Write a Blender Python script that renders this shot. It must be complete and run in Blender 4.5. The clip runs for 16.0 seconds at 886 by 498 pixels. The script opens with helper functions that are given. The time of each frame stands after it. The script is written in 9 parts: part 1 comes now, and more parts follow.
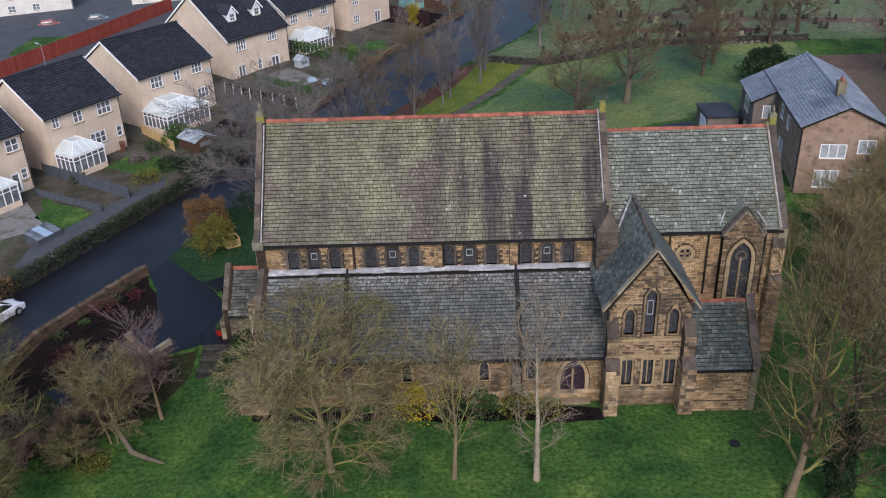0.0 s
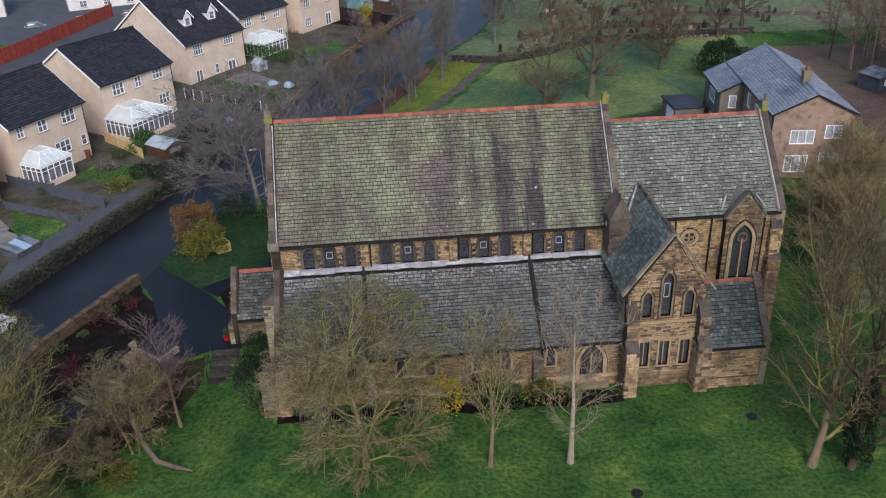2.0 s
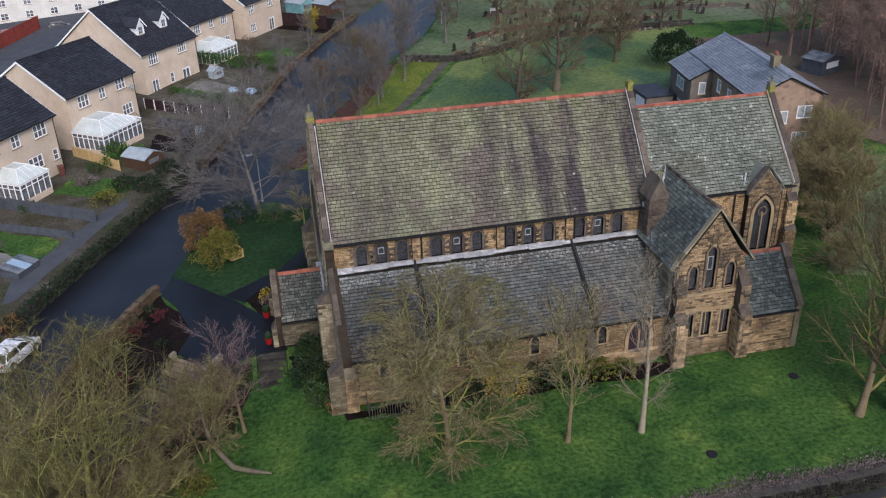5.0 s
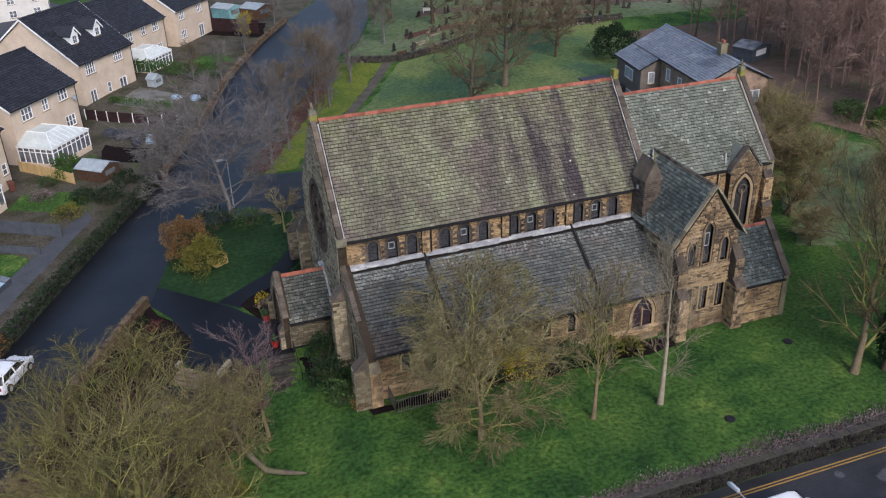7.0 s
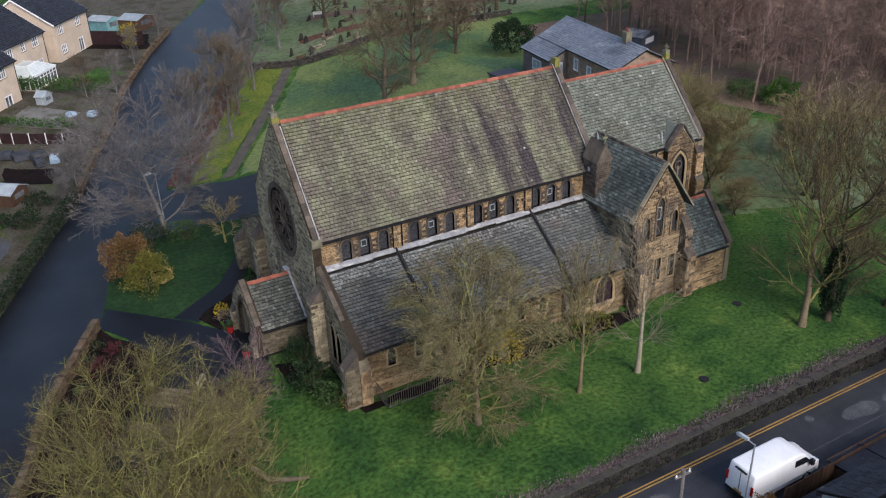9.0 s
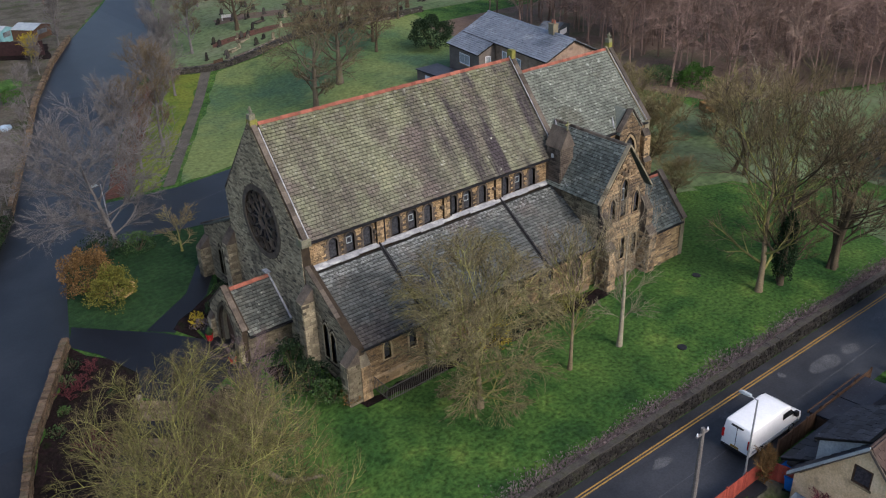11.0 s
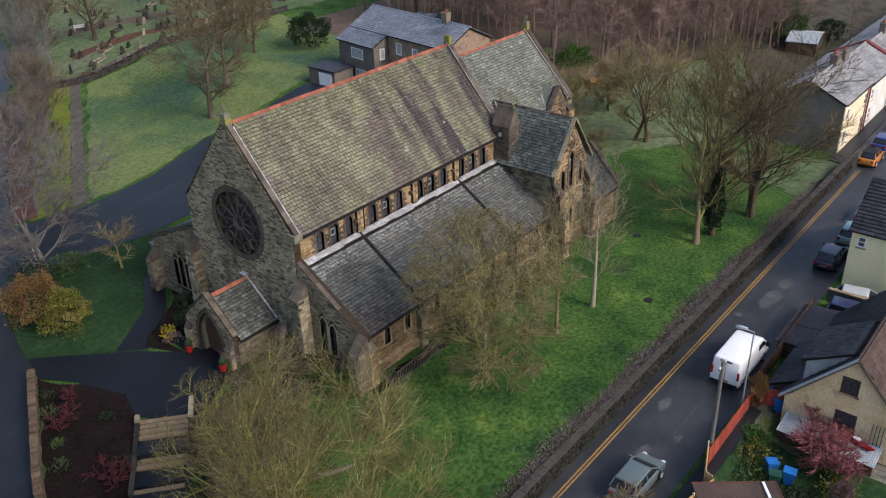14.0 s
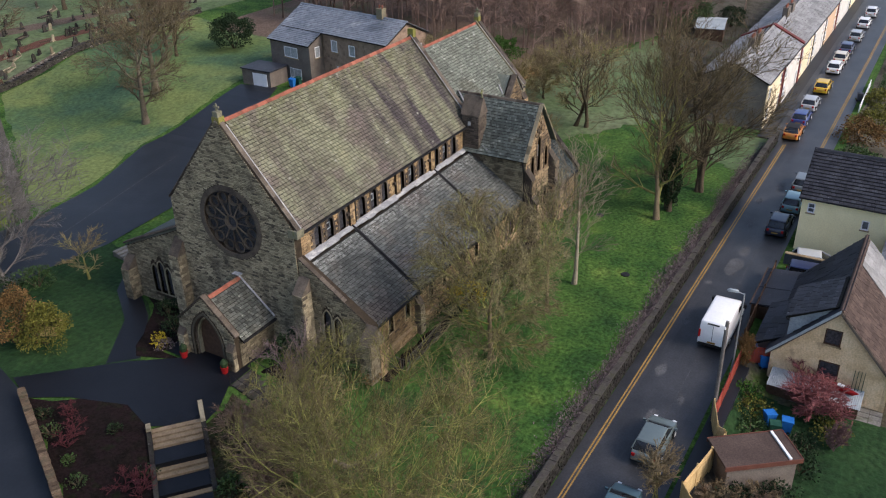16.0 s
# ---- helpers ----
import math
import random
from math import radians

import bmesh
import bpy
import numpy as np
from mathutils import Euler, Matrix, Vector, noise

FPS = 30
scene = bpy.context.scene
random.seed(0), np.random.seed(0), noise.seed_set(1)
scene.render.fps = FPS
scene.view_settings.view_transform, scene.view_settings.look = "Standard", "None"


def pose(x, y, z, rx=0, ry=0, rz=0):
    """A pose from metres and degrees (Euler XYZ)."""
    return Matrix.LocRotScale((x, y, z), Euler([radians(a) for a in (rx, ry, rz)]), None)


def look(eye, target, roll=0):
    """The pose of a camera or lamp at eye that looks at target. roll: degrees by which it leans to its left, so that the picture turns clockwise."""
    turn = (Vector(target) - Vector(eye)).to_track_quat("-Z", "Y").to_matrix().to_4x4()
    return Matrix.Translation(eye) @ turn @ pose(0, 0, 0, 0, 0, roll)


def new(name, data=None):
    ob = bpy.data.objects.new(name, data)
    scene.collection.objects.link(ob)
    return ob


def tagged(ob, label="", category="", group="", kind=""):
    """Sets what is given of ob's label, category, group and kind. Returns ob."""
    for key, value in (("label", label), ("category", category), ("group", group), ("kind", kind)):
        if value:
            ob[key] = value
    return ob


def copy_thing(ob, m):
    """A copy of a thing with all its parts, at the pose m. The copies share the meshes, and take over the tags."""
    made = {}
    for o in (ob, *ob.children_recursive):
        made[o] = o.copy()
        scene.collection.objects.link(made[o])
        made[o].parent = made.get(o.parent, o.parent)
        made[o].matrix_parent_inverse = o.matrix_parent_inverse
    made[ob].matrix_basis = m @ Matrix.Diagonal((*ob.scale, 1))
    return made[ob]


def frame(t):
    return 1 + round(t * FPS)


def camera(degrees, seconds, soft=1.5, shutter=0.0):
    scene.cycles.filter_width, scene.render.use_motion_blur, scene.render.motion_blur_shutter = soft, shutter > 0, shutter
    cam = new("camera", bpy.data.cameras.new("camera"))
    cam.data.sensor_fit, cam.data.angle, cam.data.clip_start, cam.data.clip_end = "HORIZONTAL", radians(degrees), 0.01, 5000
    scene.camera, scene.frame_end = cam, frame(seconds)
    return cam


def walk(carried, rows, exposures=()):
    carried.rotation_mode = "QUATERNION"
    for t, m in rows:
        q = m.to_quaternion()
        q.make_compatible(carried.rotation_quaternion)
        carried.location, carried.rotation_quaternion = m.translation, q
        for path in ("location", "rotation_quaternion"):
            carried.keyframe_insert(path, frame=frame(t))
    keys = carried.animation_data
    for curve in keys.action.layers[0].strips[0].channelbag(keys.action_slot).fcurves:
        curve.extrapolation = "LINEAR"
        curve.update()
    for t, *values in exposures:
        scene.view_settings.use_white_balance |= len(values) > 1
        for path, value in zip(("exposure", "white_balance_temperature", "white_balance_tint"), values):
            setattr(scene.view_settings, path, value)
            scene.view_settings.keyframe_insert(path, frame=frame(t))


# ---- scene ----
cam = camera(54.1, 16.0, 1.15)
PATH = [
    (0, (13.267, -49.993, 34.844), (13.228, -48.223, 33.913), -2.1),
    (0.5, (11.887, -50.186, 34.873), (11.892, -48.416, 33.941), -2.1),
    (1, (10.464, -50.346, 34.871), (10.511, -48.577, 33.939), -2.1),
    (1.5, (8.907, -50.485, 34.843), (8.999, -48.718, 33.912), -2.0),
    (2, (7.358, -50.616, 34.846), (7.49, -48.851, 33.915), -1.9),
    (2.5, (5.799, -50.722, 34.862), (5.97, -48.96, 33.932), -1.9),
    (3, (4.167, -50.759, 34.895), (4.381, -49.002, 33.964), -1.9),
    (3.5, (2.468, -50.754, 34.914), (2.723, -49.002, 33.983), -1.9),
    (4, (0.739, -50.73, 34.925), (1.034, -48.984, 33.994), -1.8),
    (4.5, (-1.029, -50.708, 34.943), (-0.696, -48.969, 34.013), -1.8),
    (6.8, (-9.312, -49.845, 34.806), (-8.77, -48.158, 33.878), -1.9),
    (7, (-10.007, -49.684, 34.782), (-9.428, -48.01, 33.854), -1.8),
    (7.5, (-11.729, -49.207, 34.659), (-11.07, -47.562, 33.732), -1.9),
    (8, (-13.491, -48.687, 34.59), (-12.759, -47.073, 33.663), -1.9),
    (8.5, (-15.162, -48.167, 34.543), (-14.366, -46.584, 33.616), -1.9),
    (9, (-16.827, -47.582, 34.532), (-15.969, -46.032, 33.605), -1.9),
    (11.3, (-23.822, -44.381, 34.728), (-22.717, -43.001, 33.793), -1.9),
    (11.5, (-24.396, -44.02, 34.723), (-23.27, -42.657, 33.789), -2.0),
    (12, (-25.885, -43.101, 34.718), (-24.71, -41.781, 33.781), -2.0),
    (12.5, (-27.416, -42.093, 34.707), (-26.193, -40.82, 33.768), -1.9),
    (13, (-28.95, -40.976, 34.662), (-27.679, -39.753, 33.721), -1.9),
    (13.5, (-30.47, -39.756, 34.591), (-29.152, -38.584, 33.647), -1.8),
    (14, (-31.867, -38.596, 34.509), (-30.509, -37.474, 33.563), -1.8),
    (14.5, (-33.27, -37.38, 34.478), (-31.872, -36.309, 33.529), -1.7),
    (15, (-34.677, -36.012, 34.452), (-33.239, -34.998, 33.502), -1.6),
    (15.5, (-35.959, -34.59, 34.403), (-34.484, -33.631, 33.452), -1.5),
    (16, (-37.181, -33.275, 34.381), (-35.674, -32.367, 33.429), -1.4),
]
walk(cam, [(t, look(eye, target, roll)) for t, eye, target, roll in PATH], [(0.0, 0.58, 6190, 16), (4.5, 0.56, 6260, 15), (8.0, 0.62, 6350, 14), (12.0, 0.72, 6600, 13), (16.0, 0.82, 6740, 14)])

# ---- light: a bright overcast winter sky, softly stronger from the south-east ----
world = bpy.data.worlds.new("overcast_sky")
scene.world = world
world.use_nodes = True
wn = world.node_tree
wn.nodes.clear()
sky = wn.nodes.new("ShaderNodeTexSky")
sky.sky_type, sky.sun_disc = "NISHITA", False
sky.sun_elevation, sky.sun_rotation = radians(39), radians(176)
sky.air_density, sky.dust_density, sky.ozone_density = 1.0, 2.0, 1.5
back = wn.nodes.new("ShaderNodeBackground")
back.inputs["Strength"].default_value = 0.15
wout = wn.nodes.new("ShaderNodeOutputWorld")
wn.links.new(sky.outputs[0], back.inputs[0])
wn.links.new(back.outputs[0], wout.inputs[0])
sun = new("sun", bpy.data.lights.new("sun", "SUN"))
sun.data.energy, sun.data.angle, sun.data.color = 1.5, radians(22), (1.0, 0.95, 0.9)
sun.matrix_world = look((4.6, -66, 54), (0, 0, 0))


# ---- materials ----
def material(name, colours, scale=1.0, fine=12.0, rough=0.9, bump=0.3, spread=0.25, islands=0.0, objects=0.0,
             stretch=(1, 1, 1), metal=0.0, spec=0.12, streak=None, streak_scale=(1.2, 0.12, 0.12), streak_from=0.5, coat=0.0, relief=0.02,
             soot=None, soot_from=0.8, speck=None, speck_scale=5.0, speck_from=0.6, speck_rise=None, patch=None, patch_scale=0.12, patch_from=0.5, seed=0.0, moss=None, moss_rise=(0, 1), streak_reach=None):
    """A surface: a broad drift between colours, fine grain, and a change from piece to piece."""
    m = bpy.data.materials.new(name)
    m.use_nodes = True
    t = m.node_tree
    n, link = t.nodes, t.links.new
    bsdf = n["Principled BSDF"]
    geo = n.new("ShaderNodeNewGeometry")
    place = n.new("ShaderNodeMapping")
    place.inputs["Scale"].default_value = stretch
    link(geo.outputs["Position"], place.inputs["Vector"])

    def noise_at(s, detail, source):
        node = n.new("ShaderNodeTexNoise")
        node.inputs["Scale"].default_value, node.inputs["Detail"].default_value, node.inputs["Roughness"].default_value = s, detail, 0.6
        link(source, node.inputs["Vector"])
        return node.outputs["Fac"]

    ramp = n.new("ShaderNodeValToRGB")
    el = ramp.color_ramp.elements
    while len(el) < len(colours):
        el.new(0.5)
    for i, c in enumerate(colours):
        el[i].position = 0.3 + 0.4 * i / max(1, len(colours) - 1)
        el[i].color = (*c, 1)
    link(noise_at(scale, 5, place.outputs[0]), ramp.inputs["Fac"])
    colour = ramp.outputs["Color"]
    if streak:
        run = n.new("ShaderNodeMapping")
        run.inputs["Scale"].default_value = streak_scale
        link(geo.outputs["Position"], run.inputs["Vector"])
        cut = n.new("ShaderNodeMapRange")
        cut.inputs["From Min"].default_value, cut.inputs["From Max"].default_value = streak_from, streak_from + 0.16
        link(noise_at(1.0, 4, run.outputs[0]), cut.inputs["Value"])
        mix = n.new("ShaderNodeMixRGB")
        mix.inputs["Color2"].default_value = (*streak, 1)
        amount = cut.outputs[0]
        if streak_reach:
            axis = n.new("ShaderNodeSeparateXYZ")
            link(geo.outputs["Position"], axis.inputs[0])
            reach = n.new("ShaderNodeMapRange")
            reach.inputs["From Min"].default_value, reach.inputs["From Max"].default_value, reach.inputs["To Min"].default_value = *streak_reach, 0.25
            link(axis.outputs["X"], reach.inputs["Value"])
            both = n.new("ShaderNodeMath")
            both.operation = "MULTIPLY"
            link(amount, both.inputs[0])
            link(reach.outputs[0], both.inputs[1])
            amount = both.outputs[0]
        link(amount, mix.inputs["Fac"])
        link(colour, mix.inputs["Color1"])
        colour = mix.outputs["Color"]
    def blend(fac, tint, below):
        node = n.new("ShaderNodeMixRGB")
        node.inputs["Color2"].default_value = (*tint, 1)
        link(fac, node.inputs["Fac"])
        link(below, node.inputs["Color1"])
        return node.outputs["Color"]

    def cut_at(source, low, wide, top=1.0):
        node = n.new("ShaderNodeMapRange")
        node.inputs["From Min"].default_value, node.inputs["From Max"].default_value, node.inputs["To Max"].default_value = low, low + wide, top
        link(source, node.inputs["Value"])
        return node.outputs[0]

    if patch:
        shift = n.new("ShaderNodeMapping")
        shift.inputs["Location"].default_value = (seed, seed, seed)
        link(geo.outputs["Position"], shift.inputs["Vector"])
        colour = blend(cut_at(noise_at(patch_scale, 4, shift.outputs[0]), patch_from, 0.12, 0.85), patch, colour)
    if moss:
        axis = n.new("ShaderNodeSeparateXYZ")
        link(geo.outputs["Position"], axis.inputs[0])
        both = n.new("ShaderNodeMath")
        both.operation = "MULTIPLY"
        link(cut_at(noise_at(1.1, 4, geo.outputs["Position"]), 0.42, 0.2, 0.9), both.inputs[0])
        link(cut_at(axis.outputs["Z"], moss_rise[0], moss_rise[1] - moss_rise[0]), both.inputs[1])
        colour = blend(both.outputs[0], moss, colour)
    if soot:
        both = n.new("ShaderNodeMath")
        both.operation = "ADD"
        link(geo.outputs["Random Per Island"], both.inputs[0])
        link(n.new("ShaderNodeObjectInfo").outputs["Random"], both.inputs[1])
        part_of = n.new("ShaderNodeMath")
        part_of.operation = "FRACT"
        link(both.outputs[0], part_of.inputs[0])
        colour = blend(cut_at(part_of.outputs[0], soot_from, 0.12, 0.85), soot, colour)
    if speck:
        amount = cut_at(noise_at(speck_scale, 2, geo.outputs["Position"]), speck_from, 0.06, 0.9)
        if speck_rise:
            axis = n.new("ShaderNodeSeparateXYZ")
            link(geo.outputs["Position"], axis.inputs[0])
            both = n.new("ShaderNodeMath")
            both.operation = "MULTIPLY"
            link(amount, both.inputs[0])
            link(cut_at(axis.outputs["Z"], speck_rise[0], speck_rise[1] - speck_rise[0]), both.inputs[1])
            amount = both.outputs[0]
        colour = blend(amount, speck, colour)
    grain = noise_at(fine, 3, geo.outputs["Position"])
    value = n.new("ShaderNodeMapRange")
    value.inputs["From Min"].default_value, value.inputs["From Max"].default_value = 0.25, 0.75
    value.inputs["To Min"].default_value, value.inputs["To Max"].default_value = 1 - spread, 1 + spread
    link(grain, value.inputs["Value"])
    gain = value.outputs[0]
    for amount, source in ((islands, "island"), (objects, "object")):
        if amount:
            rnd = geo.outputs["Random Per Island"] if source == "island" else n.new("ShaderNodeObjectInfo").outputs["Random"]
            r = n.new("ShaderNodeMapRange")
            r.inputs["To Min"].default_value, r.inputs["To Max"].default_value = 1 - amount, 1 + amount
            link(rnd, r.inputs["Value"])
            mul = n.new("ShaderNodeMath")
            mul.operation = "MULTIPLY"
            link(gain, mul.inputs[0])
            link(r.outputs[0], mul.inputs[1])
            gain = mul.outputs[0]
    hsv = n.new("ShaderNodeHueSaturation")
    link(gain, hsv.inputs["Value"])
    link(colour, hsv.inputs["Color"])
    link(hsv.outputs["Color"], bsdf.inputs["Base Color"])
    bsdf.inputs["Roughness"].default_value, bsdf.inputs["Metallic"].default_value = rough, metal
    bsdf.inputs["Specular IOR Level"].default_value = spec
    bsdf.inputs["Coat Weight"].default_value = coat
    if bump:
        b = n.new("ShaderNodeBump")
        b.inputs["Strength"].default_value, b.inputs["Distance"].default_value = bump, relief
        link(grain, b.inputs["Height"])
        link(b.outputs[0], bsdf.inputs["Normal"])
    return m


SLATE = material("stone_slate", [(0.098, 0.082, 0.068), (0.128, 0.116, 0.088), (0.15, 0.146, 0.1), (0.172, 0.174, 0.112), (0.192, 0.19, 0.118)], 0.6, 9, 0.85, 0.4, 0.26, 0.22, 0.22,
                 stretch=(1.0, 0.32, 0.32), streak=(0.055, 0.046, 0.048), streak_scale=(0.75, 0.06, 0.06), streak_from=0.46, speck=(0.29, 0.29, 0.24), speck_scale=2.6, speck_from=0.67,
                 patch=(0.118, 0.095, 0.084), patch_scale=0.26, patch_from=0.54, seed=3.0,
                 moss=(0.122, 0.128, 0.066), moss_rise=(13.4, 16.0), streak_reach=(8, 15))
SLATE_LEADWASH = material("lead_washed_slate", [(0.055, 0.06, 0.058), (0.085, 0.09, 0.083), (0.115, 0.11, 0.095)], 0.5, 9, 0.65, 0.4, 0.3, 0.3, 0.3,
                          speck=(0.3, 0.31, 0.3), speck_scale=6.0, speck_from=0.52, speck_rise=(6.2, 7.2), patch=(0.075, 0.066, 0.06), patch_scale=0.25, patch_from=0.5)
SLATE_GREEN = material("green_slate", [(0.115, 0.126, 0.105), (0.152, 0.165, 0.135), (0.185, 0.195, 0.16)], 0.7, 9, 0.85, 0.4, 0.26, 0.24, 0.24, stretch=(1.0, 0.3, 0.3),
                       speck=(0.34, 0.36, 0.31), speck_scale=3.0, speck_from=0.62, patch=(0.11, 0.112, 0.085), patch_scale=0.3, patch_from=0.52)
SLATE_SEA = material("dark_green_slate", [(0.055, 0.068, 0.066), (0.085, 0.1, 0.092), (0.11, 0.12, 0.1)], 0.4, 9, 0.75, 0.4, 0.3, 0.36, 0.36,
                     speck=(0.22, 0.24, 0.22), speck_scale=3.5, speck_from=0.64)
SLATE_DARK = material("dark_wet_slate", [(0.05, 0.056, 0.052), (0.085, 0.092, 0.082), (0.115, 0.113, 0.092)], 0.5, 9, 0.65, 0.4, 0.3, 0.4, 0.4,
                      speck=(0.25, 0.26, 0.22), speck_scale=3.5, speck_from=0.66)
ROOF_CORE = material("roof_underlay", [(0.01, 0.0095, 0.009), (0.018, 0.017, 0.015)], 2, 20)
STONE = material("sandstone_blocks", [(0.2, 0.134, 0.073), (0.29, 0.2, 0.108), (0.36, 0.26, 0.148)], 0.7, 14, 0.92, 0.5, 0.28, 0.32, 0.32,
                 streak=(0.08, 0.063, 0.048), streak_scale=(0.6, 0.6, 0.3), streak_from=0.55, soot=(0.075, 0.06, 0.047), soot_from=0.86)
STONE_SOOTED = material("soot_streaked_sandstone", [(0.15, 0.105, 0.065), (0.23, 0.165, 0.098), (0.31, 0.23, 0.14)], 0.7, 14, 0.92, 0.5, 0.28, 0.36, 0.36,
                        streak=(0.07, 0.056, 0.044), streak_scale=(0.7, 0.7, 0.35), streak_from=0.5, soot=(0.06, 0.05, 0.04), soot_from=0.78)
STONE_GREY = material("weathered_grey_stone", [(0.15, 0.128, 0.088), (0.215, 0.185, 0.125), (0.27, 0.232, 0.155)], 0.5, 14, 0.92, 0.5, 0.28, 0.36, 0.36,
                      streak=(0.075, 0.065, 0.05), streak_scale=(0.5, 0.5, 0.25), streak_from=0.57, soot=(0.06, 0.052, 0.042), soot_from=0.86)
STONE_DARK = material("sooty_stone", [(0.05, 0.04, 0.034), (0.085, 0.07, 0.057), (0.11, 0.09, 0.07)], 1.2, 14, 0.92, 0.5, 0.35, 0.35, 0.35)
STONE_PALE = material("dressed_pale_stone", [(0.25, 0.18, 0.1), (0.34, 0.26, 0.16)], 1.0, 14, 0.9, 0.4, 0.25, 0.12,
                      streak=(0.1, 0.08, 0.055), streak_scale=(0.8, 0.8, 0.5), streak_from=0.56)
MORTAR = material("mortar", [(0.028, 0.021, 0.015), (0.05, 0.038, 0.026)], 2, 20)
COPING = material("mossy_coping_stone", [(0.1, 0.1, 0.06), (0.17, 0.16, 0.12), (0.15, 0.16, 0.05)], 1.5, 14, 0.9, 0.4, 0.3, 0.2)
MOSSY_STONE = material("yellow_mossy_stone", [(0.13, 0.125, 0.035), (0.2, 0.19, 0.05), (0.15, 0.13, 0.07)], 2.0, 14, 0.95, 0.4, 0.3)
LEAD = material("weathered_lead", [(0.2, 0.205, 0.215), (0.34, 0.345, 0.35)], 2.5, 20, 0.6, 0.2, 0.25, 0.15,
                streak=(0.48, 0.48, 0.47), streak_scale=(1.6, 3, 3), streak_from=0.52)
TERRACOTTA = material("terracotta_ridge", [(0.2, 0.07, 0.048), (0.27, 0.1, 0.068)], 1.2, 16, 0.85, 0.3, 0.3, 0.25, 0.3,
                      patch=(0.11, 0.09, 0.055), patch_scale=1.1, patch_from=0.56)
GLASS_LEADED = material("leaded_glass", [(0.022, 0.022, 0.028), (0.065, 0.067, 0.077)], 7, 30, 0.25, 0.3, 0.4, spec=0.5)
GLASS = material("window_glass", [(0.05, 0.055, 0.062), (0.2, 0.215, 0.225)], 0.9, 8, 0.06, 0.0, 0.2, spec=0.6)
# panes of the brick house: the reflected sky is painted as a pale base colour
GLASS_SKY = material("sky_pale_glass", [(0.24, 0.27, 0.28), (0.42, 0.44, 0.44)], 2.5, 10, 0.08, 0.0, 0.2, spec=0.6)
WHITE = material("white_upvc", [(0.72, 0.73, 0.74), (0.8, 0.8, 0.8)], 1.5, 10, 0.45, 0.05, 0.06)
IRON = material("black_iron", [(0.012, 0.012, 0.013), (0.025, 0.025, 0.026)], 4, 20, 0.55, 0.1, 0.2)
WOOD_DARK = material("dark_stained_wood", [(0.06, 0.035, 0.022), (0.1, 0.06, 0.04)], 3, 20, 0.75, 0.3, 0.3, 0.15, 0.15)
DOOR_PURPLE = material("dark_purple_door_paint", [(0.022, 0.014, 0.02), (0.04, 0.026, 0.034)], 3, 20, 0.6, 0.2, 0.3, 0.15)
WOOD_NEW = material("new_softwood", [(0.42, 0.29, 0.13), (0.5, 0.36, 0.18)], 3, 25, 0.8, 0.3, 0.2, 0.12, 0.12)
WOOD_RED = material("red_brown_fence_stain", [(0.2, 0.04, 0.028), (0.3, 0.065, 0.045)], 2, 20, 0.85, 0.3, 0.25, 0.15, 0.15)
GRASS = material("lawn_grass", [(0.017, 0.043, 0.013), (0.027, 0.068, 0.016), (0.048, 0.1, 0.021), (0.1, 0.148, 0.032)], 0.28, 3.4, 0.95, 0.9, 0.62, spec=0.1, relief=0.14,
                 patch=(0.05, 0.1, 0.022), patch_scale=0.09, patch_from=0.5)
# a darker copy of the lawn grass, with shade put into its colour
GRASS_SHADE = material("shaded_dark_lawn", [(0.009, 0.025, 0.009), (0.015, 0.04, 0.013), (0.025, 0.055, 0.018)], 0.2, 2.6, 0.95, 0.9, 0.5, spec=0.15, relief=0.14)
CLOUDY_PANEL = material("cloudy_roof_panel", [(0.42, 0.46, 0.44), (0.56, 0.6, 0.58)], 0.8, 6, 0.35, 0.05, 0.15)
GRASS_FAR = material("winter_meadow", [(0.056, 0.094, 0.036), (0.094, 0.128, 0.058), (0.126, 0.138, 0.085)], 0.07, 1.3, 0.95, 0.8, 0.4, spec=0.15, relief=0.15)
GRASS_FROST = material("pale_damp_lawn", [(0.029, 0.063, 0.037), (0.05, 0.095, 0.049), (0.071, 0.115, 0.043), (0.1, 0.137, 0.041)], 0.1, 2.2, 0.95, 0.8, 0.4, spec=0.15, relief=0.1,
                       patch=(0.135, 0.165, 0.056), patch_scale=0.06, patch_from=0.5, seed=11.0)
MOSS = material("mossy_grass_strip", [(0.06, 0.1, 0.015), (0.1, 0.125, 0.02), (0.13, 0.14, 0.022)], 0.25, 3, 0.95, 0.8, 0.4, spec=0.15, relief=0.1)
SOIL = material("dark_garden_soil", [(0.006, 0.005, 0.0045), (0.012, 0.009, 0.008), (0.016, 0.01, 0.0105), (0.011, 0.013, 0.007)], 0.8, 5, 0.97, 0.9, 0.5, relief=0.1, spec=0.04)
THICKET_SOIL = material("leafy_brown_ground", [(0.02, 0.016, 0.01), (0.038, 0.03, 0.019), (0.026, 0.036, 0.013), (0.05, 0.036, 0.024)], 0.9, 5, 0.97, 0.9, 0.5, relief=0.1, spec=0.04)
LITTER = material("russet_leaf_litter", [(0.07, 0.03, 0.022), (0.105, 0.048, 0.034), (0.05, 0.04, 0.022)], 0.7, 5, 0.95, 0.8, 0.5, relief=0.08)
TARMAC_PALE = material("grey_tarmac", [(0.055, 0.06, 0.068), (0.08, 0.085, 0.093)], 0.5, 8, 0.8, 0.2, 0.2)
WOOD_FLOOR = material("woodland_leaf_floor", [(0.085, 0.06, 0.045), (0.12, 0.085, 0.065), (0.07, 0.075, 0.04)], 0.2, 4, 0.95, 0.8, 0.4, relief=0.12)
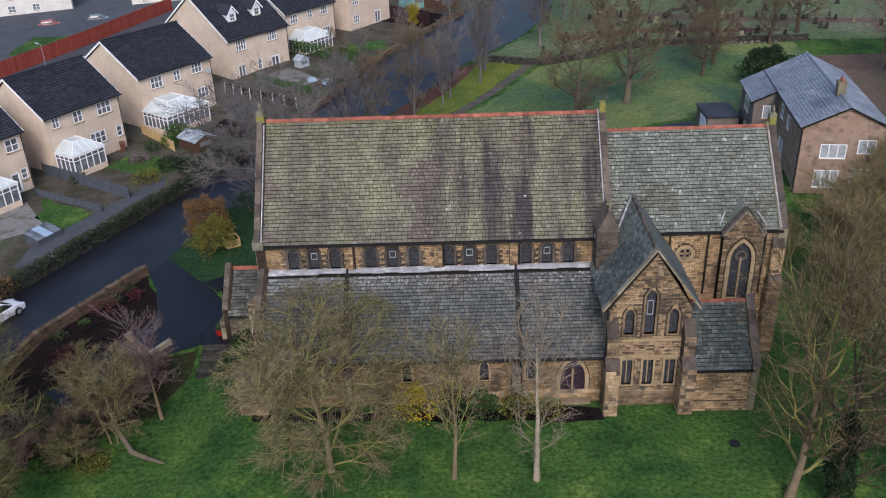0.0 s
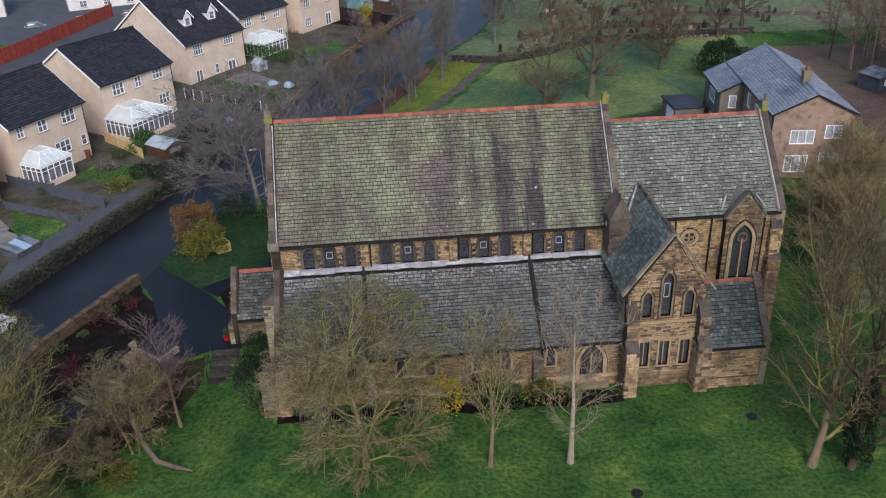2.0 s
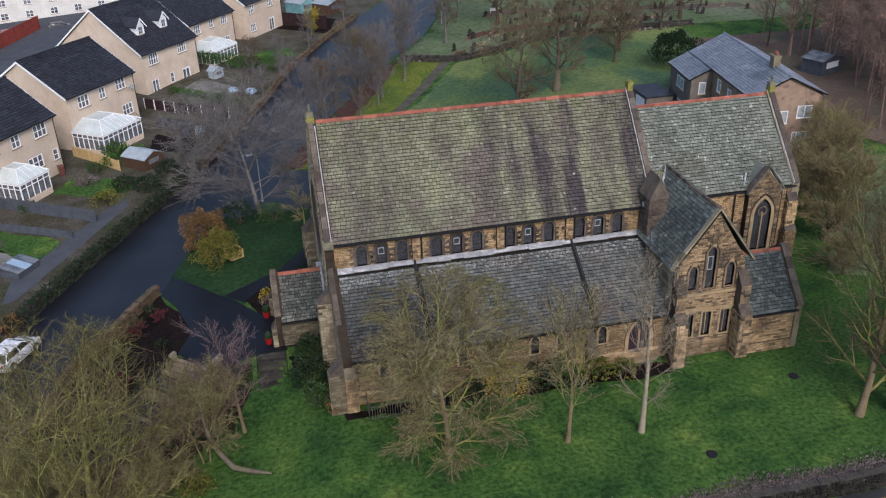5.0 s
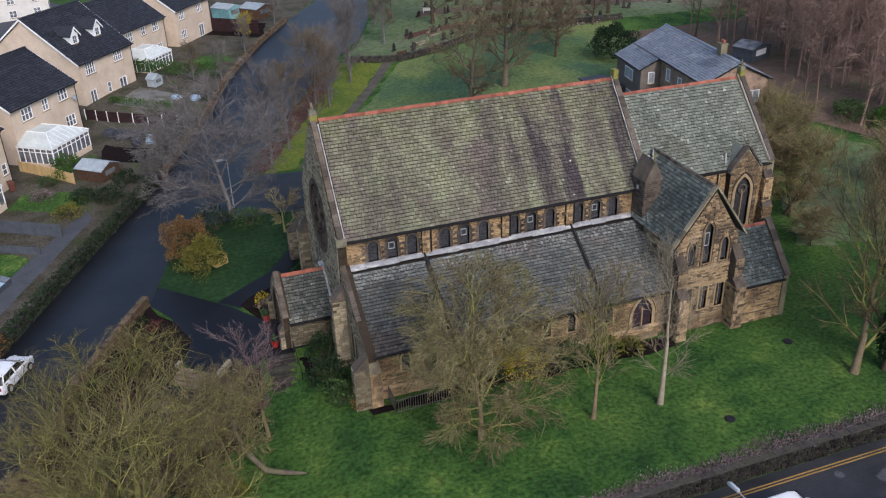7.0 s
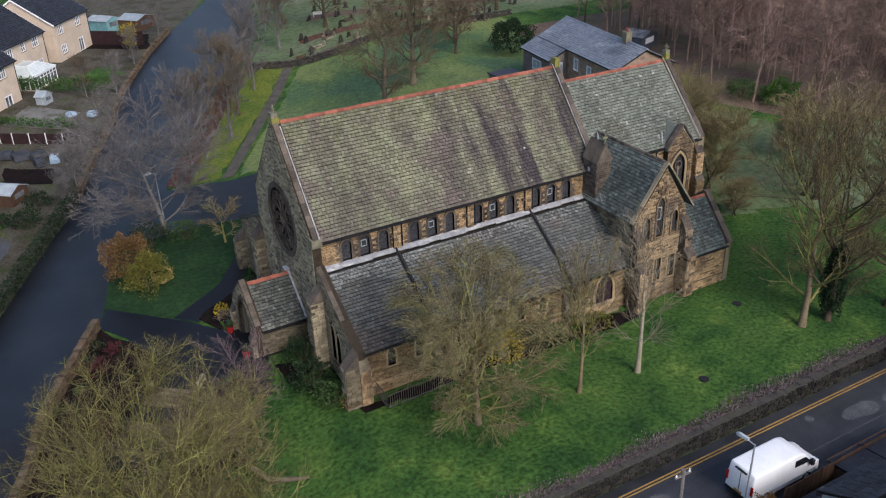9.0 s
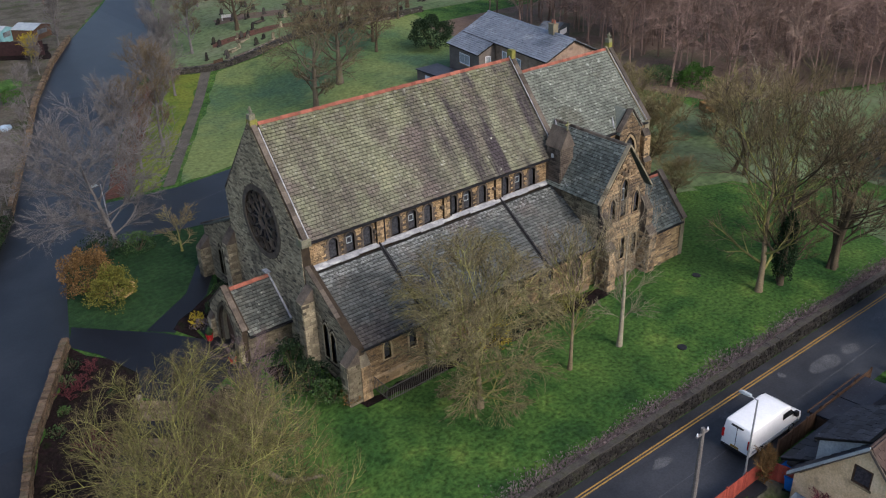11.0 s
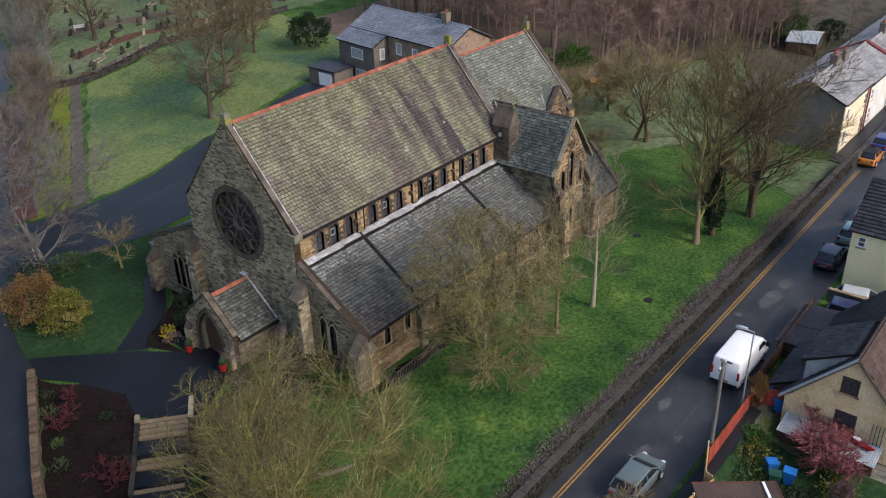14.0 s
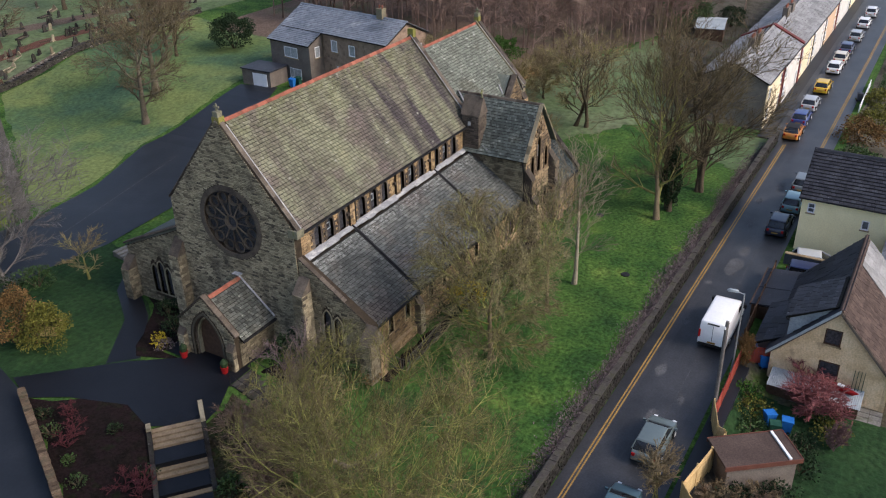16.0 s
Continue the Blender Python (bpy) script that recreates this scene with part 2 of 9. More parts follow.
GARDEN = material("winter_garden_ground", [(0.03, 0.045, 0.014), (0.055, 0.048, 0.032), (0.085, 0.075, 0.06), (0.05, 0.07, 0.02)], 0.3, 4, 0.95, 0.8, 0.45, relief=0.1)
GRAVEL_PATH = material("dark_garden_path", [(0.06, 0.055, 0.045), (0.1, 0.092, 0.075)], 0.6, 8, 0.95, 0.4, 0.3)
ASPHALT = material("worn_asphalt", [(0.0065, 0.0078, 0.0107), (0.0105, 0.0127, 0.0165), (0.017, 0.019, 0.024)], 0.25, 6, 0.5, 0.18, 0.2, spec=0.31,
                   streak=(0.009, 0.0105, 0.014), streak_scale=(0.25, 0.12, 0.3), streak_from=0.54)
ASPHALT_NEW = material("new_black_asphalt", [(0.0048, 0.0057, 0.0083), (0.0083, 0.0097, 0.0136)], 0.4, 8, 0.5, 0.2, 0.2, spec=0.24)
ROAD = material("damp_road_asphalt", [(0.016, 0.017, 0.019), (0.031, 0.032, 0.035), (0.048, 0.049, 0.053)], 0.3, 7, 0.46, 0.2, 0.25, spec=0.38,
                streak=(0.042, 0.042, 0.045), streak_scale=(0.04, 0.8, 1), streak_from=0.54)
PATCH = material("pale_road_repair", [(0.06, 0.062, 0.066), (0.1, 0.102, 0.106)], 1.5, 9, 0.8, 0.2, 0.3)
PAINT_YELLOW = material("worn_yellow_paint", [(0.27, 0.165, 0.045), (0.37, 0.23, 0.07)], 1.5, 18, 0.7, 0.1, 0.3)
PAVING = material("concrete_paving", [(0.12, 0.115, 0.105), (0.19, 0.182, 0.165)], 0.8, 9, 0.9, 0.3, 0.25, 0.15, 0.15, patch=(0.07, 0.075, 0.045), patch_scale=0.7, patch_from=0.54)
STEP_STONE = material("worn_step_stone", [(0.15, 0.112, 0.07), (0.225, 0.17, 0.112)], 1.2, 9, 0.9, 0.3, 0.25, 0.12, 0.12)
BUFF = material("buff_reconstituted_stone", [(0.48, 0.385, 0.295), (0.6, 0.495, 0.39)], 0.7, 10, 0.9, 0.25, 0.15, 0.1)
# the pale specks paint in the highlights along the tile rows
TILE_DARK = material("dark_concrete_roof_tile", [(0.02, 0.021, 0.027), (0.034, 0.036, 0.044)], 0.8, 9, 0.55, 0.3, 0.3, 0.4, spec=0.25, speck=(0.14, 0.145, 0.15), speck_scale=6.0, speck_from=0.68)
TILE_BROWN = material("brown_concrete_roof_tile", [(0.055, 0.038, 0.032), (0.085, 0.06, 0.05)], 0.8, 9, 0.8, 0.3, 0.3, 0.22)
TILE_BLUE = material("blue_grey_slate_roof", [(0.13, 0.15, 0.175), (0.2, 0.22, 0.245)], 0.5, 7, 0.5, 0.2, 0.25, 0.16, spec=0.4, streak=(0.085, 0.1, 0.125), streak_scale=(0.3, 0.3, 0.3), streak_from=0.54, patch=(0.3, 0.31, 0.32), patch_scale=0.35, patch_from=0.56)
TILE_GREY = material("pale_grey_slate_roof", [(0.2, 0.2, 0.2), (0.29, 0.287, 0.282)], 0.5, 7, 0.8, 0.2, 0.2, 0.18, streak=(0.15, 0.15, 0.15), streak_scale=(0.3, 0.3, 0.3), streak_from=0.56)
BRICK = material("brown_brick", [(0.2, 0.138, 0.1), (0.29, 0.21, 0.155)], 1.2, 14, 0.92, 0.3, 0.25, 0.3, 0.3, patch=(0.14, 0.1, 0.078), patch_scale=1.5, patch_from=0.52)
BRICK_DARK = material("grey_brown_render", [(0.12, 0.1, 0.085), (0.17, 0.145, 0.125)], 0.8, 10, 0.92, 0.3, 0.2, 0.2)
RENDER_CREAM = material("cream_render", [(0.83, 0.73, 0.42), (0.9, 0.81, 0.5)], 0.8, 9, 0.85, 0.15, 0.1)
RENDER_WHITE = material("pale_render", [(0.52, 0.5, 0.46), (0.64, 0.62, 0.58)], 0.6, 9, 0.85, 0.15, 0.15)
RENDER_IVORY = material("ivory_render", [(0.62, 0.52, 0.34), (0.74, 0.64, 0.45)], 0.6, 9, 0.85, 0.15, 0.15)
FENCE_MAROON = material("dark_maroon_fence_stain", [(0.022, 0.013, 0.014), (0.04, 0.022, 0.023)], 2, 20, 0.85, 0.3, 0.25, 0.2)
IRON_WORN = material("worn_grey_iron", [(0.06, 0.057, 0.052), (0.12, 0.112, 0.1)], 3.0, 20, 0.7, 0.2, 0.3)
RENDER_GREY = material("grey_brown_render", [(0.12, 0.108, 0.095), (0.19, 0.172, 0.15)], 0.5, 7, 0.9, 0.2, 0.2)
MAROON = material("maroon_paint", [(0.12, 0.026, 0.026), (0.17, 0.04, 0.038)], 2.0, 12, 0.6, 0.1, 0.2)
RENDER_PEACH = material("peach_render", [(0.52, 0.36, 0.24), (0.6, 0.44, 0.31)], 0.6, 9, 0.85, 0.15, 0.12)
COTTAGE_STONE = material("pale_cottage_stone", [(0.4, 0.29, 0.165), (0.54, 0.41, 0.25), (0.6, 0.48, 0.32)], 0.9, 9, 0.92, 0.3, 0.25, 0.2, streak=(0.24, 0.18, 0.12), streak_scale=(0.7, 0.7, 0.5), streak_from=0.54)
RUBBLE = material("dark_rubble_stone", [(0.02, 0.018, 0.017), (0.042, 0.038, 0.034), (0.038, 0.04, 0.024)], 1.5, 9, 0.95, 0.5, 0.3, 0.4, 0.4, speck=(0.1, 0.097, 0.09), speck_scale=2.5, speck_from=0.64)
CAP_GREY = material("weathered_grey_cap_stone", [(0.03, 0.027, 0.024), (0.062, 0.056, 0.05), (0.05, 0.05, 0.03)], 1.2, 9, 0.95, 0.4, 0.3, 0.4)
RUBBLE_WARM = material("brown_drystone", [(0.06, 0.042, 0.028), (0.115, 0.08, 0.052), (0.07, 0.065, 0.04)], 1.5, 9, 0.95, 0.5, 0.35, 0.4, 0.4)
RUBBER = material("tyre_rubber", [(0.012, 0.012, 0.012), (0.02, 0.02, 0.02)], 5, 30, 0.85, 0.1, 0.2)
RIM = material("wheel_alloy", [(0.35, 0.35, 0.36), (0.45, 0.45, 0.46)], 5, 30, 0.35, 0.0, 0.1, metal=0.8)
CAR_GLASS = material("car_glass", [(0.012, 0.014, 0.016), (0.02, 0.022, 0.026)], 3, 10, 0.05, 0.0, 0.1, spec=0.6)
LIGHT_RED = material("red_lamp_lens", [(0.3, 0.01, 0.01), (0.4, 0.02, 0.02)], 3, 10, 0.2, 0.0, 0.1)
LIGHT_CLEAR = material("clear_lamp_lens", [(0.55, 0.56, 0.58), (0.65, 0.66, 0.68)], 3, 10, 0.15, 0.0, 0.1)
BARK_MOSS = material("mossy_yellow_bark", [(0.09, 0.085, 0.034), (0.165, 0.16, 0.052), (0.2, 0.192, 0.062), (0.11, 0.09, 0.05)], 0.8, 12, 0.95, 0.4, 0.3, 0.38)
BARK_BROWN = material("brown_bark", [(0.055, 0.042, 0.028), (0.09, 0.07, 0.046)], 0.8, 12, 0.95, 0.4, 0.3, 0.3)
BARK_OLIVE = material("olive_brown_bark", [(0.115, 0.09, 0.05), (0.175, 0.14, 0.075), (0.2, 0.185, 0.07)], 0.5, 12, 0.95, 0.4, 0.3, 0.35)
BARK_GREY = material("grey_bark", [(0.095, 0.085, 0.08), (0.16, 0.148, 0.14)], 0.8, 12, 0.95, 0.4, 0.3, 0.25)
BARK_PURPLE = material("purple_brown_twigs", [(0.1, 0.058, 0.058), (0.16, 0.098, 0.096)], 0.6, 12, 0.95, 0.3, 0.3, 0.3)
BARK_RUSSET = material("russet_twigs", [(0.1, 0.068, 0.054), (0.175, 0.122, 0.098)], 0.1, 12, 0.95, 0.3, 0.3, 0.28)
BARK_HAZE = material("reddish_wood_twigs", [(0.145, 0.096, 0.08), (0.24, 0.162, 0.135), (0.165, 0.13, 0.095)], 0.08, 12, 0.95, 0.3, 0.3, 0.3)
RUSTY_TWIG = material("rusty_brown_twigs", [(0.11, 0.075, 0.058), (0.165, 0.115, 0.09)], 0.5, 12, 0.95, 0.3, 0.3, 0.4)
PINK_TWIG = material("pinkish_grey_twigs", [(0.105, 0.075, 0.074), (0.16, 0.118, 0.118)], 0.6, 12, 0.95, 0.3, 0.3, 0.3)
DEEP_RED_TWIG = material("deep_red_twigs", [(0.06, 0.018, 0.02), (0.1, 0.03, 0.034)], 0.6, 12, 0.95, 0.3, 0.3, 0.35)
RED_TWIG = material("pinkish_red_twigs", [(0.14, 0.05, 0.052), (0.22, 0.085, 0.085)], 0.6, 12, 0.95, 0.3, 0.3, 0.35)
BARK_TIP = material("brown_twig_tips", [(0.085, 0.064, 0.042), (0.125, 0.096, 0.058), (0.13, 0.095, 0.07)], 0.5, 12, 0.95, 0.3, 0.3, 0.4)
TWIG_DUN = material("dun_brown_twigs", [(0.078, 0.06, 0.036), (0.115, 0.094, 0.05), (0.105, 0.074, 0.055)], 0.45, 12, 0.95, 0.3, 0.3, 0.6)
TWIG_OLIVE = material("olive_brown_twigs", [(0.084, 0.068, 0.034), (0.106, 0.099, 0.038), (0.1, 0.074, 0.045), (0.126, 0.124, 0.043)], 0.5, 12, 0.95, 0.3, 0.3, 0.65)
TWIG_SAND = material("yellowish_tan_twigs", [(0.1, 0.082, 0.045), (0.15, 0.128, 0.068), (0.135, 0.13, 0.05)], 0.4, 12, 0.95, 0.3, 0.3, 0.65)
TWIG_TAN = material("grey_tan_twigs", [(0.115, 0.095, 0.06), (0.17, 0.142, 0.092), (0.14, 0.13, 0.065)], 0.4, 12, 0.95, 0.3, 0.3, 0.65)
BARK_OAK = material("dark_grey_oak_bark", [(0.07, 0.057, 0.043), (0.12, 0.1, 0.075), (0.1, 0.1, 0.05)], 1.0, 12, 0.95, 0.4, 0.35, 0.3)
BARK_BIRCH_TWIG = material("tan_birch_twigs", [(0.15, 0.125, 0.085), (0.24, 0.205, 0.15)], 0.8, 12, 0.95, 0.3, 0.3, 0.25)
BARK_PALE = material("pale_birch_bark", [(0.24, 0.2, 0.14), (0.34, 0.3, 0.225)], 1.5, 12, 0.85, 0.3, 0.25, 0.1, streak=(0.11, 0.09, 0.06), streak_scale=(2, 2, 5), streak_from=0.6)
BARK_TRUNK = material("buff_trunk_bark", [(0.13, 0.1, 0.06), (0.2, 0.155, 0.095)], 1.2, 12, 0.95, 0.4, 0.3, 0.15)
LEAF_GREEN = material("evergreen_leaves", [(0.022, 0.05, 0.012), (0.045, 0.085, 0.02)], 0.7, 9, 0.6, 0.0, 0.25, 0.4, spec=0.3)
LEAF_DARK = material("dark_yew_leaves", [(0.01, 0.022, 0.01), (0.022, 0.04, 0.016)], 0.7, 9, 0.7, 0.0, 0.25, 0.4)
LEAF_YELLOW = material("yellow_leaves", [(0.26, 0.2, 0.015), (0.36, 0.28, 0.03)], 0.7, 9, 0.7, 0.0, 0.25, 0.35)
LEAF_ORANGE = material("orange_brown_leaves", [(0.1, 0.058, 0.022), (0.17, 0.1, 0.04)], 0.7, 9, 0.8, 0.0, 0.25, 0.45)
LEAF_OLIVE = material("variegated_olive_leaves", [(0.08, 0.085, 0.015), (0.14, 0.13, 0.03)], 0.9, 9, 0.7, 0.0, 0.25, 0.45)
LEAF_HEDGE = material("bright_hedge_leaves", [(0.03, 0.075, 0.012), (0.05, 0.115, 0.02)], 0.7, 9, 0.7, 0.0, 0.25, 0.4)
LEAF_HEATHER = material("greyish_heather", [(0.115, 0.09, 0.09), (0.19, 0.152, 0.15)], 0.7, 9, 0.9, 0.0, 0.25, 0.5)
BLUE_PLASTIC = material("blue_plastic", [(0.012, 0.11, 0.36), (0.02, 0.15, 0.44)], 2, 10, 0.45, 0.05, 0.1)
GREEN_PLASTIC = material("dark_green_plastic", [(0.012, 0.05, 0.035), (0.02, 0.07, 0.05)], 2, 10, 0.5, 0.05, 0.1)
BROWN_PLASTIC = material("brown_plastic", [(0.1, 0.04, 0.03), (0.13, 0.055, 0.04)], 2, 10, 0.5, 0.05, 0.1)
RED_PLASTIC = material("red_plastic", [(0.22, 0.01, 0.012), (0.3, 0.015, 0.016)], 2, 10, 0.45, 0.05, 0.1)
BLUE_TARP = material("pale_blue_sheet", [(0.22, 0.31, 0.4), (0.32, 0.42, 0.5)], 1.5, 9, 0.6, 0.1, 0.2)
TURQUOISE = material("turquoise_paint", [(0.12, 0.27, 0.28), (0.2, 0.38, 0.4)], 1.5, 9, 0.7, 0.1, 0.2)
FELT = material("pale_shed_felt", [(0.24, 0.28, 0.3), (0.36, 0.4, 0.42)], 1.2, 9, 0.8, 0.1, 0.2)
GALVANISED = material("galvanised_steel", [(0.28, 0.29, 0.3), (0.38, 0.39, 0.4)], 2, 12, 0.45, 0.05, 0.1, metal=0.5)
FENCE_GREY = material("blue_grey_fence", [(0.05, 0.058, 0.072), (0.08, 0.09, 0.105)], 1.5, 14, 0.85, 0.2, 0.2, 0.12)


# ---- small builders ----
class Geo:
    def __init__(self):
        self.v, self.f = [], []

    def add(self, verts, faces, m=None):
        n = len(self.v)
        self.v += [tuple(m @ Vector(p)) for p in verts] if m else [tuple(p) for p in verts]
        self.f += [tuple(i + n for i in f) for f in faces]
        return self

    def box(self, x0, y0, z0, x1, y1, z1, m=None):
        return self.add([(x0, y0, z0), (x1, y0, z0), (x1, y1, z0), (x0, y1, z0), (x0, y0, z1), (x1, y0, z1), (x1, y1, z1), (x0, y1, z1)],
                        [(3, 2, 1, 0), (4, 5, 6, 7), (0, 1, 5, 4), (1, 2, 6, 5), (2, 3, 7, 6), (3, 0, 4, 7)], m)

    def prism(self, poly, shift, m=None):
        """A flat polygon pushed along shift."""
        k, s = len(poly), Vector(shift)
        verts = [Vector(p) for p in poly] + [Vector(p) + s for p in poly]
        return self.add(verts, [tuple(range(k)), tuple(reversed(range(k, 2 * k)))] + [(i, i + k, (i + 1) % k + k, (i + 1) % k) for i in range(k)], m)

    def tube(self, pts, radii, n=6, caps=True):
        pts = [Vector(p) for p in pts]
        base = len(self.v)
        side = None
        for i, p in enumerate(pts):
            d = (pts[min(i + 1, len(pts) - 1)] - pts[max(i - 1, 0)]).normalized()
            if side is None:
                side = d.cross(Vector((0.3, 0.9, 0.2)) if abs(d.y) < 0.8 else Vector((1, 0, 0.2))).normalized()
            side = (side - d * side.dot(d)).normalized()
            up = d.cross(side)
            for k in range(n):
                a = 2 * math.pi * k / n
                self.v.append(tuple(p + (side * math.cos(a) + up * math.sin(a)) * radii[i]))
        for i in range(len(pts) - 1):
            for k in range(n):
                a, b = base + i * n + k, base + i * n + (k + 1) % n
                self.f.append((a, b, b + n, a + n))
        if caps:
            self.f.append(tuple(base + k for k in reversed(range(n))))
            self.f.append(tuple(base + (len(pts) - 1) * n + k for k in range(n)))
        return self

    def mesh(self, name, mat, smooth=False):
        me = bpy.data.meshes.new(name)
        me.from_pydata(self.v, [], self.f)
        me.materials.append(mat)
        if smooth:
            me.polygons.foreach_set("use_smooth", [True] * len(me.polygons))
        me.update()
        return me

    def obj(self, name, mat, parent=None, label="", smooth=False, kind=""):
        ob = new(name, self.mesh(name, mat, smooth))
        if parent:
            ob.parent = parent
        return tagged(ob, label, kind=kind)


def thing(name, m, label, category, group="", kind=""):
    ob = new(name)
    ob.matrix_world = m
    ob.empty_display_size = 0.3
    return tagged(ob, label, category, group, kind)


def structure(name, geo, mat, label, category, smooth=False):
    return tagged(geo.obj(name, mat, None, label, smooth), category=category, kind="structure")


def step(a, b, x):
    t = max(0.0, min(1.0, (x - a) / (b - a)))
    return t * t * (3 - 2 * t)


def inside(p, poly):
    x, y, hit = p[0], p[1], False
    j = len(poly) - 1
    for i in range(len(poly)):
        (xi, yi), (xj, yj) = poly[i], poly[j]
        if (yi > y) != (yj > y) and x < (xj - xi) * (y - yi) / (yj - yi) + xi:
            hit = not hit
        j = i
    return hit


def arch(u, z, w, h, n=6, pointed=True):
    """Outline of an arched opening: middle u, sill z, width w, full height h."""
    rise = w * 0.866 if pointed else w * 0.5
    rise = min(rise, h * 0.8)
    pts = [(u - w / 2, z), (u + w / 2, z)]
    if pointed:
        r = (rise * rise + w * w / 4) / w
        a0 = math.asin(min(1.0, rise / r))
        right = [(u + w / 2 - r + r * math.cos(a0 * k / n), z + h - rise + r * math.sin(a0 * k / n)) for k in range(n + 1)]
        left = [(2 * u - x, y) for x, y in reversed(right[:-1])]
        return pts[:1] + pts[1:] + right[1:] + left if False else [pts[0], pts[1]] + right + left
    return [pts[0], pts[1]] + [(u + w / 2 * math.cos(math.pi * k / (2 * n)), z + h - rise + rise * math.sin(math.pi * k / (2 * n))) for k in range(2 * n + 1)]


def circle(u, z, r, n=28):
    return [(u + r * math.cos(2 * math.pi * k / n), z + r * math.sin(2 * math.pi * k / n)) for k in range(n)]


def rect(u, z, w, h):
    return [(u, z), (u + w, z), (u + w, z + h), (u, z + h)]


def slab(outline, holes, thick, m=None):
    """A wall of that outline (u, z) with openings right through it; its outer face lies in the plane y = 0, and y points inwards."""
    bm = bmesh.new()
    loops, edges = [], []
    for poly in [outline, *holes]:
        clean = [p for i, p in enumerate(poly) if math.dist(p, poly[i - 1]) > 1e-4]
        vs = [bm.verts.new((x, 0, z)) for x, z in clean]
        edges += [bm.edges.new((vs[i - 1], vs[i])) for i in range(len(vs))]
        loops.append(vs)
    bmesh.ops.triangle_fill(bm, use_beauty=True, edges=edges)
    bm.verts.index_update()
    g = Geo()
    n = len(bm.verts)
    verts = [tuple(v.co) for v in bm.verts]
    faces = []
    for f in bm.faces:
        ids = [v.index for v in f.verts]
        if f.normal.y > 0:
            ids.reverse()
        faces.append(tuple(ids))
        faces.append(tuple(i + n for i in reversed(ids)))
    for vs in loops:
        ids = [v.index for v in vs]
        faces += [(ids[i - 1], ids[i], ids[i] + n, ids[i - 1] + n) for i in range(len(ids))]
    g.add(verts + [(x, thick, z) for x, _, z in verts], faces, m)
    bm.free()
    return g


def facing(x, y, z, turn=0):
    """Frame of a wall: u to the right as one looks at it, y inwards. turn 0 faces south, -90 west, 90 east, 180 north."""
    return pose(x, y, z, 0, 0, turn)


def crossings(poly, z):
    """Where a level line meets an outline, from left to right."""
    out = []
    for i in range(len(poly)):
        (x0, z0), (x1, z1) = poly[i - 1], poly[i]
        if (z0 > z) != (z1 > z):
            out.append(x0 + (x1 - x0) * (z - z0) / (z1 - z0))
    return sorted(out)


def masonry(parent, m, outline, holes, mat, rng, course=(0.13, 0.19), length=(0.25, 0.6), single=0, proud=0.042, name="stone"):
    """Coursed blocks on a wall's face, cut to its outline and openings. The first few are objects of their own."""
    zs = [p[1] for p in outline]
    g, count = Geo(), 0
    z = min(zs)
    unit = Geo().box(-0.5, -1, -0.5, 0.5, 0, 0.5)
    unit_mesh = None
    while z < max(zs) - 0.05:
        hgt = min(rng.uniform(*course), max(zs) - z)
        c, d = z + 0.011, z + hgt - 0.011
        levels = (c, (c + d) / 2, d)
        ends = [crossings(outline, v) for v in levels]
        z += hgt
        if min(len(e) for e in ends) < 2:
            continue
        lo, hi = max(e[0] for e in ends) + 0.005, min(e[-1] for e in ends) - 0.005
        gaps = []
        for h in holes:
            cut = [x for v in levels for x in crossings(h, v)] + [p[0] for p in h if c < p[1] < d]
            if cut:
                gaps.append((min(cut), max(cut)))
        free, start = [], lo
        for a, b in sorted(gaps):
            if a > start:
                free.append((start, min(a, hi)))
            start = max(start, b)
        free.append((start, hi))
        for start, end in free:
            u = start
            while end - u > 0.06:
                w = rng.uniform(*length)
                if u == start:
                    w *= rng.uniform(0.4, 1.0)
                if end - u - w < length[0] * 0.5:
                    w = end - u
                a, b = u + 0.008, u + w - 0.008
                u += w
                t = proud * rng.uniform(0.4, 1.2)
                if count < single:
                    if unit_mesh is None:
                        unit_mesh = unit.mesh(name, mat)
                    ob = new(name, unit_mesh)
                    ob.parent = parent
                    ob.matrix_local = m @ Matrix.LocRotScale(((a + b) / 2, 0.002, (c + d) / 2), None, (b - a, t, d - c))
                    count += 1
                else:
                    g.add([(a, 0.002, c), (b, 0.002, c), (b, 0.002, d), (a, 0.002, d), (a + 0.012, -t, c + 0.012), (b - 0.012, -t, c + 0.012), (b - 0.012, -t, d - 0.012), (a + 0.012, -t, d - 0.012)],
                          [(4, 5, 6, 7), (0, 1, 5, 4), (1, 2, 6, 5), (2, 3, 7, 6), (3, 0, 4, 7)], m)
    if g.v:
        g.obj("stone_field", mat, parent, kind="stuff")


def ring(inner, outer, front, rear, m=None):
    """A surround between two outlines with as many points each."""
    k = len(inner)
    v = [(x, front, z) for x, z in inner] + [(x, front, z) for x, z in outer] + [(x, rear, z) for x, z in inner] + [(x, 0.01, z) for x, z in outer]
    f = []
    for i in range(k):
        j = (i + 1) % k
        f += [(i, j, k + j, k + i), (2 * k + i, 2 * k + j, j, i), (k + i, k + j, 3 * k + j, 3 * k + i)]
    return Geo().add(v, f, m)


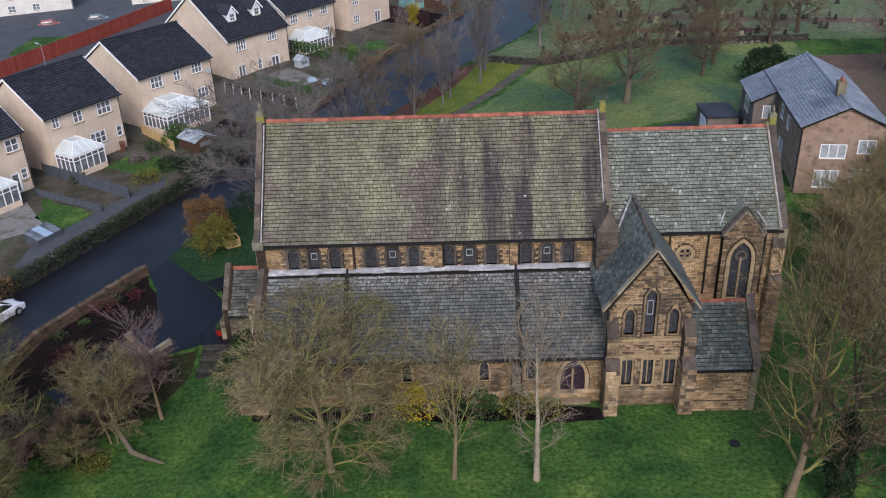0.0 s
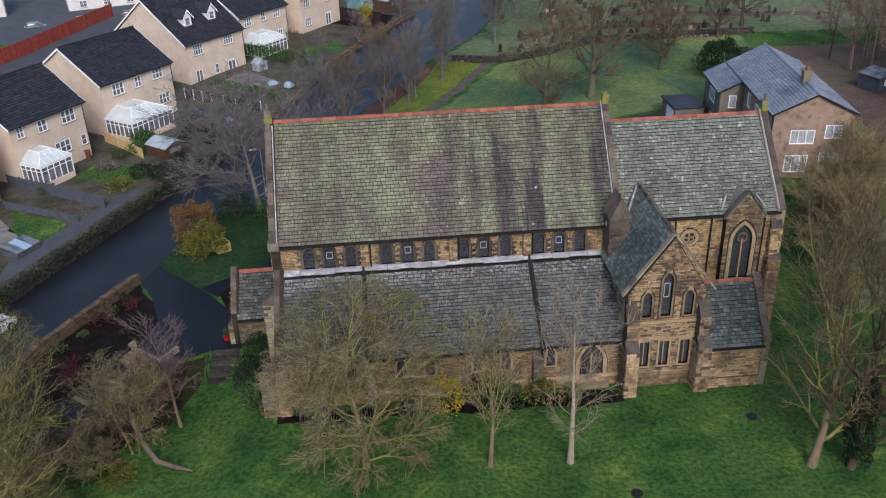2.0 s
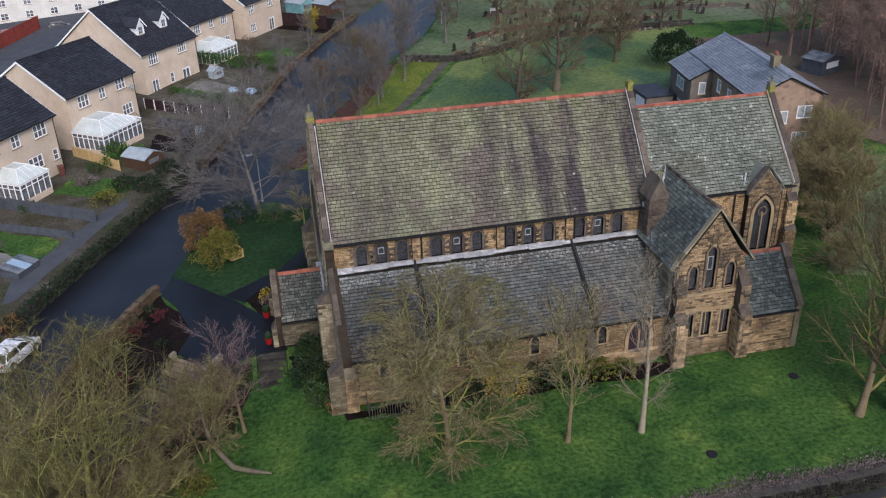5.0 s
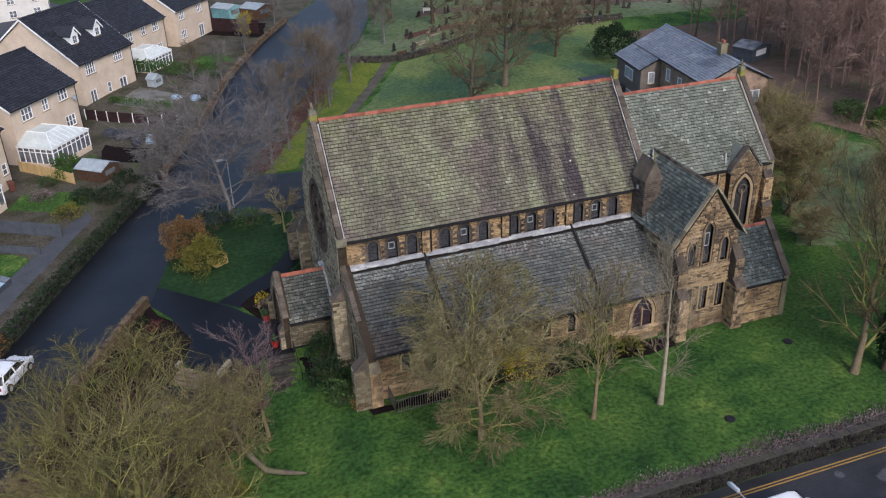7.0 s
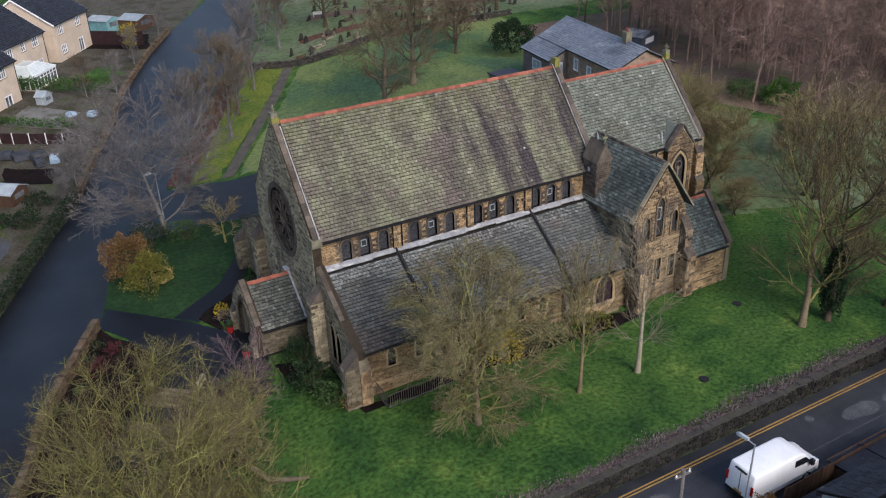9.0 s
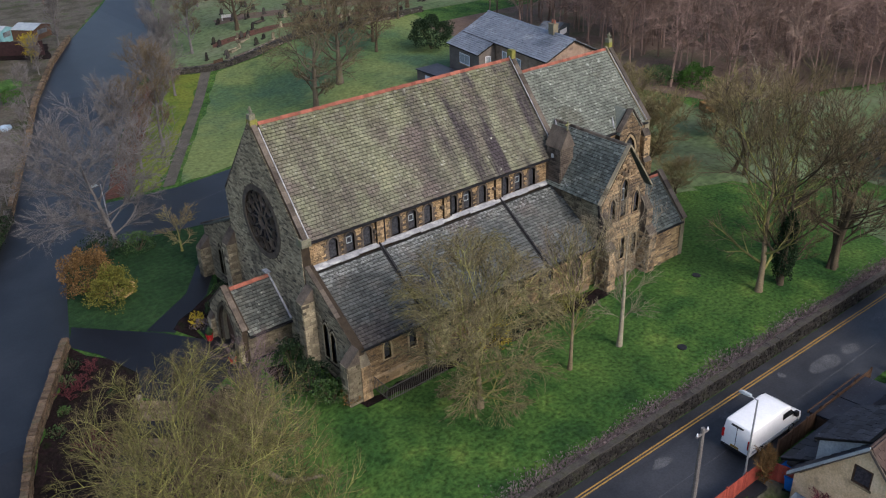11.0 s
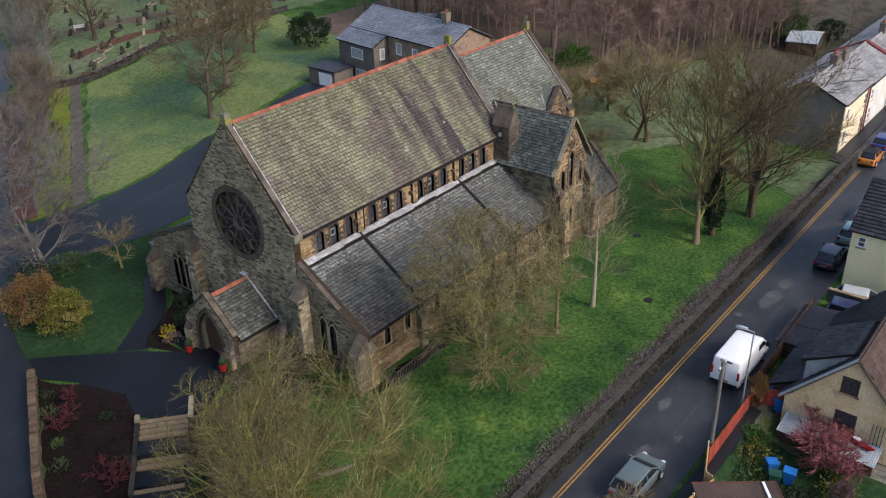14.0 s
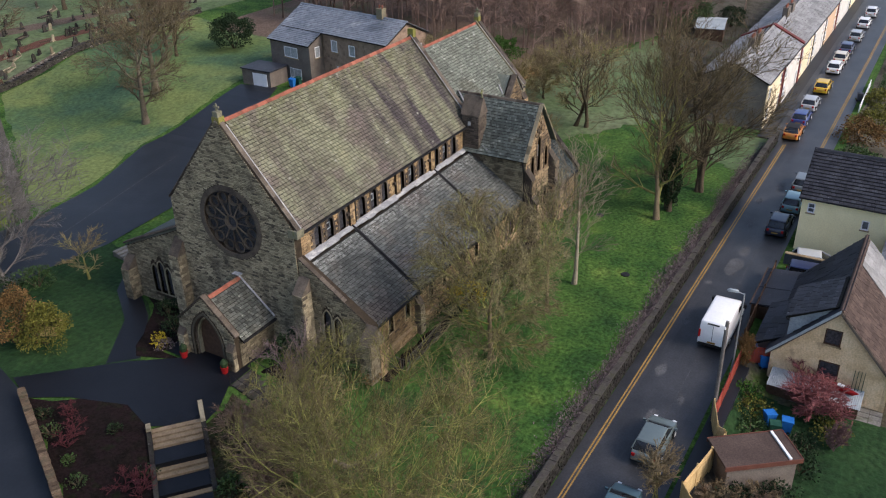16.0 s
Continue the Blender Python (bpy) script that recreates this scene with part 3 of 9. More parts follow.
def window(parent, m, u, z, w, h, pointed=True, surround=0.16, mat=STONE_PALE, lights=1, vent=False, deep=0.22, quoins=0):
    """An arched church window in its opening: stone surround, leaded pane, mullions and, in some, a small opening light."""
    hole = arch(u, z, w, h, pointed=pointed)
    big = arch(u, z - surround * 0.7, w + 2 * surround, h + surround * 1.7, pointed=pointed)
    ob = ring(hole, big, -0.045, deep, m).obj("window", mat, parent)
    Geo().add([(x, deep - 0.03, y) for x, y in hole], [tuple(range(len(hole)))], m).obj("pane", GLASS_LEADED, ob, "dark leaded glass pane")
    for i in range(1, lights):
        x = u - w / 2 + w * i / lights
        Geo().box(x - 0.05, 0.02, z, x + 0.05, deep - 0.02, z + h * (0.72 if lights == 2 else 0.7), m).obj("mullion", mat, ob)
    for k in range(1, 5):
        zz = z + h * 0.17 * k
        Geo().box(u - w / 2, deep - 0.05, zz - 0.008, u + w / 2, deep - 0.035, zz + 0.008, m).obj("saddle_bar", IRON, ob)
    if vent:
        g = Geo()
        a, b, c, d = u - w * 0.3, u + w * 0.3, z + h * 0.42, z + h * 0.74
        for q in ((a, c, b, c + 0.035), (a, d - 0.035, b, d), (a, c, a + 0.035, d), (b - 0.035, c, b, d)):
            g.box(q[0], deep - 0.1, q[1], q[2], deep - 0.04, q[3], m)
        g.obj("vent_frame", FELT, ob, "small pale-framed opening light")
    if quoins:
        g, r = Geo(), random.Random(int(u * 100))
        for s in (-1, 1):
            k, zz = 0, z - 0.1
            while zz < z + h * 0.72:
                t = r.uniform(0.17, 0.23)
                wide = (quoins if k % 2 else quoins * 0.35) * r.uniform(0.8, 1.15)
                a, b = sorted((u + s * (w / 2 + surround * 0.9), u + s * (w / 2 + surround + wide)))
                g.box(a, -0.058, zz + 0.012, b, 0.01, zz + t - 0.012, m)
                k, zz = k + 1, zz + t
        g.obj("window_jamb", STONE_DARK, ob, "sooty alternating jamb stones", kind="stuff")
    return hole


def slates(parent, corner, along, up, outline, mat, rng, pitch=(0.31, 0.25), single=0, near=None, name="slate", gap=0.033):
    """Lapped slates on a roof slope. corner: its lower left; along, up: unit vectors; outline in (along, up) metres."""
    a, b = Vector(along).normalized(), Vector(up).normalized()
    n = a.cross(b)
    frame_m = Matrix((( a.x, b.x, n.x, corner[0]), (a.y, b.y, n.y, corner[1]), (a.z, b.z, n.z, corner[2]), (0, 0, 0, 1)))
    w, e = pitch
    places = []
    us, vs = [p[0] for p in outline], [p[1] for p in outline]
    row, v = 0, min(vs)
    while v < max(vs) - 0.1:
        u = min(us) - (w / 2 if row % 2 else 0)
        while u < max(us):
            wid = w * rng.uniform(0.7, 1.3)
            lo, hi = max(u, min(us)), min(u + wid, max(us))
            if hi - lo > 0.1 and inside(((lo + hi) / 2, v + e * 0.5), outline):
                places.append((lo, hi, v, rng.uniform(0.0, 0.012), rng.uniform(-0.012, 0.012)))
            u += wid
        row += 1
        v += e
    if near:
        places.sort(key=lambda p: math.dist(((p[0] + p[1]) / 2, p[2]), near))
    wedge = [(0, 0, 0.0), (1, 0, 0.0), (1, 1, 0.0), (0, 1, 0.0), (0, 0, 1.0), (1, 0, 1.0), (1, 1, 0.25), (0, 1, 0.25)]
    wf = [(4, 5, 6, 7), (0, 1, 5, 4), (1, 2, 6, 5), (3, 0, 4, 7)]
    me = None
    g = Geo()
    for i, (lo, hi, v, lift, skew) in enumerate(places):
        m = frame_m @ Matrix.Translation((lo + 0.013, v + 1.5 * lift, 0.004)) @ Matrix.Rotation(skew, 4, "Z") @ Matrix.Diagonal((hi - lo - 0.026, e - gap, 0.05 + 2 * lift, 1))
        if i < single:
            if me is None:
                me = Geo().add(wedge, wf).mesh(name, mat)
            ob = new(name, me)
            ob.parent = parent
            ob.matrix_local = m
        else:
            g.add(wedge, wf, m)
    if g.v:
        g.obj("slate_field", mat, parent, kind="stuff")


def roof(parent, name, corner, along, up, outline, mat, rng, thick=0.16, **more):
    a, b = Vector(along).normalized(), Vector(up).normalized()
    n = a.cross(b)
    c = Vector(corner)
    core = Geo().prism([c + a * u + b * v for u, v in outline], -n * thick).obj(name, ROOF_CORE, parent)
    slates(core, corner, along, up, outline, mat, rng, **more)
    return core


def ridge_tiles(parent, p, q, rng, mat=TERRACOTTA, size=0.17, length=0.46):
    p, q = Vector(p), Vector(q)
    d = (q - p).normalized()
    s = d.cross(Vector((0, 0, 1))).normalized()
    k = max(1, round((q - p).length / length))
    step_l = (q - p).length / k
    prof = [(-size, -0.13), (-size * 0.55, 0.02), (0, 0.07), (size * 0.55, 0.02), (size, -0.13)]
    verts = [s * x + Vector((0, 0, z)) for x, z in prof]
    me = Geo().add([v for v in verts] + [v + d * (step_l + 0.02) for v in verts], [(i, i + 5, i + 6, i + 1) for i in range(4)] + [(0, 1, 2, 3, 4), (9, 8, 7, 6, 5)]).mesh("ridge_tile", mat)
    for i in range(k):
        ob = new("ridge_tile", me)
        ob.parent = parent
        ob.location = p + d * (i * step_l) + Vector((0, 0, rng.uniform(-0.012, 0.012)))


def coping(parent, pts, width, thick, side, mat=COPING, name="coping", length=0.9):
    """Stone copings up and down a gable, one stone after another. side: the way across the wall."""
    s = Vector(side).normalized() * width
    for p, q in zip(pts, pts[1:]):
        p, q = Vector(p), Vector(q)
        k = max(1, round((q - p).length / length))
        n = (q - p).normalized().cross(s).normalized()
        if n.z < 0:
            n = -n
        for i in range(k):
            a, b = p.lerp(q, (i + 0.012) / k), p.lerp(q, (i + 0.988) / k)
            Geo().prism([a - s / 2, b - s / 2, b - s / 2 + n * thick, a - s / 2 + n * thick], s).obj(name, mat, parent)


# ---- the lie of the land ----
WALL_Y = -18.95


def height(x, y):
    k = max(0.0, min(1.0, (-7.0 - x) / 3.5))
    top = max(0.2 + 3.7 * k, 0.2 + (0.9 + 1.2 * step(-7.4, -5.8, x)) * step(-2.6, -3.3, x))
    z = -1.0 * step(-0.5, -6.0, x) * step(top, top - 2.9 - 1.8 * k, y)
    z += 2.0 * step(24, 40, x) * step(12, 27, y)
    z += 0.9 * step(58, 72, y)
    z += -1.0 * step(44, 58, x) * step(2, -10, y)
    z += 0.12 * noise.noise((x * 0.11, y * 0.11, 0.3)) * step(-3.0, -9.0, y) * step(-4, 2, x)
    if y < WALL_Y + 0.06:
        z = -1.05 - 0.95 * step(-25.8, -28.5, y)
    far = math.hypot(x - 15, y - 20)
    z += 9.0 * step(150, 420, far) * step(40, 160, y)
    return z


def lines(a, b, fine, lo, hi, extra=()):
    out = [a + i * fine for i in range(int((b - a) / fine) + 1)] + list(extra)
    s, x = fine, b
    while x < hi:
        s *= 1.35
        x += s
        out.append(x)
    s, x = fine, a
    while x > lo:
        s *= 1.35
        x -= s
        out.append(x)
    return sorted(set(round(v, 3) for v in out))


GX = lines(-48, 78, 2.0, -900, 1500, range(-23, 2, 2))
GY = lines(-44, 92, 2.0, -700, 1800, (WALL_Y, WALL_Y + 0.12, *range(-13, 8, 2)))
g = Geo()
for y in GY:
    for x in GX:
        g.v.append((x, y, height(x, y)))
for j in range(len(GY) - 1):
    for i in range(len(GX) - 1):
        a = j * len(GX) + i
        g.f.append((a, a + 1, a + 1 + len(GX), a + len(GX)))
structure("ground", g, GRASS, "rough green winter lawn with darker damp patches", "ground", True)


def drape(outline, lift):
    """A thin sheet of that outline laid over the land."""
    bm = bmesh.new()
    bm.faces.new([bm.verts.new((x, y, 0)) for x, y in outline])
    xs, ys = [p[0] for p in outline], [p[1] for p in outline]
    for grid, lo, hi, axis in ((GX, min(xs), max(xs), 0), (GY, min(ys), max(ys), 1)):
        for v in grid:
            if lo < v < hi:
                at, no = [0, 0, 0], [0, 0, 0]
                at[axis], no[axis] = v, 1
                bmesh.ops.bisect_plane(bm, geom=bm.verts[:] + bm.edges[:] + bm.faces[:], plane_co=at, plane_no=no)
    bmesh.ops.triangulate(bm, faces=bm.faces[:])
    bm.verts.index_update()
    g = Geo()
    g.v = [(v.co.x, v.co.y, height(v.co.x, v.co.y) + lift) for v in bm.verts]
    g.f = [tuple(v.index for v in (f.verts if f.normal.z > 0 else reversed(f.verts))) for f in bm.faces]
    bm.free()
    return g


def wobble(outline, amount):
    """The outline with more corners, pushed about a little as grass and soil edges are."""
    out = []
    for i, q in enumerate(outline):
        p = outline[i - 1]
        n = min(24, max(1, int(math.dist(p, q) / 1.3)))
        for k in range(1, n + 1):
            x, y = p[0] + (q[0] - p[0]) * k / n, p[1] + (q[1] - p[1]) * k / n
            out.append((x + amount * noise.noise((x * 0.7, y * 0.7, 5.1)), y + amount * noise.noise((x * 0.7, y * 0.7, 9.7))))
    return out


def sheet(name, outline, mat, label, category, lift=0.03):
    if category in ("lawn", "meadow", "bed", "garden", "ground"):
        outline = wobble(outline, 0.5 if category != "meadow" else 1.6)
    return structure(name, drape(outline, lift), mat, label, category)


# ---- lanes, yard and road ----
road = sheet("road", [(-90, -25.4), (230, -24.3), (230, -18.2), (57.5, -18.2), (57.0, -19.25), (-90, -19.25)], ROAD, "dark damp asphalt street with pale repairs", "road")
LANE_L = [(-60, -62), (-37, -26), (-31.5, -13), (-24.0, 8.2), (-20.8, 15.7), (-17.6, 22.8), (-14.5, 29.7), (-10.4, 38.1), (-5.7, 51.5), (1.0, 69.6), (8.6, 88), (15, 101), (24, 117), (44, 150), (90, 215)]
LANE_R = [(-48, -62), (-29, -26), (-25, -13), (-18.6, 2.0), (-14.8, 8.6), (-12.6, 13.4), (-11.6, 17.0), (-9.2, 25.5), (-2.2, 36.0), (4.4, 51.0), (13.2, 68.2), (18, 75.5), (23, 83.5), (27.8, 95), (32, 110), (40, 131), (100, 212)]
sheet("road_lane", LANE_R + LANE_L[::-1], ASPHALT, "blue-grey worn asphalt lane beside the churchyard", "road", 0.045)
sheet("pavement_yard", [(-12.8, 13.0), (-11.4, 10.6), (-10.1, 6.6), (-11.0, 3.9), (-9.0, 1.2), (-7.6, 1.2), (-5.6, 2.25), (-3.3, 2.3), (-3.3, 2.7), (-0.2, 2.7), (-0.2, 9.0), (-4.6, 9.0), (-4.6, 7.2), (-6.9, 10.4), (-11.8, 15.6)], ASPHALT_NEW, "fresh black asphalt forecourt before the church porch", "pavement", 0.06)
sheet("path_side", [(-7.7, 11.4), (-6.1, 9.8), (-2.0, 13.4), (0.6, 17.4), (4.6, 20.9), (3.5, 21.3), (-0.6, 18.4), (-3.2, 14.6)], ASPHALT_NEW, "narrow black asphalt path along the lawn", "path", 0.05)
# the shade on the lawn west of the church is painted by this sheet
sheet("lawn_porch", [(-12.6, 16.4), (-11.6, 15.0), (-6.4, 9.8), (-5.4, 10.2), (-1.4, 13.8), (0.4, 17.6), (4.4, 21.0), (4.6, 25.3), (-1.0, 26.3), (-8.9, 25.9), (-12.6, 19.5)], GRASS_SHADE, "dark lawn beside the porch, shade in its colour", "lawn", 0.04)
sheet("path_lane", [(-9.0, 25.8), (-0.9, 26.2), (4.4, 25.2), (12.0, 25.7), (24, 29.6), (40, 36), (39, 41), (22, 40.2), (12.4, 36.2), (5.0, 35.2), (-2.0, 36.2)], ASPHALT, "asphalt drive behind the church", "road", 0.075)
sheet("lawn_north", [(5.4, 36.0), (12.4, 36.8), (22, 40.8), (39, 42), (44, 42), (58, 46), (60, 69.5), (40, 69.0), (31, 68.2), (24.8, 68.4)], GRASS_FROST, "pale damp lawn behind the church", "lawn", 0.045)
sheet("lawn_strip", [(-0.6, 36.6), (3.4, 36.2), (19.5, 63.5), (23.2, 69), (17.4, 71.4), (13.6, 68.3), (4.8, 51)], MOSS, "bright mossy grass strip beside the lane", "lawn", 0.05)
sheet("path_garden", [(3.7, 36.2), (4.9, 36.0), (24.4, 69.2), (23.2, 69.8)], GRAVEL_PATH, "straight grey garden path across the lawn", "path", 0.065)
sheet("bed_litter", [(-1.8, 37.2), (0.4, 36.7), (7.6, 51.2), (15.0, 66.2), (17.2, 71.6), (13.5, 68.3), (4.7, 51.1)], LITTER, "strip of russet fallen leaves under the lane trees", "bed", 0.07)
sheet("meadow", [(24, 69.9), (31, 69.6), (58, 70.6), (230, 66), (380, 300), (-30, 300), (44, 136), (32.6, 110), (28.4, 95), (23.4, 83), (18.4, 75)], GRASS_FAR, "pale winter meadow with old graves", "meadow", 0.06)
sheet("woodland_floor", [(56, 26), (66, 14), (92, 4), (120, 6), (210, -6), (300, 60), (230, 61), (58, 64), (57, 40)], WOOD_FLOOR, "brown leaf-strewn woodland floor", "ground", 0.09)
sheet("meadow_east", [(40, 2), (58, -6), (60, -14), (86, -11), (92, 3), (66, 13), (58, 20), (44, 10)], GRASS_FAR, "pale rough grass beyond the church", "meadow", 0.05)
sheet("yards_terrace", [(62, -9.2), (150, -9.2), (150, 4), (120, 8), (92, 6), (78, 0), (66, -3)], GARDEN, "dark back yards behind the terrace", "garden", 0.1)
sheet("verge_east", [(45, -18.4), (56.8, -18.4), (57.0, -12.0), (52, -8), (47, -12)], GRASS_FAR, "pale rough verge beside the street wall", "meadow", 0.055)
sheet("bed_yard", [(-18.3, 1.9), (-15.2, 8.1), (-12.8, 12.9), (-12.2, 11.4), (-11.1, 9.8), (-9.8, 6.6), (-10.5, 4.2), (-11.2, 3.6), (-14.9, -0.6), (-17.6, -3.5), (-20.4, -3.0)], SOIL, "bare dark planting bed with sparse shrubs", "bed", 0.05)
sheet("bed_porch", [(-6.2, 10.3), (-4.7, 7.4), (-4.6, 9.0), (-0.2, 9.1), (-0.2, 15.6), (-1.6, 13.4)], SOIL, "dark bed with low plants beside the porch", "bed", 0.055)
sheet("bed_church", [(-3.2, -0.6), (-0.2, -0.6), (-0.2, -6.6), (8, -6.7), (22, -7.3), (22, -5.8), (0.2, -5.9), (0.2, 0.2), (-3.2, 1.5)], SOIL, "dark soil bed at the church wall", "bed", 0.05)
sheet("bed_thicket", [(-23.5, -10.5), (-12, -8.0), (-9.6, -6.2), (-8.2, -4.6), (-7.3, -4.6), (-6.7, -1.8), (-6.0, 0.2), (-5.7, 1.9), (-7.6, 1.0), (-8.8, 1.2), (-10.8, 3.6), (-15, -0.5), (-20.5, -3.2)], THICKET_SOIL, "bramble-covered ground below the steps", "bed", 0.04)
sheet("gardens", [(-24, 8.2), (-20.6, 15.6), (-17.6, 22.8), (-14.5, 29.6), (-10.3, 38), (-5.7, 51.6), (0.9, 69.7), (8.5, 88), (14.9, 101), (24, 118), (43, 150), (10, 150), (-12, 108), (-20, 76), (-34, 48), (-42, 26), (-34, 8)], GARDEN, "brown winter back gardens", "garden", 0.03)
sheet("estate_road", [(-30, 66), (-17, 86), (-6, 104), (-30, 150), (-140, 150), (-90, 60), (-44, 36)], TARMAC_PALE, "estate road behind the houses", "road", 0.03)
sheet("gardens_south", [(-60, -25.5), (13, -25.6), (24, -26.0), (230, -24.6), (230, -90), (-60, -90)], GARDEN, "dark gardens across the street", "garden", 0.03)

sheet("lawn_garden", [(-28.5, 29.3), (-22.3, 25.7), (-21.7, 23.6), (-24.3, 21.5), (-27.2, 24.9)], GRASS, "small green lawn in a back garden", "lawn", 0.06)
sheet("lawn_garden_upper", [(-3.6, 83), (2, 84.9), (3.2, 79.6), (-1.9, 78.7)], GRASS, "green lawn behind the far houses", "lawn", 0.06)
sheet("lawn_garden_middle", [(-23.6, 40.4), (-19.6, 40.0), (-16.6, 36.2), (-20.2, 34.4), (-24.8, 37.2)], GRASS, "patch of green lawn below the house", "lawn", 0.06)
sheet("lawn_estate", [(-56, 82), (-48, 85), (-46, 94), (-57, 94)], GRASS, "fenced green lawn behind the red fence", "lawn", 0.06)
# both cottage plots take painted corner shading from the dark grass colour
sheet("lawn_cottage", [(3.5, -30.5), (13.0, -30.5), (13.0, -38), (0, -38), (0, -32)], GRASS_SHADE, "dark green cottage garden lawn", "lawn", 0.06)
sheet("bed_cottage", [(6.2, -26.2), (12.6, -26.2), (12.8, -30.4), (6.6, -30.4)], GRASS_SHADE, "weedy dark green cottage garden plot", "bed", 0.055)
sheet("patio_garden", [(-14.2, 66.2), (-8.4, 62.0), (-5.2, 66.0), (-10.6, 71.5)], PAVING, "grey paved patio behind the tall house", "patio", 0.06)
sheet("patio_lower", [(-34.6, 22.2), (-29.5, 19.4), (-25.4, 22.6), (-29.8, 28.5)], PAVING, "grey paved patio in a back garden", "patio", 0.06)

sheet("path_gardens", [(-25.0, 14.6), (-24.0, 15.2), (-16.9, 31.7), (-17.5, 34.2), (-25.1, 18.6)], TARMAC_PALE, "grey tarmac strip behind the garden wall", "path", 0.07)
sheet("bed_kitchen", [(-5.0, 102), (9.3, 91.5), (11.5, 101.5), (-3.2, 112)], SOIL, "bare dark kitchen garden bed", "bed", 0.05)
sheet("bed_lower", [(-16.0, 47.4), (-11.8, 44.5), (-10.6, 49.0), (-15.6, 52.3)], SOIL, "bare brown garden bed behind the lane wall", "bed", 0.05)
sheet("bed_graves", [(18.2, 71.6), (24.8, 69.7), (31, 69.5), (40, 70.3), (52, 70.6), (62, 70.7), (62, 72.6), (46, 72.6), (31, 71.6), (25, 72.2), (19, 74.4)], WOOD_FLOOR, "brown strip of old graves behind the wall", "bed", 0.08)

sheet("bed_graves_far", [(34, 87.5), (40, 85.2), (50, 83.4), (62, 80.6), (76, 78.0), (76, 81.0), (62, 84.0), (50, 87.0), (41, 89.2), (35, 90.6)], WOOD_FLOOR, "brown strip of leaf litter between rows of graves", "bed", 0.085)
sheet("bed_graves_middle", [(29, 78.2), (36, 76.6), (48, 75.6), (60, 75.0), (60, 77.0), (48, 77.8), (36, 79.4), (30, 80.4)], LITTER, "russet strip of fallen leaves among graves", "bed", 0.085)

structure("drive_line", Geo().add([(3.3, 30.3, 0.085), (3.36, 30.2, 0.085), (21.5, 34.55, 0.085), (21.44, 34.65, 0.085)], [(0, 1, 2, 3)]), PATCH, "thin pale worn line along the drive", "road marking")
# double lines and repairs on the street
for name, y0, x0, x1 in (("yellow_line", -19.95, -60, 56.5), ("yellow_line", -20.16, -60, 56.7), ("yellow_line", -23.6, 54, 130), ("yellow_line", -23.8, 54, 130)):
    g = Geo()
    x = x0
    while x < x1:
        g.box(x, y0 - 0.045, -1.018, min(x + 3.97, x1), y0 + 0.045, -1.012)
        x += 4.0
    tagged(g.obj(name, PAINT_YELLOW, None, "worn double yellow line on the street"), category="road marking", kind="structure")
rng = random.Random(3)
for x, y, rx, ry in ((27.5, -21.9, 1.9, 0.7), (30.5, -22.1, 1.0, 0.5), (11.0, -21.2, 1.0, 0.38), (17.6, -20.9, 0.6, 0.3), (19.5, -24.3, 0.8, 0.3), (36, -21.3, 1.3, 0.4), (6.2, -22.2, 0.8, 0.4), (45, -22, 1.4, 0.5), (41, -20.9, 0.9, 0.3), (8.4, -23.3, 0.5, 0.25), (24.0, -20.8, 0.4, 0.3)):
    n = 18
    pts = [(x + rx * rng.uniform(0.6, 1.1) * math.cos(2 * math.pi * k / n), y + ry * rng.uniform(0.6, 1.1) * math.sin(2 * math.pi * k / n), -1.014) for k in range(n)]
    structure("road_patch", Geo().add(pts, [tuple(range(n))]), PATCH, "pale worn repair patch in the asphalt", "road patch")
structure("centre_joint", Geo().box(1.0, -22.97, -1.019, 48.0, -22.92, -1.013), PATCH, "thin pale seam along the street", "road marking")
structure("pavement_terrace", Geo().box(57.5, -18.25, -1.2, 220, -16.9, -0.93), ASPHALT, "dark asphalt footway before the terrace", "pavement")
structure("pavement_kerb", Geo().box(-60, -26.35, -1.2, 14, -25.35, -0.95), ASPHALT, "narrow dark footway along the street", "kerb")


# ---- the church ----
rng = random.Random(7)
church = thing("church", pose(0, 0, 0), "Victorian sandstone church with steep slate roofs and rose window", "church")

# south aisle
AISLE_L, AISLE_TOP, AY = 22.2, 3.6, -5.05
aisle_x = [2.65, 4.7, 7.85, 9.7, 12.75, 14.6, 17.5]
holes = [arch(u, 1.75, 0.55, 1.4) for u in aisle_x] + [arch(20.2, 0.3, 1.55, 2.85)]
m = facing(0, AY, 0)
outline = rect(0, -0.1, AISLE_L, AISLE_TOP + 0.1)
wall = slab(outline, holes, 0.6, m).obj("aisle_wall", MORTAR, church)
for u in aisle_x:
    window(church, m, u, 1.75, 0.55, 1.4, surround=0.14, mat=STONE_PALE)
window(church, m, 20.2, 0.3, 1.55, 2.85, surround=0.26, lights=2)
for x in (19.45, 20.22):
    Geo().box(x, 0.12, 0.3, x + 0.73, 0.18, 2.4, m).obj("door", DOOR_PURPLE, church, "dark wooden door leaf")
Geo().box(19.1, -0.5, -0.1, 21.3, 0.1, 0.3, m).obj("door_step", STEP_STONE, church)
masonry(wall, m, outline, [arch(u, 1.6, 0.8, 1.8) for u in aisle_x] + [arch(20.2, 0.1, 2.15, 3.35)], STONE, rng, course=(0.11, 0.15), length=(0.22, 0.55), single=150)
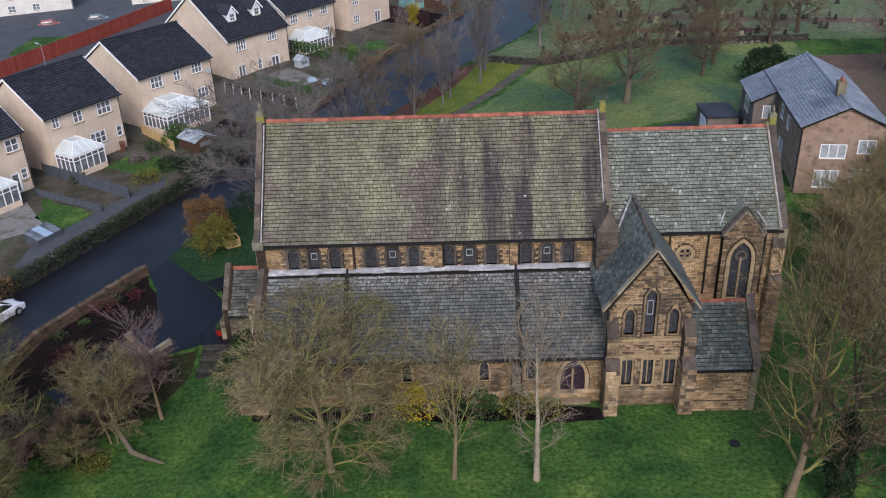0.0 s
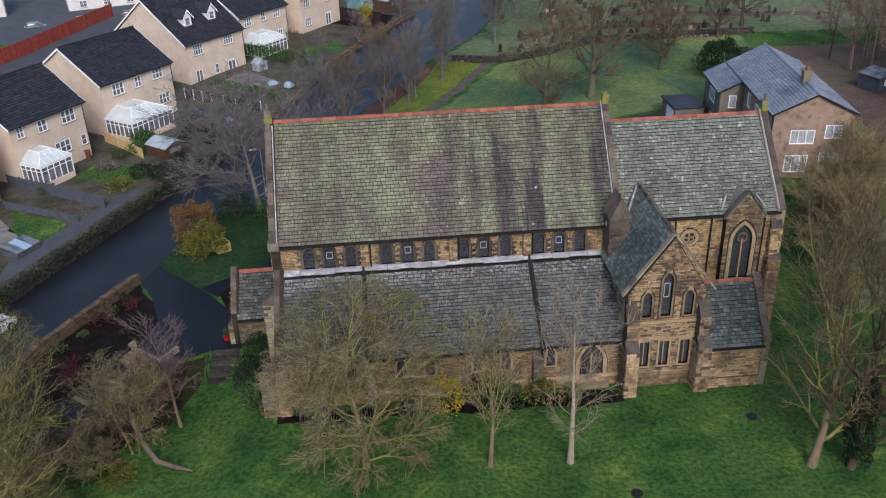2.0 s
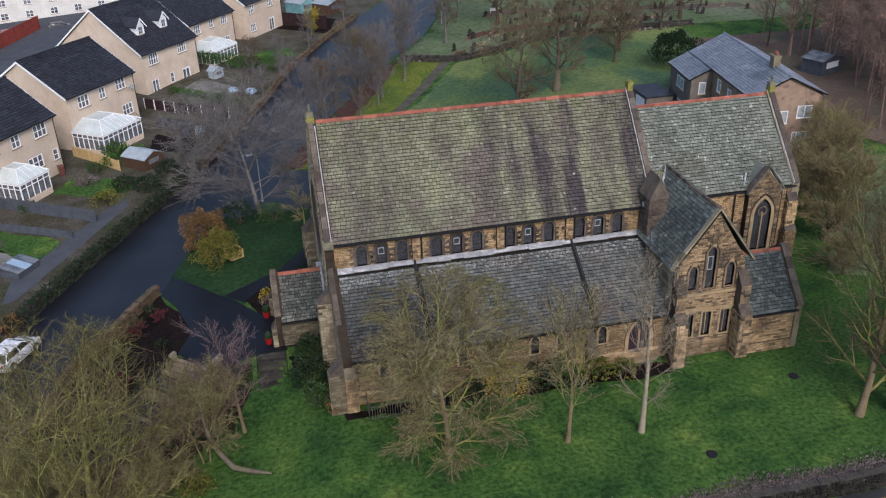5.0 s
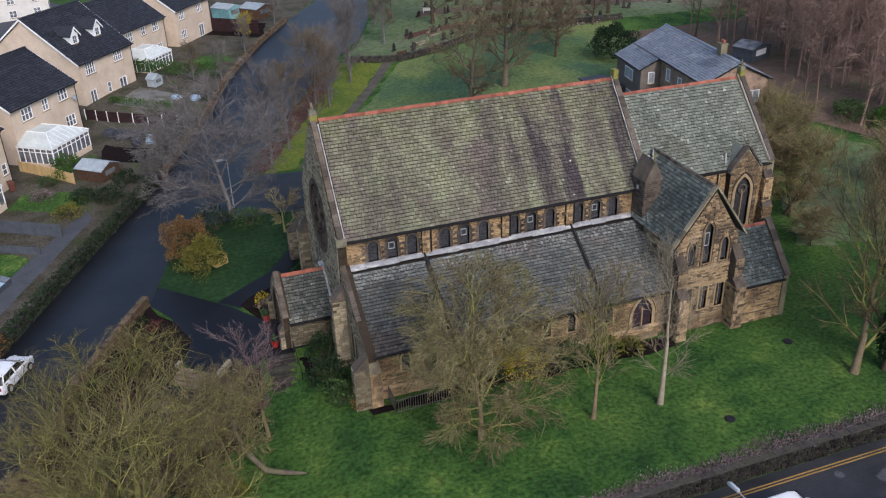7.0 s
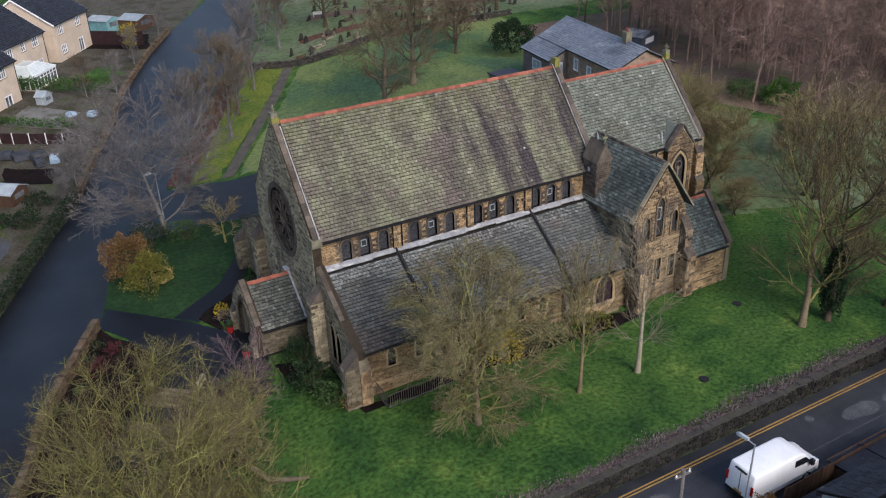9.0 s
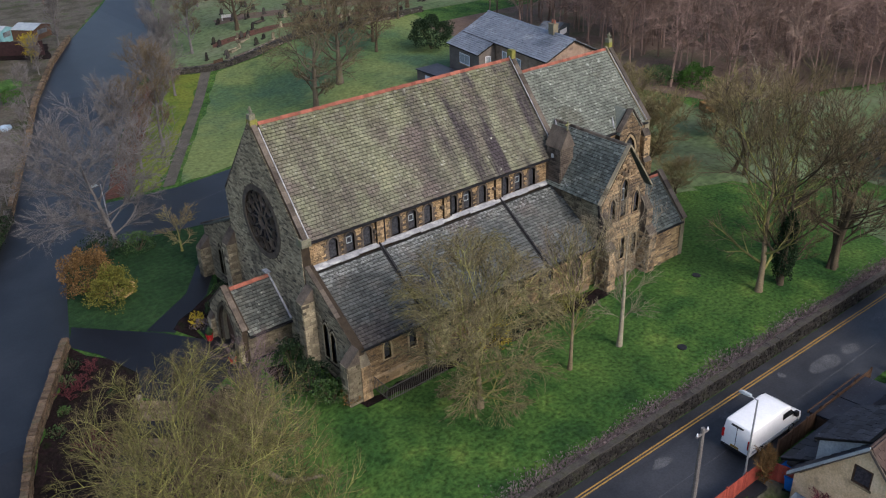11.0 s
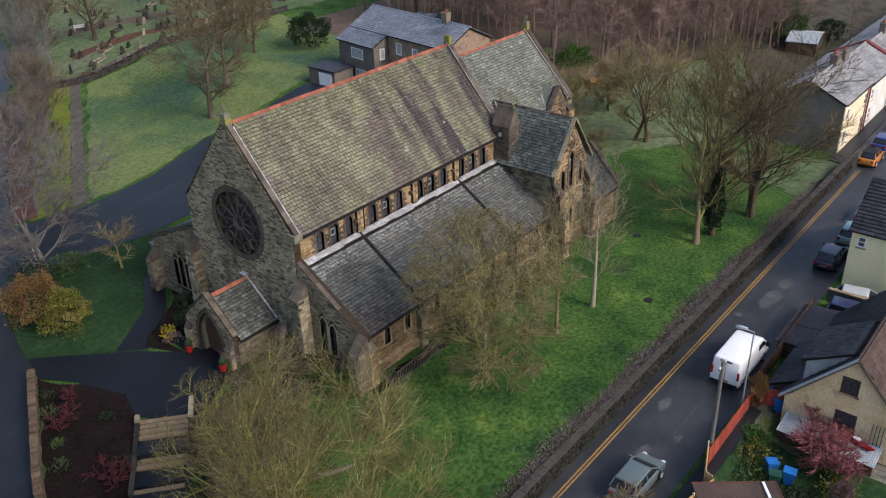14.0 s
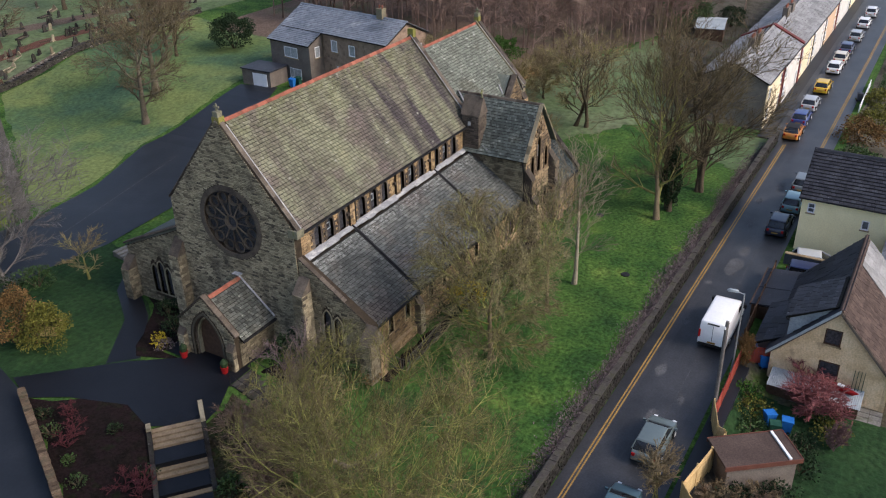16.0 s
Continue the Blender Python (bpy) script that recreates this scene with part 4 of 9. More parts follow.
for x in (5.9, 16.6):
    b = Geo().box(x - 0.3, AY - 0.5, -0.1, x + 0.3, AY, 2.3).prism([(x - 0.3, AY - 0.5, 2.3), (x - 0.3, AY, 2.3), (x - 0.3, AY, 3.0)], (0.6, 0, 0)).obj("buttress", STONE_DARK, church)
    masonry(b, facing(x - 0.3, AY - 0.5, 0), rect(0, 0, 0.6, 2.3), [], STONE_GREY, rng, course=(0.2, 0.26), length=(0.3, 0.4))
Geo().box(0.6, AY - 0.13, -0.1, AISLE_L, AY, 0.7).prism([(0.6, AY - 0.13, 0.7), (0.6, AY, 0.7), (0.6, AY, 0.85)], (AISLE_L - 0.6, 0, 0)).obj("plinth", STONE_SOOTED, church)
masonry(church, facing(0.6, AY - 0.13, 0), rect(0, -0.05, AISLE_L - 0.6, 0.73), [], STONE, rng, course=(0.16, 0.22))
AU = Vector((0, 5.2, 3.58))
aisle_len = AU.length
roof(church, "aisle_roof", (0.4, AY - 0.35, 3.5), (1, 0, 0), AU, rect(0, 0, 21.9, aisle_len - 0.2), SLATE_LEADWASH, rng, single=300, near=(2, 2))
Geo().box(0.4, AY - 0.48, 3.38, 22.2, AY - 0.35, 3.52).obj("gutter", IRON, church)
coping(church, [(0.15, AY - 0.4, 3.66), (0.15, 0.1, 7.35)], 0.34, 0.08, (1, 0, 0), STONE_DARK)
for x in (5.82, 16.9):
    Geo().tube([(x, 0.05, 9.0), (x, 0.02, 7.3), (x, -0.3, 7.1), (x, AY - 0.3, 3.68), (x, AY - 0.45, 3.3), (x, AY - 0.1, 3.0), (x, AY - 0.1, 0)], [0.075] * 7, 6).obj("downpipe", IRON, church)
    Geo().prism([(x - 0.16, -0.3, 7.1), (x + 0.16, -0.3, 7.1), (x + 0.16, AY - 0.35, 3.6), (x - 0.16, AY - 0.35, 3.6)], (0, 0, -0.06)).obj("gully", IRON, church)
x = 0.25
while x < 22.2:
    w = rng.uniform(0.7, 1.5)
    d = rng.uniform(-0.09, 0.08)
    Geo().prism([(x, -0.27 + d, 7.09), (x, -0.08, 7.18), (x, 0.17, 7.22), (x, 0.2, 7.06), (x, -0.27 + d, 7.03)], (min(w, 22.2 - x) - 0.02, 0, 0)).obj("lead_flashing", LEAD, church, "pale lead flashing")
    x += w

# nave
m = facing(0, 0.2, 0)
cler_x = [2.31, 3.65, 5.05, 7.41, 8.83, 10.24, 12.54, 13.88, 15.33, 17.6, 18.97, 20.38]
outline = rect(0, 6.3, 22.6, 2.85)
wall = slab(outline, [arch(u, 7.2, 0.7, 1.5, pointed=False) for u in cler_x], 0.6, m).obj("clerestory_wall", MORTAR, church)
for i, u in enumerate(cler_x):
    window(church, m, u, 7.2, 0.7, 1.5, pointed=False, surround=0.13, mat=STONE_DARK, vent=i % 3 == 1, quoins=0.26)
masonry(wall, m, rect(0, 6.9, 22.6, 2.2), [arch(u, 7.05, 0.98, 1.8, pointed=False) for u in cler_x], STONE, rng, course=(0.1, 0.14), length=(0.22, 0.55), single=150)
for x in (5.75, 11.6, 16.55):
    p = Geo().box(x - 0.05, -0.02, 6.9, x + 0.5, 0.2, 9.0).obj("pilaster", MORTAR, church)
    masonry(p, facing(x - 0.05, -0.02, 0), rect(0, 7.0, 0.55, 2.0), [], STONE, rng, course=(0.15, 0.22), length=(0.25, 0.4))
    Geo().tube([(x + 0.6, -0.02, 9.0), (x + 0.6, -0.02, 7.25)], [0.055, 0.055], 6).obj("downpipe", IRON, church)
    Geo().box(x - 0.25, -0.012, 8.05, x - 0.05, 0.2, 8.25).obj("dark_course", STONE_DARK, church)
Geo().box(0, 0.02, 9.0, 22.6, 0.3, 9.14).obj("eaves_course", STONE_DARK, church)
NU = Vector((0, 5.6, 6.55))
nave = roof(church, "nave_roof", (0.4, -0.1, 9.14), (1, 0, 0), NU, rect(0, 0, 22.35, NU.length), SLATE, rng, single=300, near=(4, 1.5))
Geo().prism([(0.4, 11.1, 9.14), (0.4, 5.5, 15.69), (0.4, 5.5, 15.5), (0.4, 11.1, 8.95)], (22.15, 0, 0)).obj("nave_roof_north", SLATE, church)
Geo().box(0.3, -0.24, 9.0, 22.5, -0.1, 9.12).obj("gutter", IRON, church)
ridge_tiles(nave, (0.5, 5.5, 15.76), (22.7, 5.5, 15.76), rng)
# west gable with the rose window
m = facing(-0.1, 10.9, 0, -90)
outline = [(0, 0), (10.8, 0), (10.8, 9.45), (5.4, 16.05), (0, 9.45)]
rose = circle(5.4, 8.75, 2.3)
wall = slab(outline, [rose], 0.6, m).obj("west_gable_wall", MORTAR, church)
masonry(wall, m, outline, [circle(5.4, 8.75, 2.68)], STONE_GREY, rng, course=(0.1, 0.135), length=(0.2, 0.48), single=150)
r = ring(rose, circle(5.4, 8.75, 2.68), -0.07, 0.3, m).obj("rose_window", STONE_DARK, church, "round rose window with dark stone tracery")
Geo().add([(x, 0.26, z) for x, z in rose], [tuple(range(len(rose)))], m).obj("pane", GLASS_LEADED, r)
hub = circle(5.4, 8.75, 0.42, 16)
ring(hub, circle(5.4, 8.75, 0.56, 16), 0.05, 0.24, m).obj("tracery_hub", STONE_DARK, r)
for k in range(12):
    a = 2 * math.pi * k / 12
    c, s = math.cos(a), math.sin(a)
    p, q = m @ Vector((5.4 + 0.5 * c, 0.13, 8.75 + 0.5 * s)), m @ Vector((5.4 + 1.55 * c, 0.13, 8.75 + 1.55 * s))
    Geo().tube([p, q], [0.06, 0.06], 4).obj("tracery_spoke", STONE_DARK, r)
    a += math.pi / 12
    cx, cz = 5.4 + 1.82 * math.cos(a), 8.75 + 1.82 * math.sin(a)
    ring(circle(cx, cz, 0.33, 12), circle(cx, cz, 0.44, 12), 0.06, 0.22, m).obj("tracery_circle", STONE_DARK, r)
coping(church, [(0.12, -0.12, 9.4), (0.12, 5.5, 16.02), (0.12, 11.1, 9.4)], 0.36, 0.08, (1, 0, 0), STONE_DARK)
Geo().prism([(0.36, -0.15, 9.36), (0.36, 5.45, 15.9), (0.36, 5.45, 15.97), (0.36, -0.15, 9.43)], (0.07, 0, 0)).obj("flashing", LEAD, church)
Geo().box(-0.1, 5.2, 15.5, 0.42, 5.8, 16.1).obj("apex_stone", MOSSY_STONE, church)
Geo().box(-0.2, -0.25, 8.9, 0.5, 0.5, 9.45).obj("kneeler", COPING, church)


def finial(x, y, z):
    g = Geo().prism([(x - 0.22, y - 0.22, z), (x + 0.22, y - 0.22, z), (x + 0.22, y + 0.22, z), (x - 0.22, y + 0.22, z)], (0, 0, 0.35))
    g.tube([(x, y, z + 0.3), (x, y, z + 0.85)], [0.1, 0.06], 6)
    g.tube([(x, y - 0.22, z + 0.62), (x, y + 0.22, z + 0.62)], [0.07, 0.07], 6)
    g.obj("finial", COPING, church, "small mossy stone cross finial")


finial(0.15, 5.5, 16.1)
Geo().box(0.05, 0.95, 9.9, 0.9, 1.05, 10.0).obj("flashing", LEAD, church)

# parapet gable between nave and chancel
Geo().prism([(22.7, -0.1, 6.0), (22.7, 11.1, 6.0), (22.7, 11.1, 9.5), (22.7, 5.5, 15.95), (22.7, -0.1, 9.35)], (0.45, 0, 0)).obj("crossing_gable_wall", STONE_GREY, church)
coping(church, [(22.95, -0.15, 9.36), (22.95, 5.5, 15.96), (22.95, 11.1, 9.4)], 0.42, 0.08, (1, 0, 0), STONE_DARK)
Geo().box(22.75, 5.2, 15.7, 23.15, 5.75, 16.4).obj("apex_stone", MOSSY_STONE, church)
Geo().prism([(22.62, -0.2, 9.38), (22.62, 5.4, 15.92), (22.62, 5.4, 15.97), (22.62, -0.2, 9.43)], (0.06, 0, 0)).obj("flashing", LEAD, church)
# stair turret at the junction
t = Geo().box(21.95, -1.35, 4.2, 23.25, 0.2, 10.2)
t.prism([(21.85, -1.45, 10.2), (23.35, -1.45, 10.2), (22.6, -1.45, 11.7)], (0, 1.75, 0))
t = t.obj("turret", STONE_DARK, church, "sooty stone turret with gabled cap")
Geo().tube([(22.6, -1.3, 11.6), (22.6, -1.3, 12.3)], [0.09, 0.06], 6).tube([(22.35, -1.3, 12.05), (22.85, -1.3, 12.05)], [0.06, 0.06], 6).obj("finial", COPING, t)
Geo().box(21.9, -0.6, 9.3, 21.95, -0.35, 9.65).obj("vent", LEAD, t)
masonry(t, facing(21.95, 0.2, 0, -90), rect(0, 7, 1.55, 3.2), [], STONE_DARK, rng)
masonry(t, facing(21.95, -1.35, 0, 0), rect(0, 5, 1.3, 5.2), [], STONE_DARK, rng)

# chancel
m = facing(23.05, 0.6, 0)
outline = rect(0, -0.1, 11.5, 9.1)
quat = circle(28.09 - 23.05, 7.4, 0.42, 16)
wall = slab(outline, [quat], 0.6, m).obj("chancel_wall", MORTAR, church)
masonry(wall, m, outline, [circle(28.09 - 23.05, 7.4, 0.68, 16), rect(7.3, 3, 2.6, 6.1)], STONE, rng, single=100)
q = ring(quat, circle(28.09 - 23.05, 7.4, 0.66, 16), -0.06, 0.2, m).obj("round_window", STONE_PALE, church)
Geo().add([(x, 0.17, z) for x, z in quat], [tuple(range(16))], m).obj("pane", GLASS_LEADED, q)
for k in range(4):
    a = math.pi / 4 + math.pi / 2 * k
    c = circle(28.09 - 23.05 + 0.22 * math.cos(a), 7.4 + 0.22 * math.sin(a), 0.17, 10)
    ring(c, circle(28.09 - 23.05 + 0.22 * math.cos(a), 7.4 + 0.22 * math.sin(a), 0.23, 10), 0.02, 0.15, m).obj("tracery", STONE_PALE, q)
CU = Vector((0, 5.0, 5.3))
chancel = roof(church, "chancel_roof", (23.05, 0.5, 9.05), (1, 0, 0), CU, rect(0, 0, 11.05, CU.length), SLATE_GREEN, rng, single=300, near=(9, 2))
Geo().prism([(23.05, 11.1, 9.05), (23.05, 5.5, 14.35), (23.05, 5.5, 14.16), (23.05, 11.1, 8.86)], (11.3, 0, 0)).obj("chancel_roof_north", SLATE_GREEN, church)
ridge_tiles(chancel, (23.15, 5.5, 14.43), (34.25, 5.5, 14.43), rng, size=0.13)
Geo().box(23.3, 0.36, 8.88, 34.3, 0.5, 9.01).obj("gutter", IRON, church)
m = facing(34.6, 0.5, 0, 90)
outline = [(0, -0.1), (10.5, -0.1), (10.5, 9.2), (5.0, 14.65), (0, 9.2)]
wall = slab(outline, [arch(5.0, 3.5, 3.0, 6.0)], 0.6, m).obj("east_gable_wall", STONE_GREY, church)
window(church, m, 5.0, 3.5, 3.0, 6.0, lights=3, surround=0.25)
coping(church, [(34.36, 0.42, 9.15), (34.36, 5.5, 14.68), (34.36, 11.1, 9.15)], 0.42, 0.08, (1, 0, 0), STONE_DARK)
Geo().box(34.14, 5.25, 14.4, 34.58, 5.75, 14.95).obj("apex_stone", MOSSY_STONE, church)
Geo().prism([(34.1, 0.4, 9.2), (34.1, 5.4, 14.5), (34.06, 5.4, 14.53), (34.06, 0.4, 9.23)], (0.07, 0, 0)).obj("flashing", LEAD, church)
finial(34.36, 5.5, 14.9)


def buttress(x0, x1, y, deep, z1, z2, mat=STONE_GREY):
    """A stepped buttress on a south wall, faced with blocks."""
    g = Geo().box(x0, y - deep, -0.1, x1, y, z1).box(x0 + 0.06, y - deep * 0.62, z1, x1 - 0.06, y, z2)
    g.prism([(x0, y - deep, z1), (x0, y - deep * 0.55, z1), (x0, y - deep * 0.55, z1 + deep * 0.6)], (x1 - x0, 0, 0))
    g.prism([(x0 + 0.06, y - deep * 0.62, z2), (x0 + 0.06, y, z2), (x0 + 0.06, y, z2 + deep * 0.9)], (x1 - x0 - 0.12, 0, 0))
    ob = g.obj("buttress", STONE_DARK, church)
    for a, b, c, d, lo, hi in ((x0, x1, y - deep, deep, 0.0, z1), (x0 + 0.06, x1 - 0.06, y - deep * 0.62, deep * 0.62, z1, z2)):
        masonry(ob, facing(a, c, 0), rect(0, lo, b - a, hi - lo), [], mat, rng, course=(0.2, 0.28), length=(0.3, 0.5))
        masonry(ob, facing(a, c + d, 0, -90), rect(0, lo, d, hi - lo), [], mat, rng, course=(0.2, 0.28), length=(0.3, 0.45))
        masonry(ob, facing(b, c, 0, 90), rect(0, lo, d, hi - lo), [], mat, rng, course=(0.2, 0.28), length=(0.3, 0.45))


buttress(33.6, 34.5, 0.6, 0.75, 5.6, 7.9, STONE)
for x in (27.0, 29.5, 33.2):
    Geo().tube([(x, 0.45, 9.0), (x, 0.45, 4.4)], [0.06, 0.06], 6).obj("downpipe", IRON, church)
# gabled window bay of the chancel
m = facing(30.35, 0.1, 0)
outline = [(0, 3.9), (2.6, 3.9), (2.6, 9.1), (1.3, 10.75), (0, 9.1)]
bay = slab(outline, [arch(1.3, 4.3, 1.35, 4.1)], 0.55, m).obj("bay_wall", MORTAR, church)
window(church, m, 1.3, 4.3, 1.35, 4.1, lights=2, surround=0.26)
masonry(bay, m, outline, [arch(1.3, 4.0, 2.0, 4.8)], STONE_SOOTED, rng)
ring(circle(1.3, 7.4, 0.28, 12), circle(1.3, 7.4, 0.4, 12), 0.03, 0.2, m).obj("tracery", STONE_DARK, bay)
for s in (-1, 1):
    Geo().prism([(31.65, 0.05, 10.7), (31.65 + s * 1.4, 0.05, 8.95), (31.65 + s * 1.4, 1.5, 8.95), (31.65, 2.2, 10.7)], (0, 0, -0.12)).obj("bay_roof", SLATE_GREEN, church)
    Geo().tube([(31.65 + s * 1.5, 0.62, 9.4), (31.65 + s * 1.28, 0.95, 9.75), (31.65 + s * 1.05, 1.25, 10.05)], [0.05, 0.07, 0.05], 5).obj("flashing", LEAD, church)
coping(church, [(30.3, 0.2, 9.05), (31.65, 0.2, 10.78), (33.0, 0.2, 9.05)], 0.5, 0.12, (0, 1, 0), STONE_DARK, length=0.55)

# south transept
m = facing(22.2, -5.55, 0)
outline = [(0, -0.1), (4.9, -0.1), (4.9, 7.1), (2.45, 11.0), (0, 7.1)]
low = [rect(x - 22.2, 1.5, 0.62, 1.85) for x in (23.15, 24.45, 25.8)]
up = [(1.2, 5.25, 0.55, 1.8), (2.42, 5.25, 0.62, 3.1), (3.87, 5.25, 0.55, 1.8)]
wall = slab(outline, low + [arch(*w) for w in up], 0.6, m).obj("transept_wall", MORTAR, church)
for i, w in enumerate(up):
    window(church, m, *w, surround=0.13, mat=STONE_SOOTED, vent=i == 1, quoins=0.08)
    Geo().prism([(w[0] - 0.2, -0.09, w[1] + w[3] + 0.02), (w[0] + 0.2, -0.09, w[1] + w[3] + 0.02), (w[0] + 0.12, -0.09, w[1] + w[3] + 0.24), (w[0] - 0.12, -0.09, w[1] + w[3] + 0.24)], (0, 0.1, 0), m).obj("carved_head", STONE_PALE, church, "pale carved stone above the lancet")
for h in low:
    big = [(h[0][0] - 0.13, h[0][1] - 0.13), (h[1][0] + 0.13, h[1][1] - 0.13), (h[2][0] + 0.13, h[2][1] + 0.2), (h[3][0] - 0.13, h[3][1] + 0.2)]
    w = ring(h, big, -0.04, 0.22, m).obj("window", STONE_PALE, church)
    Geo().add([(x, 0.2, z) for x, z in h], [(0, 1, 2, 3)], m).obj("pane", GLASS_LEADED, w)
    Geo().box(h[0][0] + 0.28, 0.1, h[0][1], h[0][0] + 0.34, 0.18, h[2][1], m).obj("mullion", STONE_PALE, w)
masonry(wall, m, outline, [rect(h[0][0] - 0.15, h[0][1] - 0.15, 0.92, 2.2) for h in low] + [arch(w[0], w[1] - 0.16, w[2] + 0.42, w[3] + 0.4) for w in up], STONE_SOOTED, rng, course=(0.1, 0.14), length=(0.22, 0.5), single=200)
for row in range(6):
    z = 8.55 + 0.27 * row
    half = (11.0 - z - 0.27) * 0.628 - 0.3
    for col in range(-4, 5):
        if (col + row) % 2 == 0 and abs(col * 0.36) + 0.18 < half:
            Geo().box(2.45 + col * 0.36 - 0.17, -0.12, z + 0.01, 2.45 + col * 0.36 + 0.17, 0.01, z + 0.25, m).obj("chequer_stone", STONE_SOOTED, church)
for z in (4.85, 3.62):
    Geo().box(22.6, -5.64, z - 0.09, 26.7, -5.55, z + 0.09).obj("string_course", STONE_PALE, church)
Geo().box(22.1, -5.69, -0.1, 27.2, -5.55, 0.85).prism([(22.1, -5.69, 0.85), (22.1, -5.55, 0.85), (22.1, -5.55, 1.0)], (5.1, 0, 0)).obj("plinth", STONE_SOOTED, church)
masonry(church, facing(22.1, -5.69, 0), rect(0, -0.05, 5.1, 0.88), [], STONE_SOOTED, rng, course=(0.16, 0.22))
for x in (21.95, 26.6):
    b = Geo().box(x, -6.8, -0.1, x + 0.85, -5.55, 3.4).box(x + 0.06, -6.25, 3.4, x + 0.79, -5.55, 5.4)
    b.prism([(x, -6.8, 3.4), (x, -6.2, 3.4), (x, -6.2, 4.0)], (0.85, 0, 0)).prism([(x + 0.06, -6.25, 5.4), (x + 0.06, -5.55, 5.4), (x + 0.06, -5.55, 6.3)], (0.73, 0, 0))
    b.obj("buttress", STONE_DARK, church)
    masonry(church, facing(x, -6.8, 0), rect(0, 0.0, 0.85, 3.4), [], STONE_SOOTED, rng, length=(0.3, 0.5), course=(0.2, 0.28))
    masonry(church, facing(x + 0.06, -6.25, 0), rect(0, 4.0, 0.73, 1.4), [], STONE_SOOTED, rng, length=(0.3, 0.5), course=(0.2, 0.28))
    masonry(church, facing(x, -5.55, 0, -90), rect(0, 0.0, 1.25, 3.4), [], STONE_SOOTED, rng, length=(0.3, 0.4), course=(0.2, 0.28))
for x, turn, y in ((22.2, -90, 0.0), (27.1, 90, -5.55)):
    m = facing(x, y, 0, turn)
    w = Geo().box(0, 0, -0.1, 5.55, 0.5, 7.1, m).obj("transept_side_wall", MORTAR, church)
    masonry(w, m, rect(0, 0, 5.55, 7.1), [], STONE_GREY, rng)
W = Vector((3.0, 0, 4.05))
roof(church, "transept_roof", (21.75, 2.2, 7.05), (0, -1, 0), (2.9, 0, 4.0), [(0.0, W.length), (1.6, 1.5), (2.2, 0), (8.0, 0), (8.0, W.length - 0.05)], SLATE_SEA, rng, single=200, near=(6, 2))
Geo().prism([(27.55, -5.8, 7.05), (24.65, -5.8, 11.05), (24.65, 2.1, 11.05), (27.55, -0.1, 7.05)], (0.13, 0, 0.1)).obj("transept_roof_east", SLATE_SEA, church)
ridge_tiles(church, (24.65, -5.7, 11.12), (24.65, 2.0, 11.12), rng, STONE_DARK, 0.12)
coping(church, [(21.75, -5.7, 7.05), (24.65, -5.7, 11.08), (27.55, -5.7, 7.05)], 0.32, 0.1, (0, 1, 0), STONE_GREY, length=0.7)
for s in (-1, 1):
    Geo().tube([(24.65 + s * 1.36, -0.15, 9.28), (24.65 + s * 0.7, 0.95, 10.2), (24.65, 2.05, 11.14)], [0.09, 0.08, 0.07], 5).obj("flashing", LEAD, church)
Geo().tube([(22.0, -2.1, 7.42), (22.5, -0.9, 7.9), (23.2, -0.3, 9.1)], [0.07, 0.06, 0.05], 5).obj("flashing", LEAD, church)
Geo().tube([(22.1, -5.3, 7.0), (22.1, -5.45, 5.8), (22.1, -5.45, 0)], [0.07] * 3, 6).obj("downpipe", IRON, church)

# vestry east of the transept
m = facing(27.1, -6.35, 0)
outline = rect(0, -0.1, 4.1, 3.3)
w = slab(outline, [], 0.5, m).obj("vestry_wall", MORTAR, church)
masonry(w, m, rect(0, 0.75, 4.1, 2.45), [], STONE, rng, course=(0.11, 0.15), single=60)
Geo().box(27.1, -6.45, -0.1, 31.25, -6.35, 0.75).obj("plinth", STONE_SOOTED, church)
masonry(church, facing(27.1, -6.45, 0), rect(0, -0.05, 4.15, 0.78), [], STONE, rng, course=(0.16, 0.22))
VU = Vector((0, 2.9, 3.2))
v = roof(church, "vestry_roof", (27.1, -6.55, 3.15), (1, 0, 0), VU, rect(0, 0, 3.8, VU.length), SLATE_SEA, rng, single=150, near=(2, 2))
Geo().prism([(27.1, -3.65, 6.35), (27.1, 0.1, 3.2), (27.1, 0.1, 3.05), (27.1, -3.65, 6.2)], (3.8, 0, 0)).obj("vestry_roof_north", SLATE_DARK, church)
ridge_tiles(v, (27.2, -3.65, 6.42), (30.9, -3.65, 6.42), rng, size=0.13)
Geo().prism([(30.9, -6.5, -0.1), (30.9, 0.1, -0.1), (30.9, 0.1, 3.4), (30.9, -3.65, 6.6), (30.9, -6.5, 3.4)], (0.45, 0, 0)).obj("vestry_gable_wall", STONE_GREY, church)
coping(church, [(31.12, -6.6, 3.35), (31.12, -3.65, 6.65), (31.12, 0.1, 3.45)], 0.5, 0.12, (1, 0, 0), STONE_DARK)
Geo().box(27.1, -6.68, 3.02, 31.0, -6.55, 3.14).obj("gutter", IRON, church)

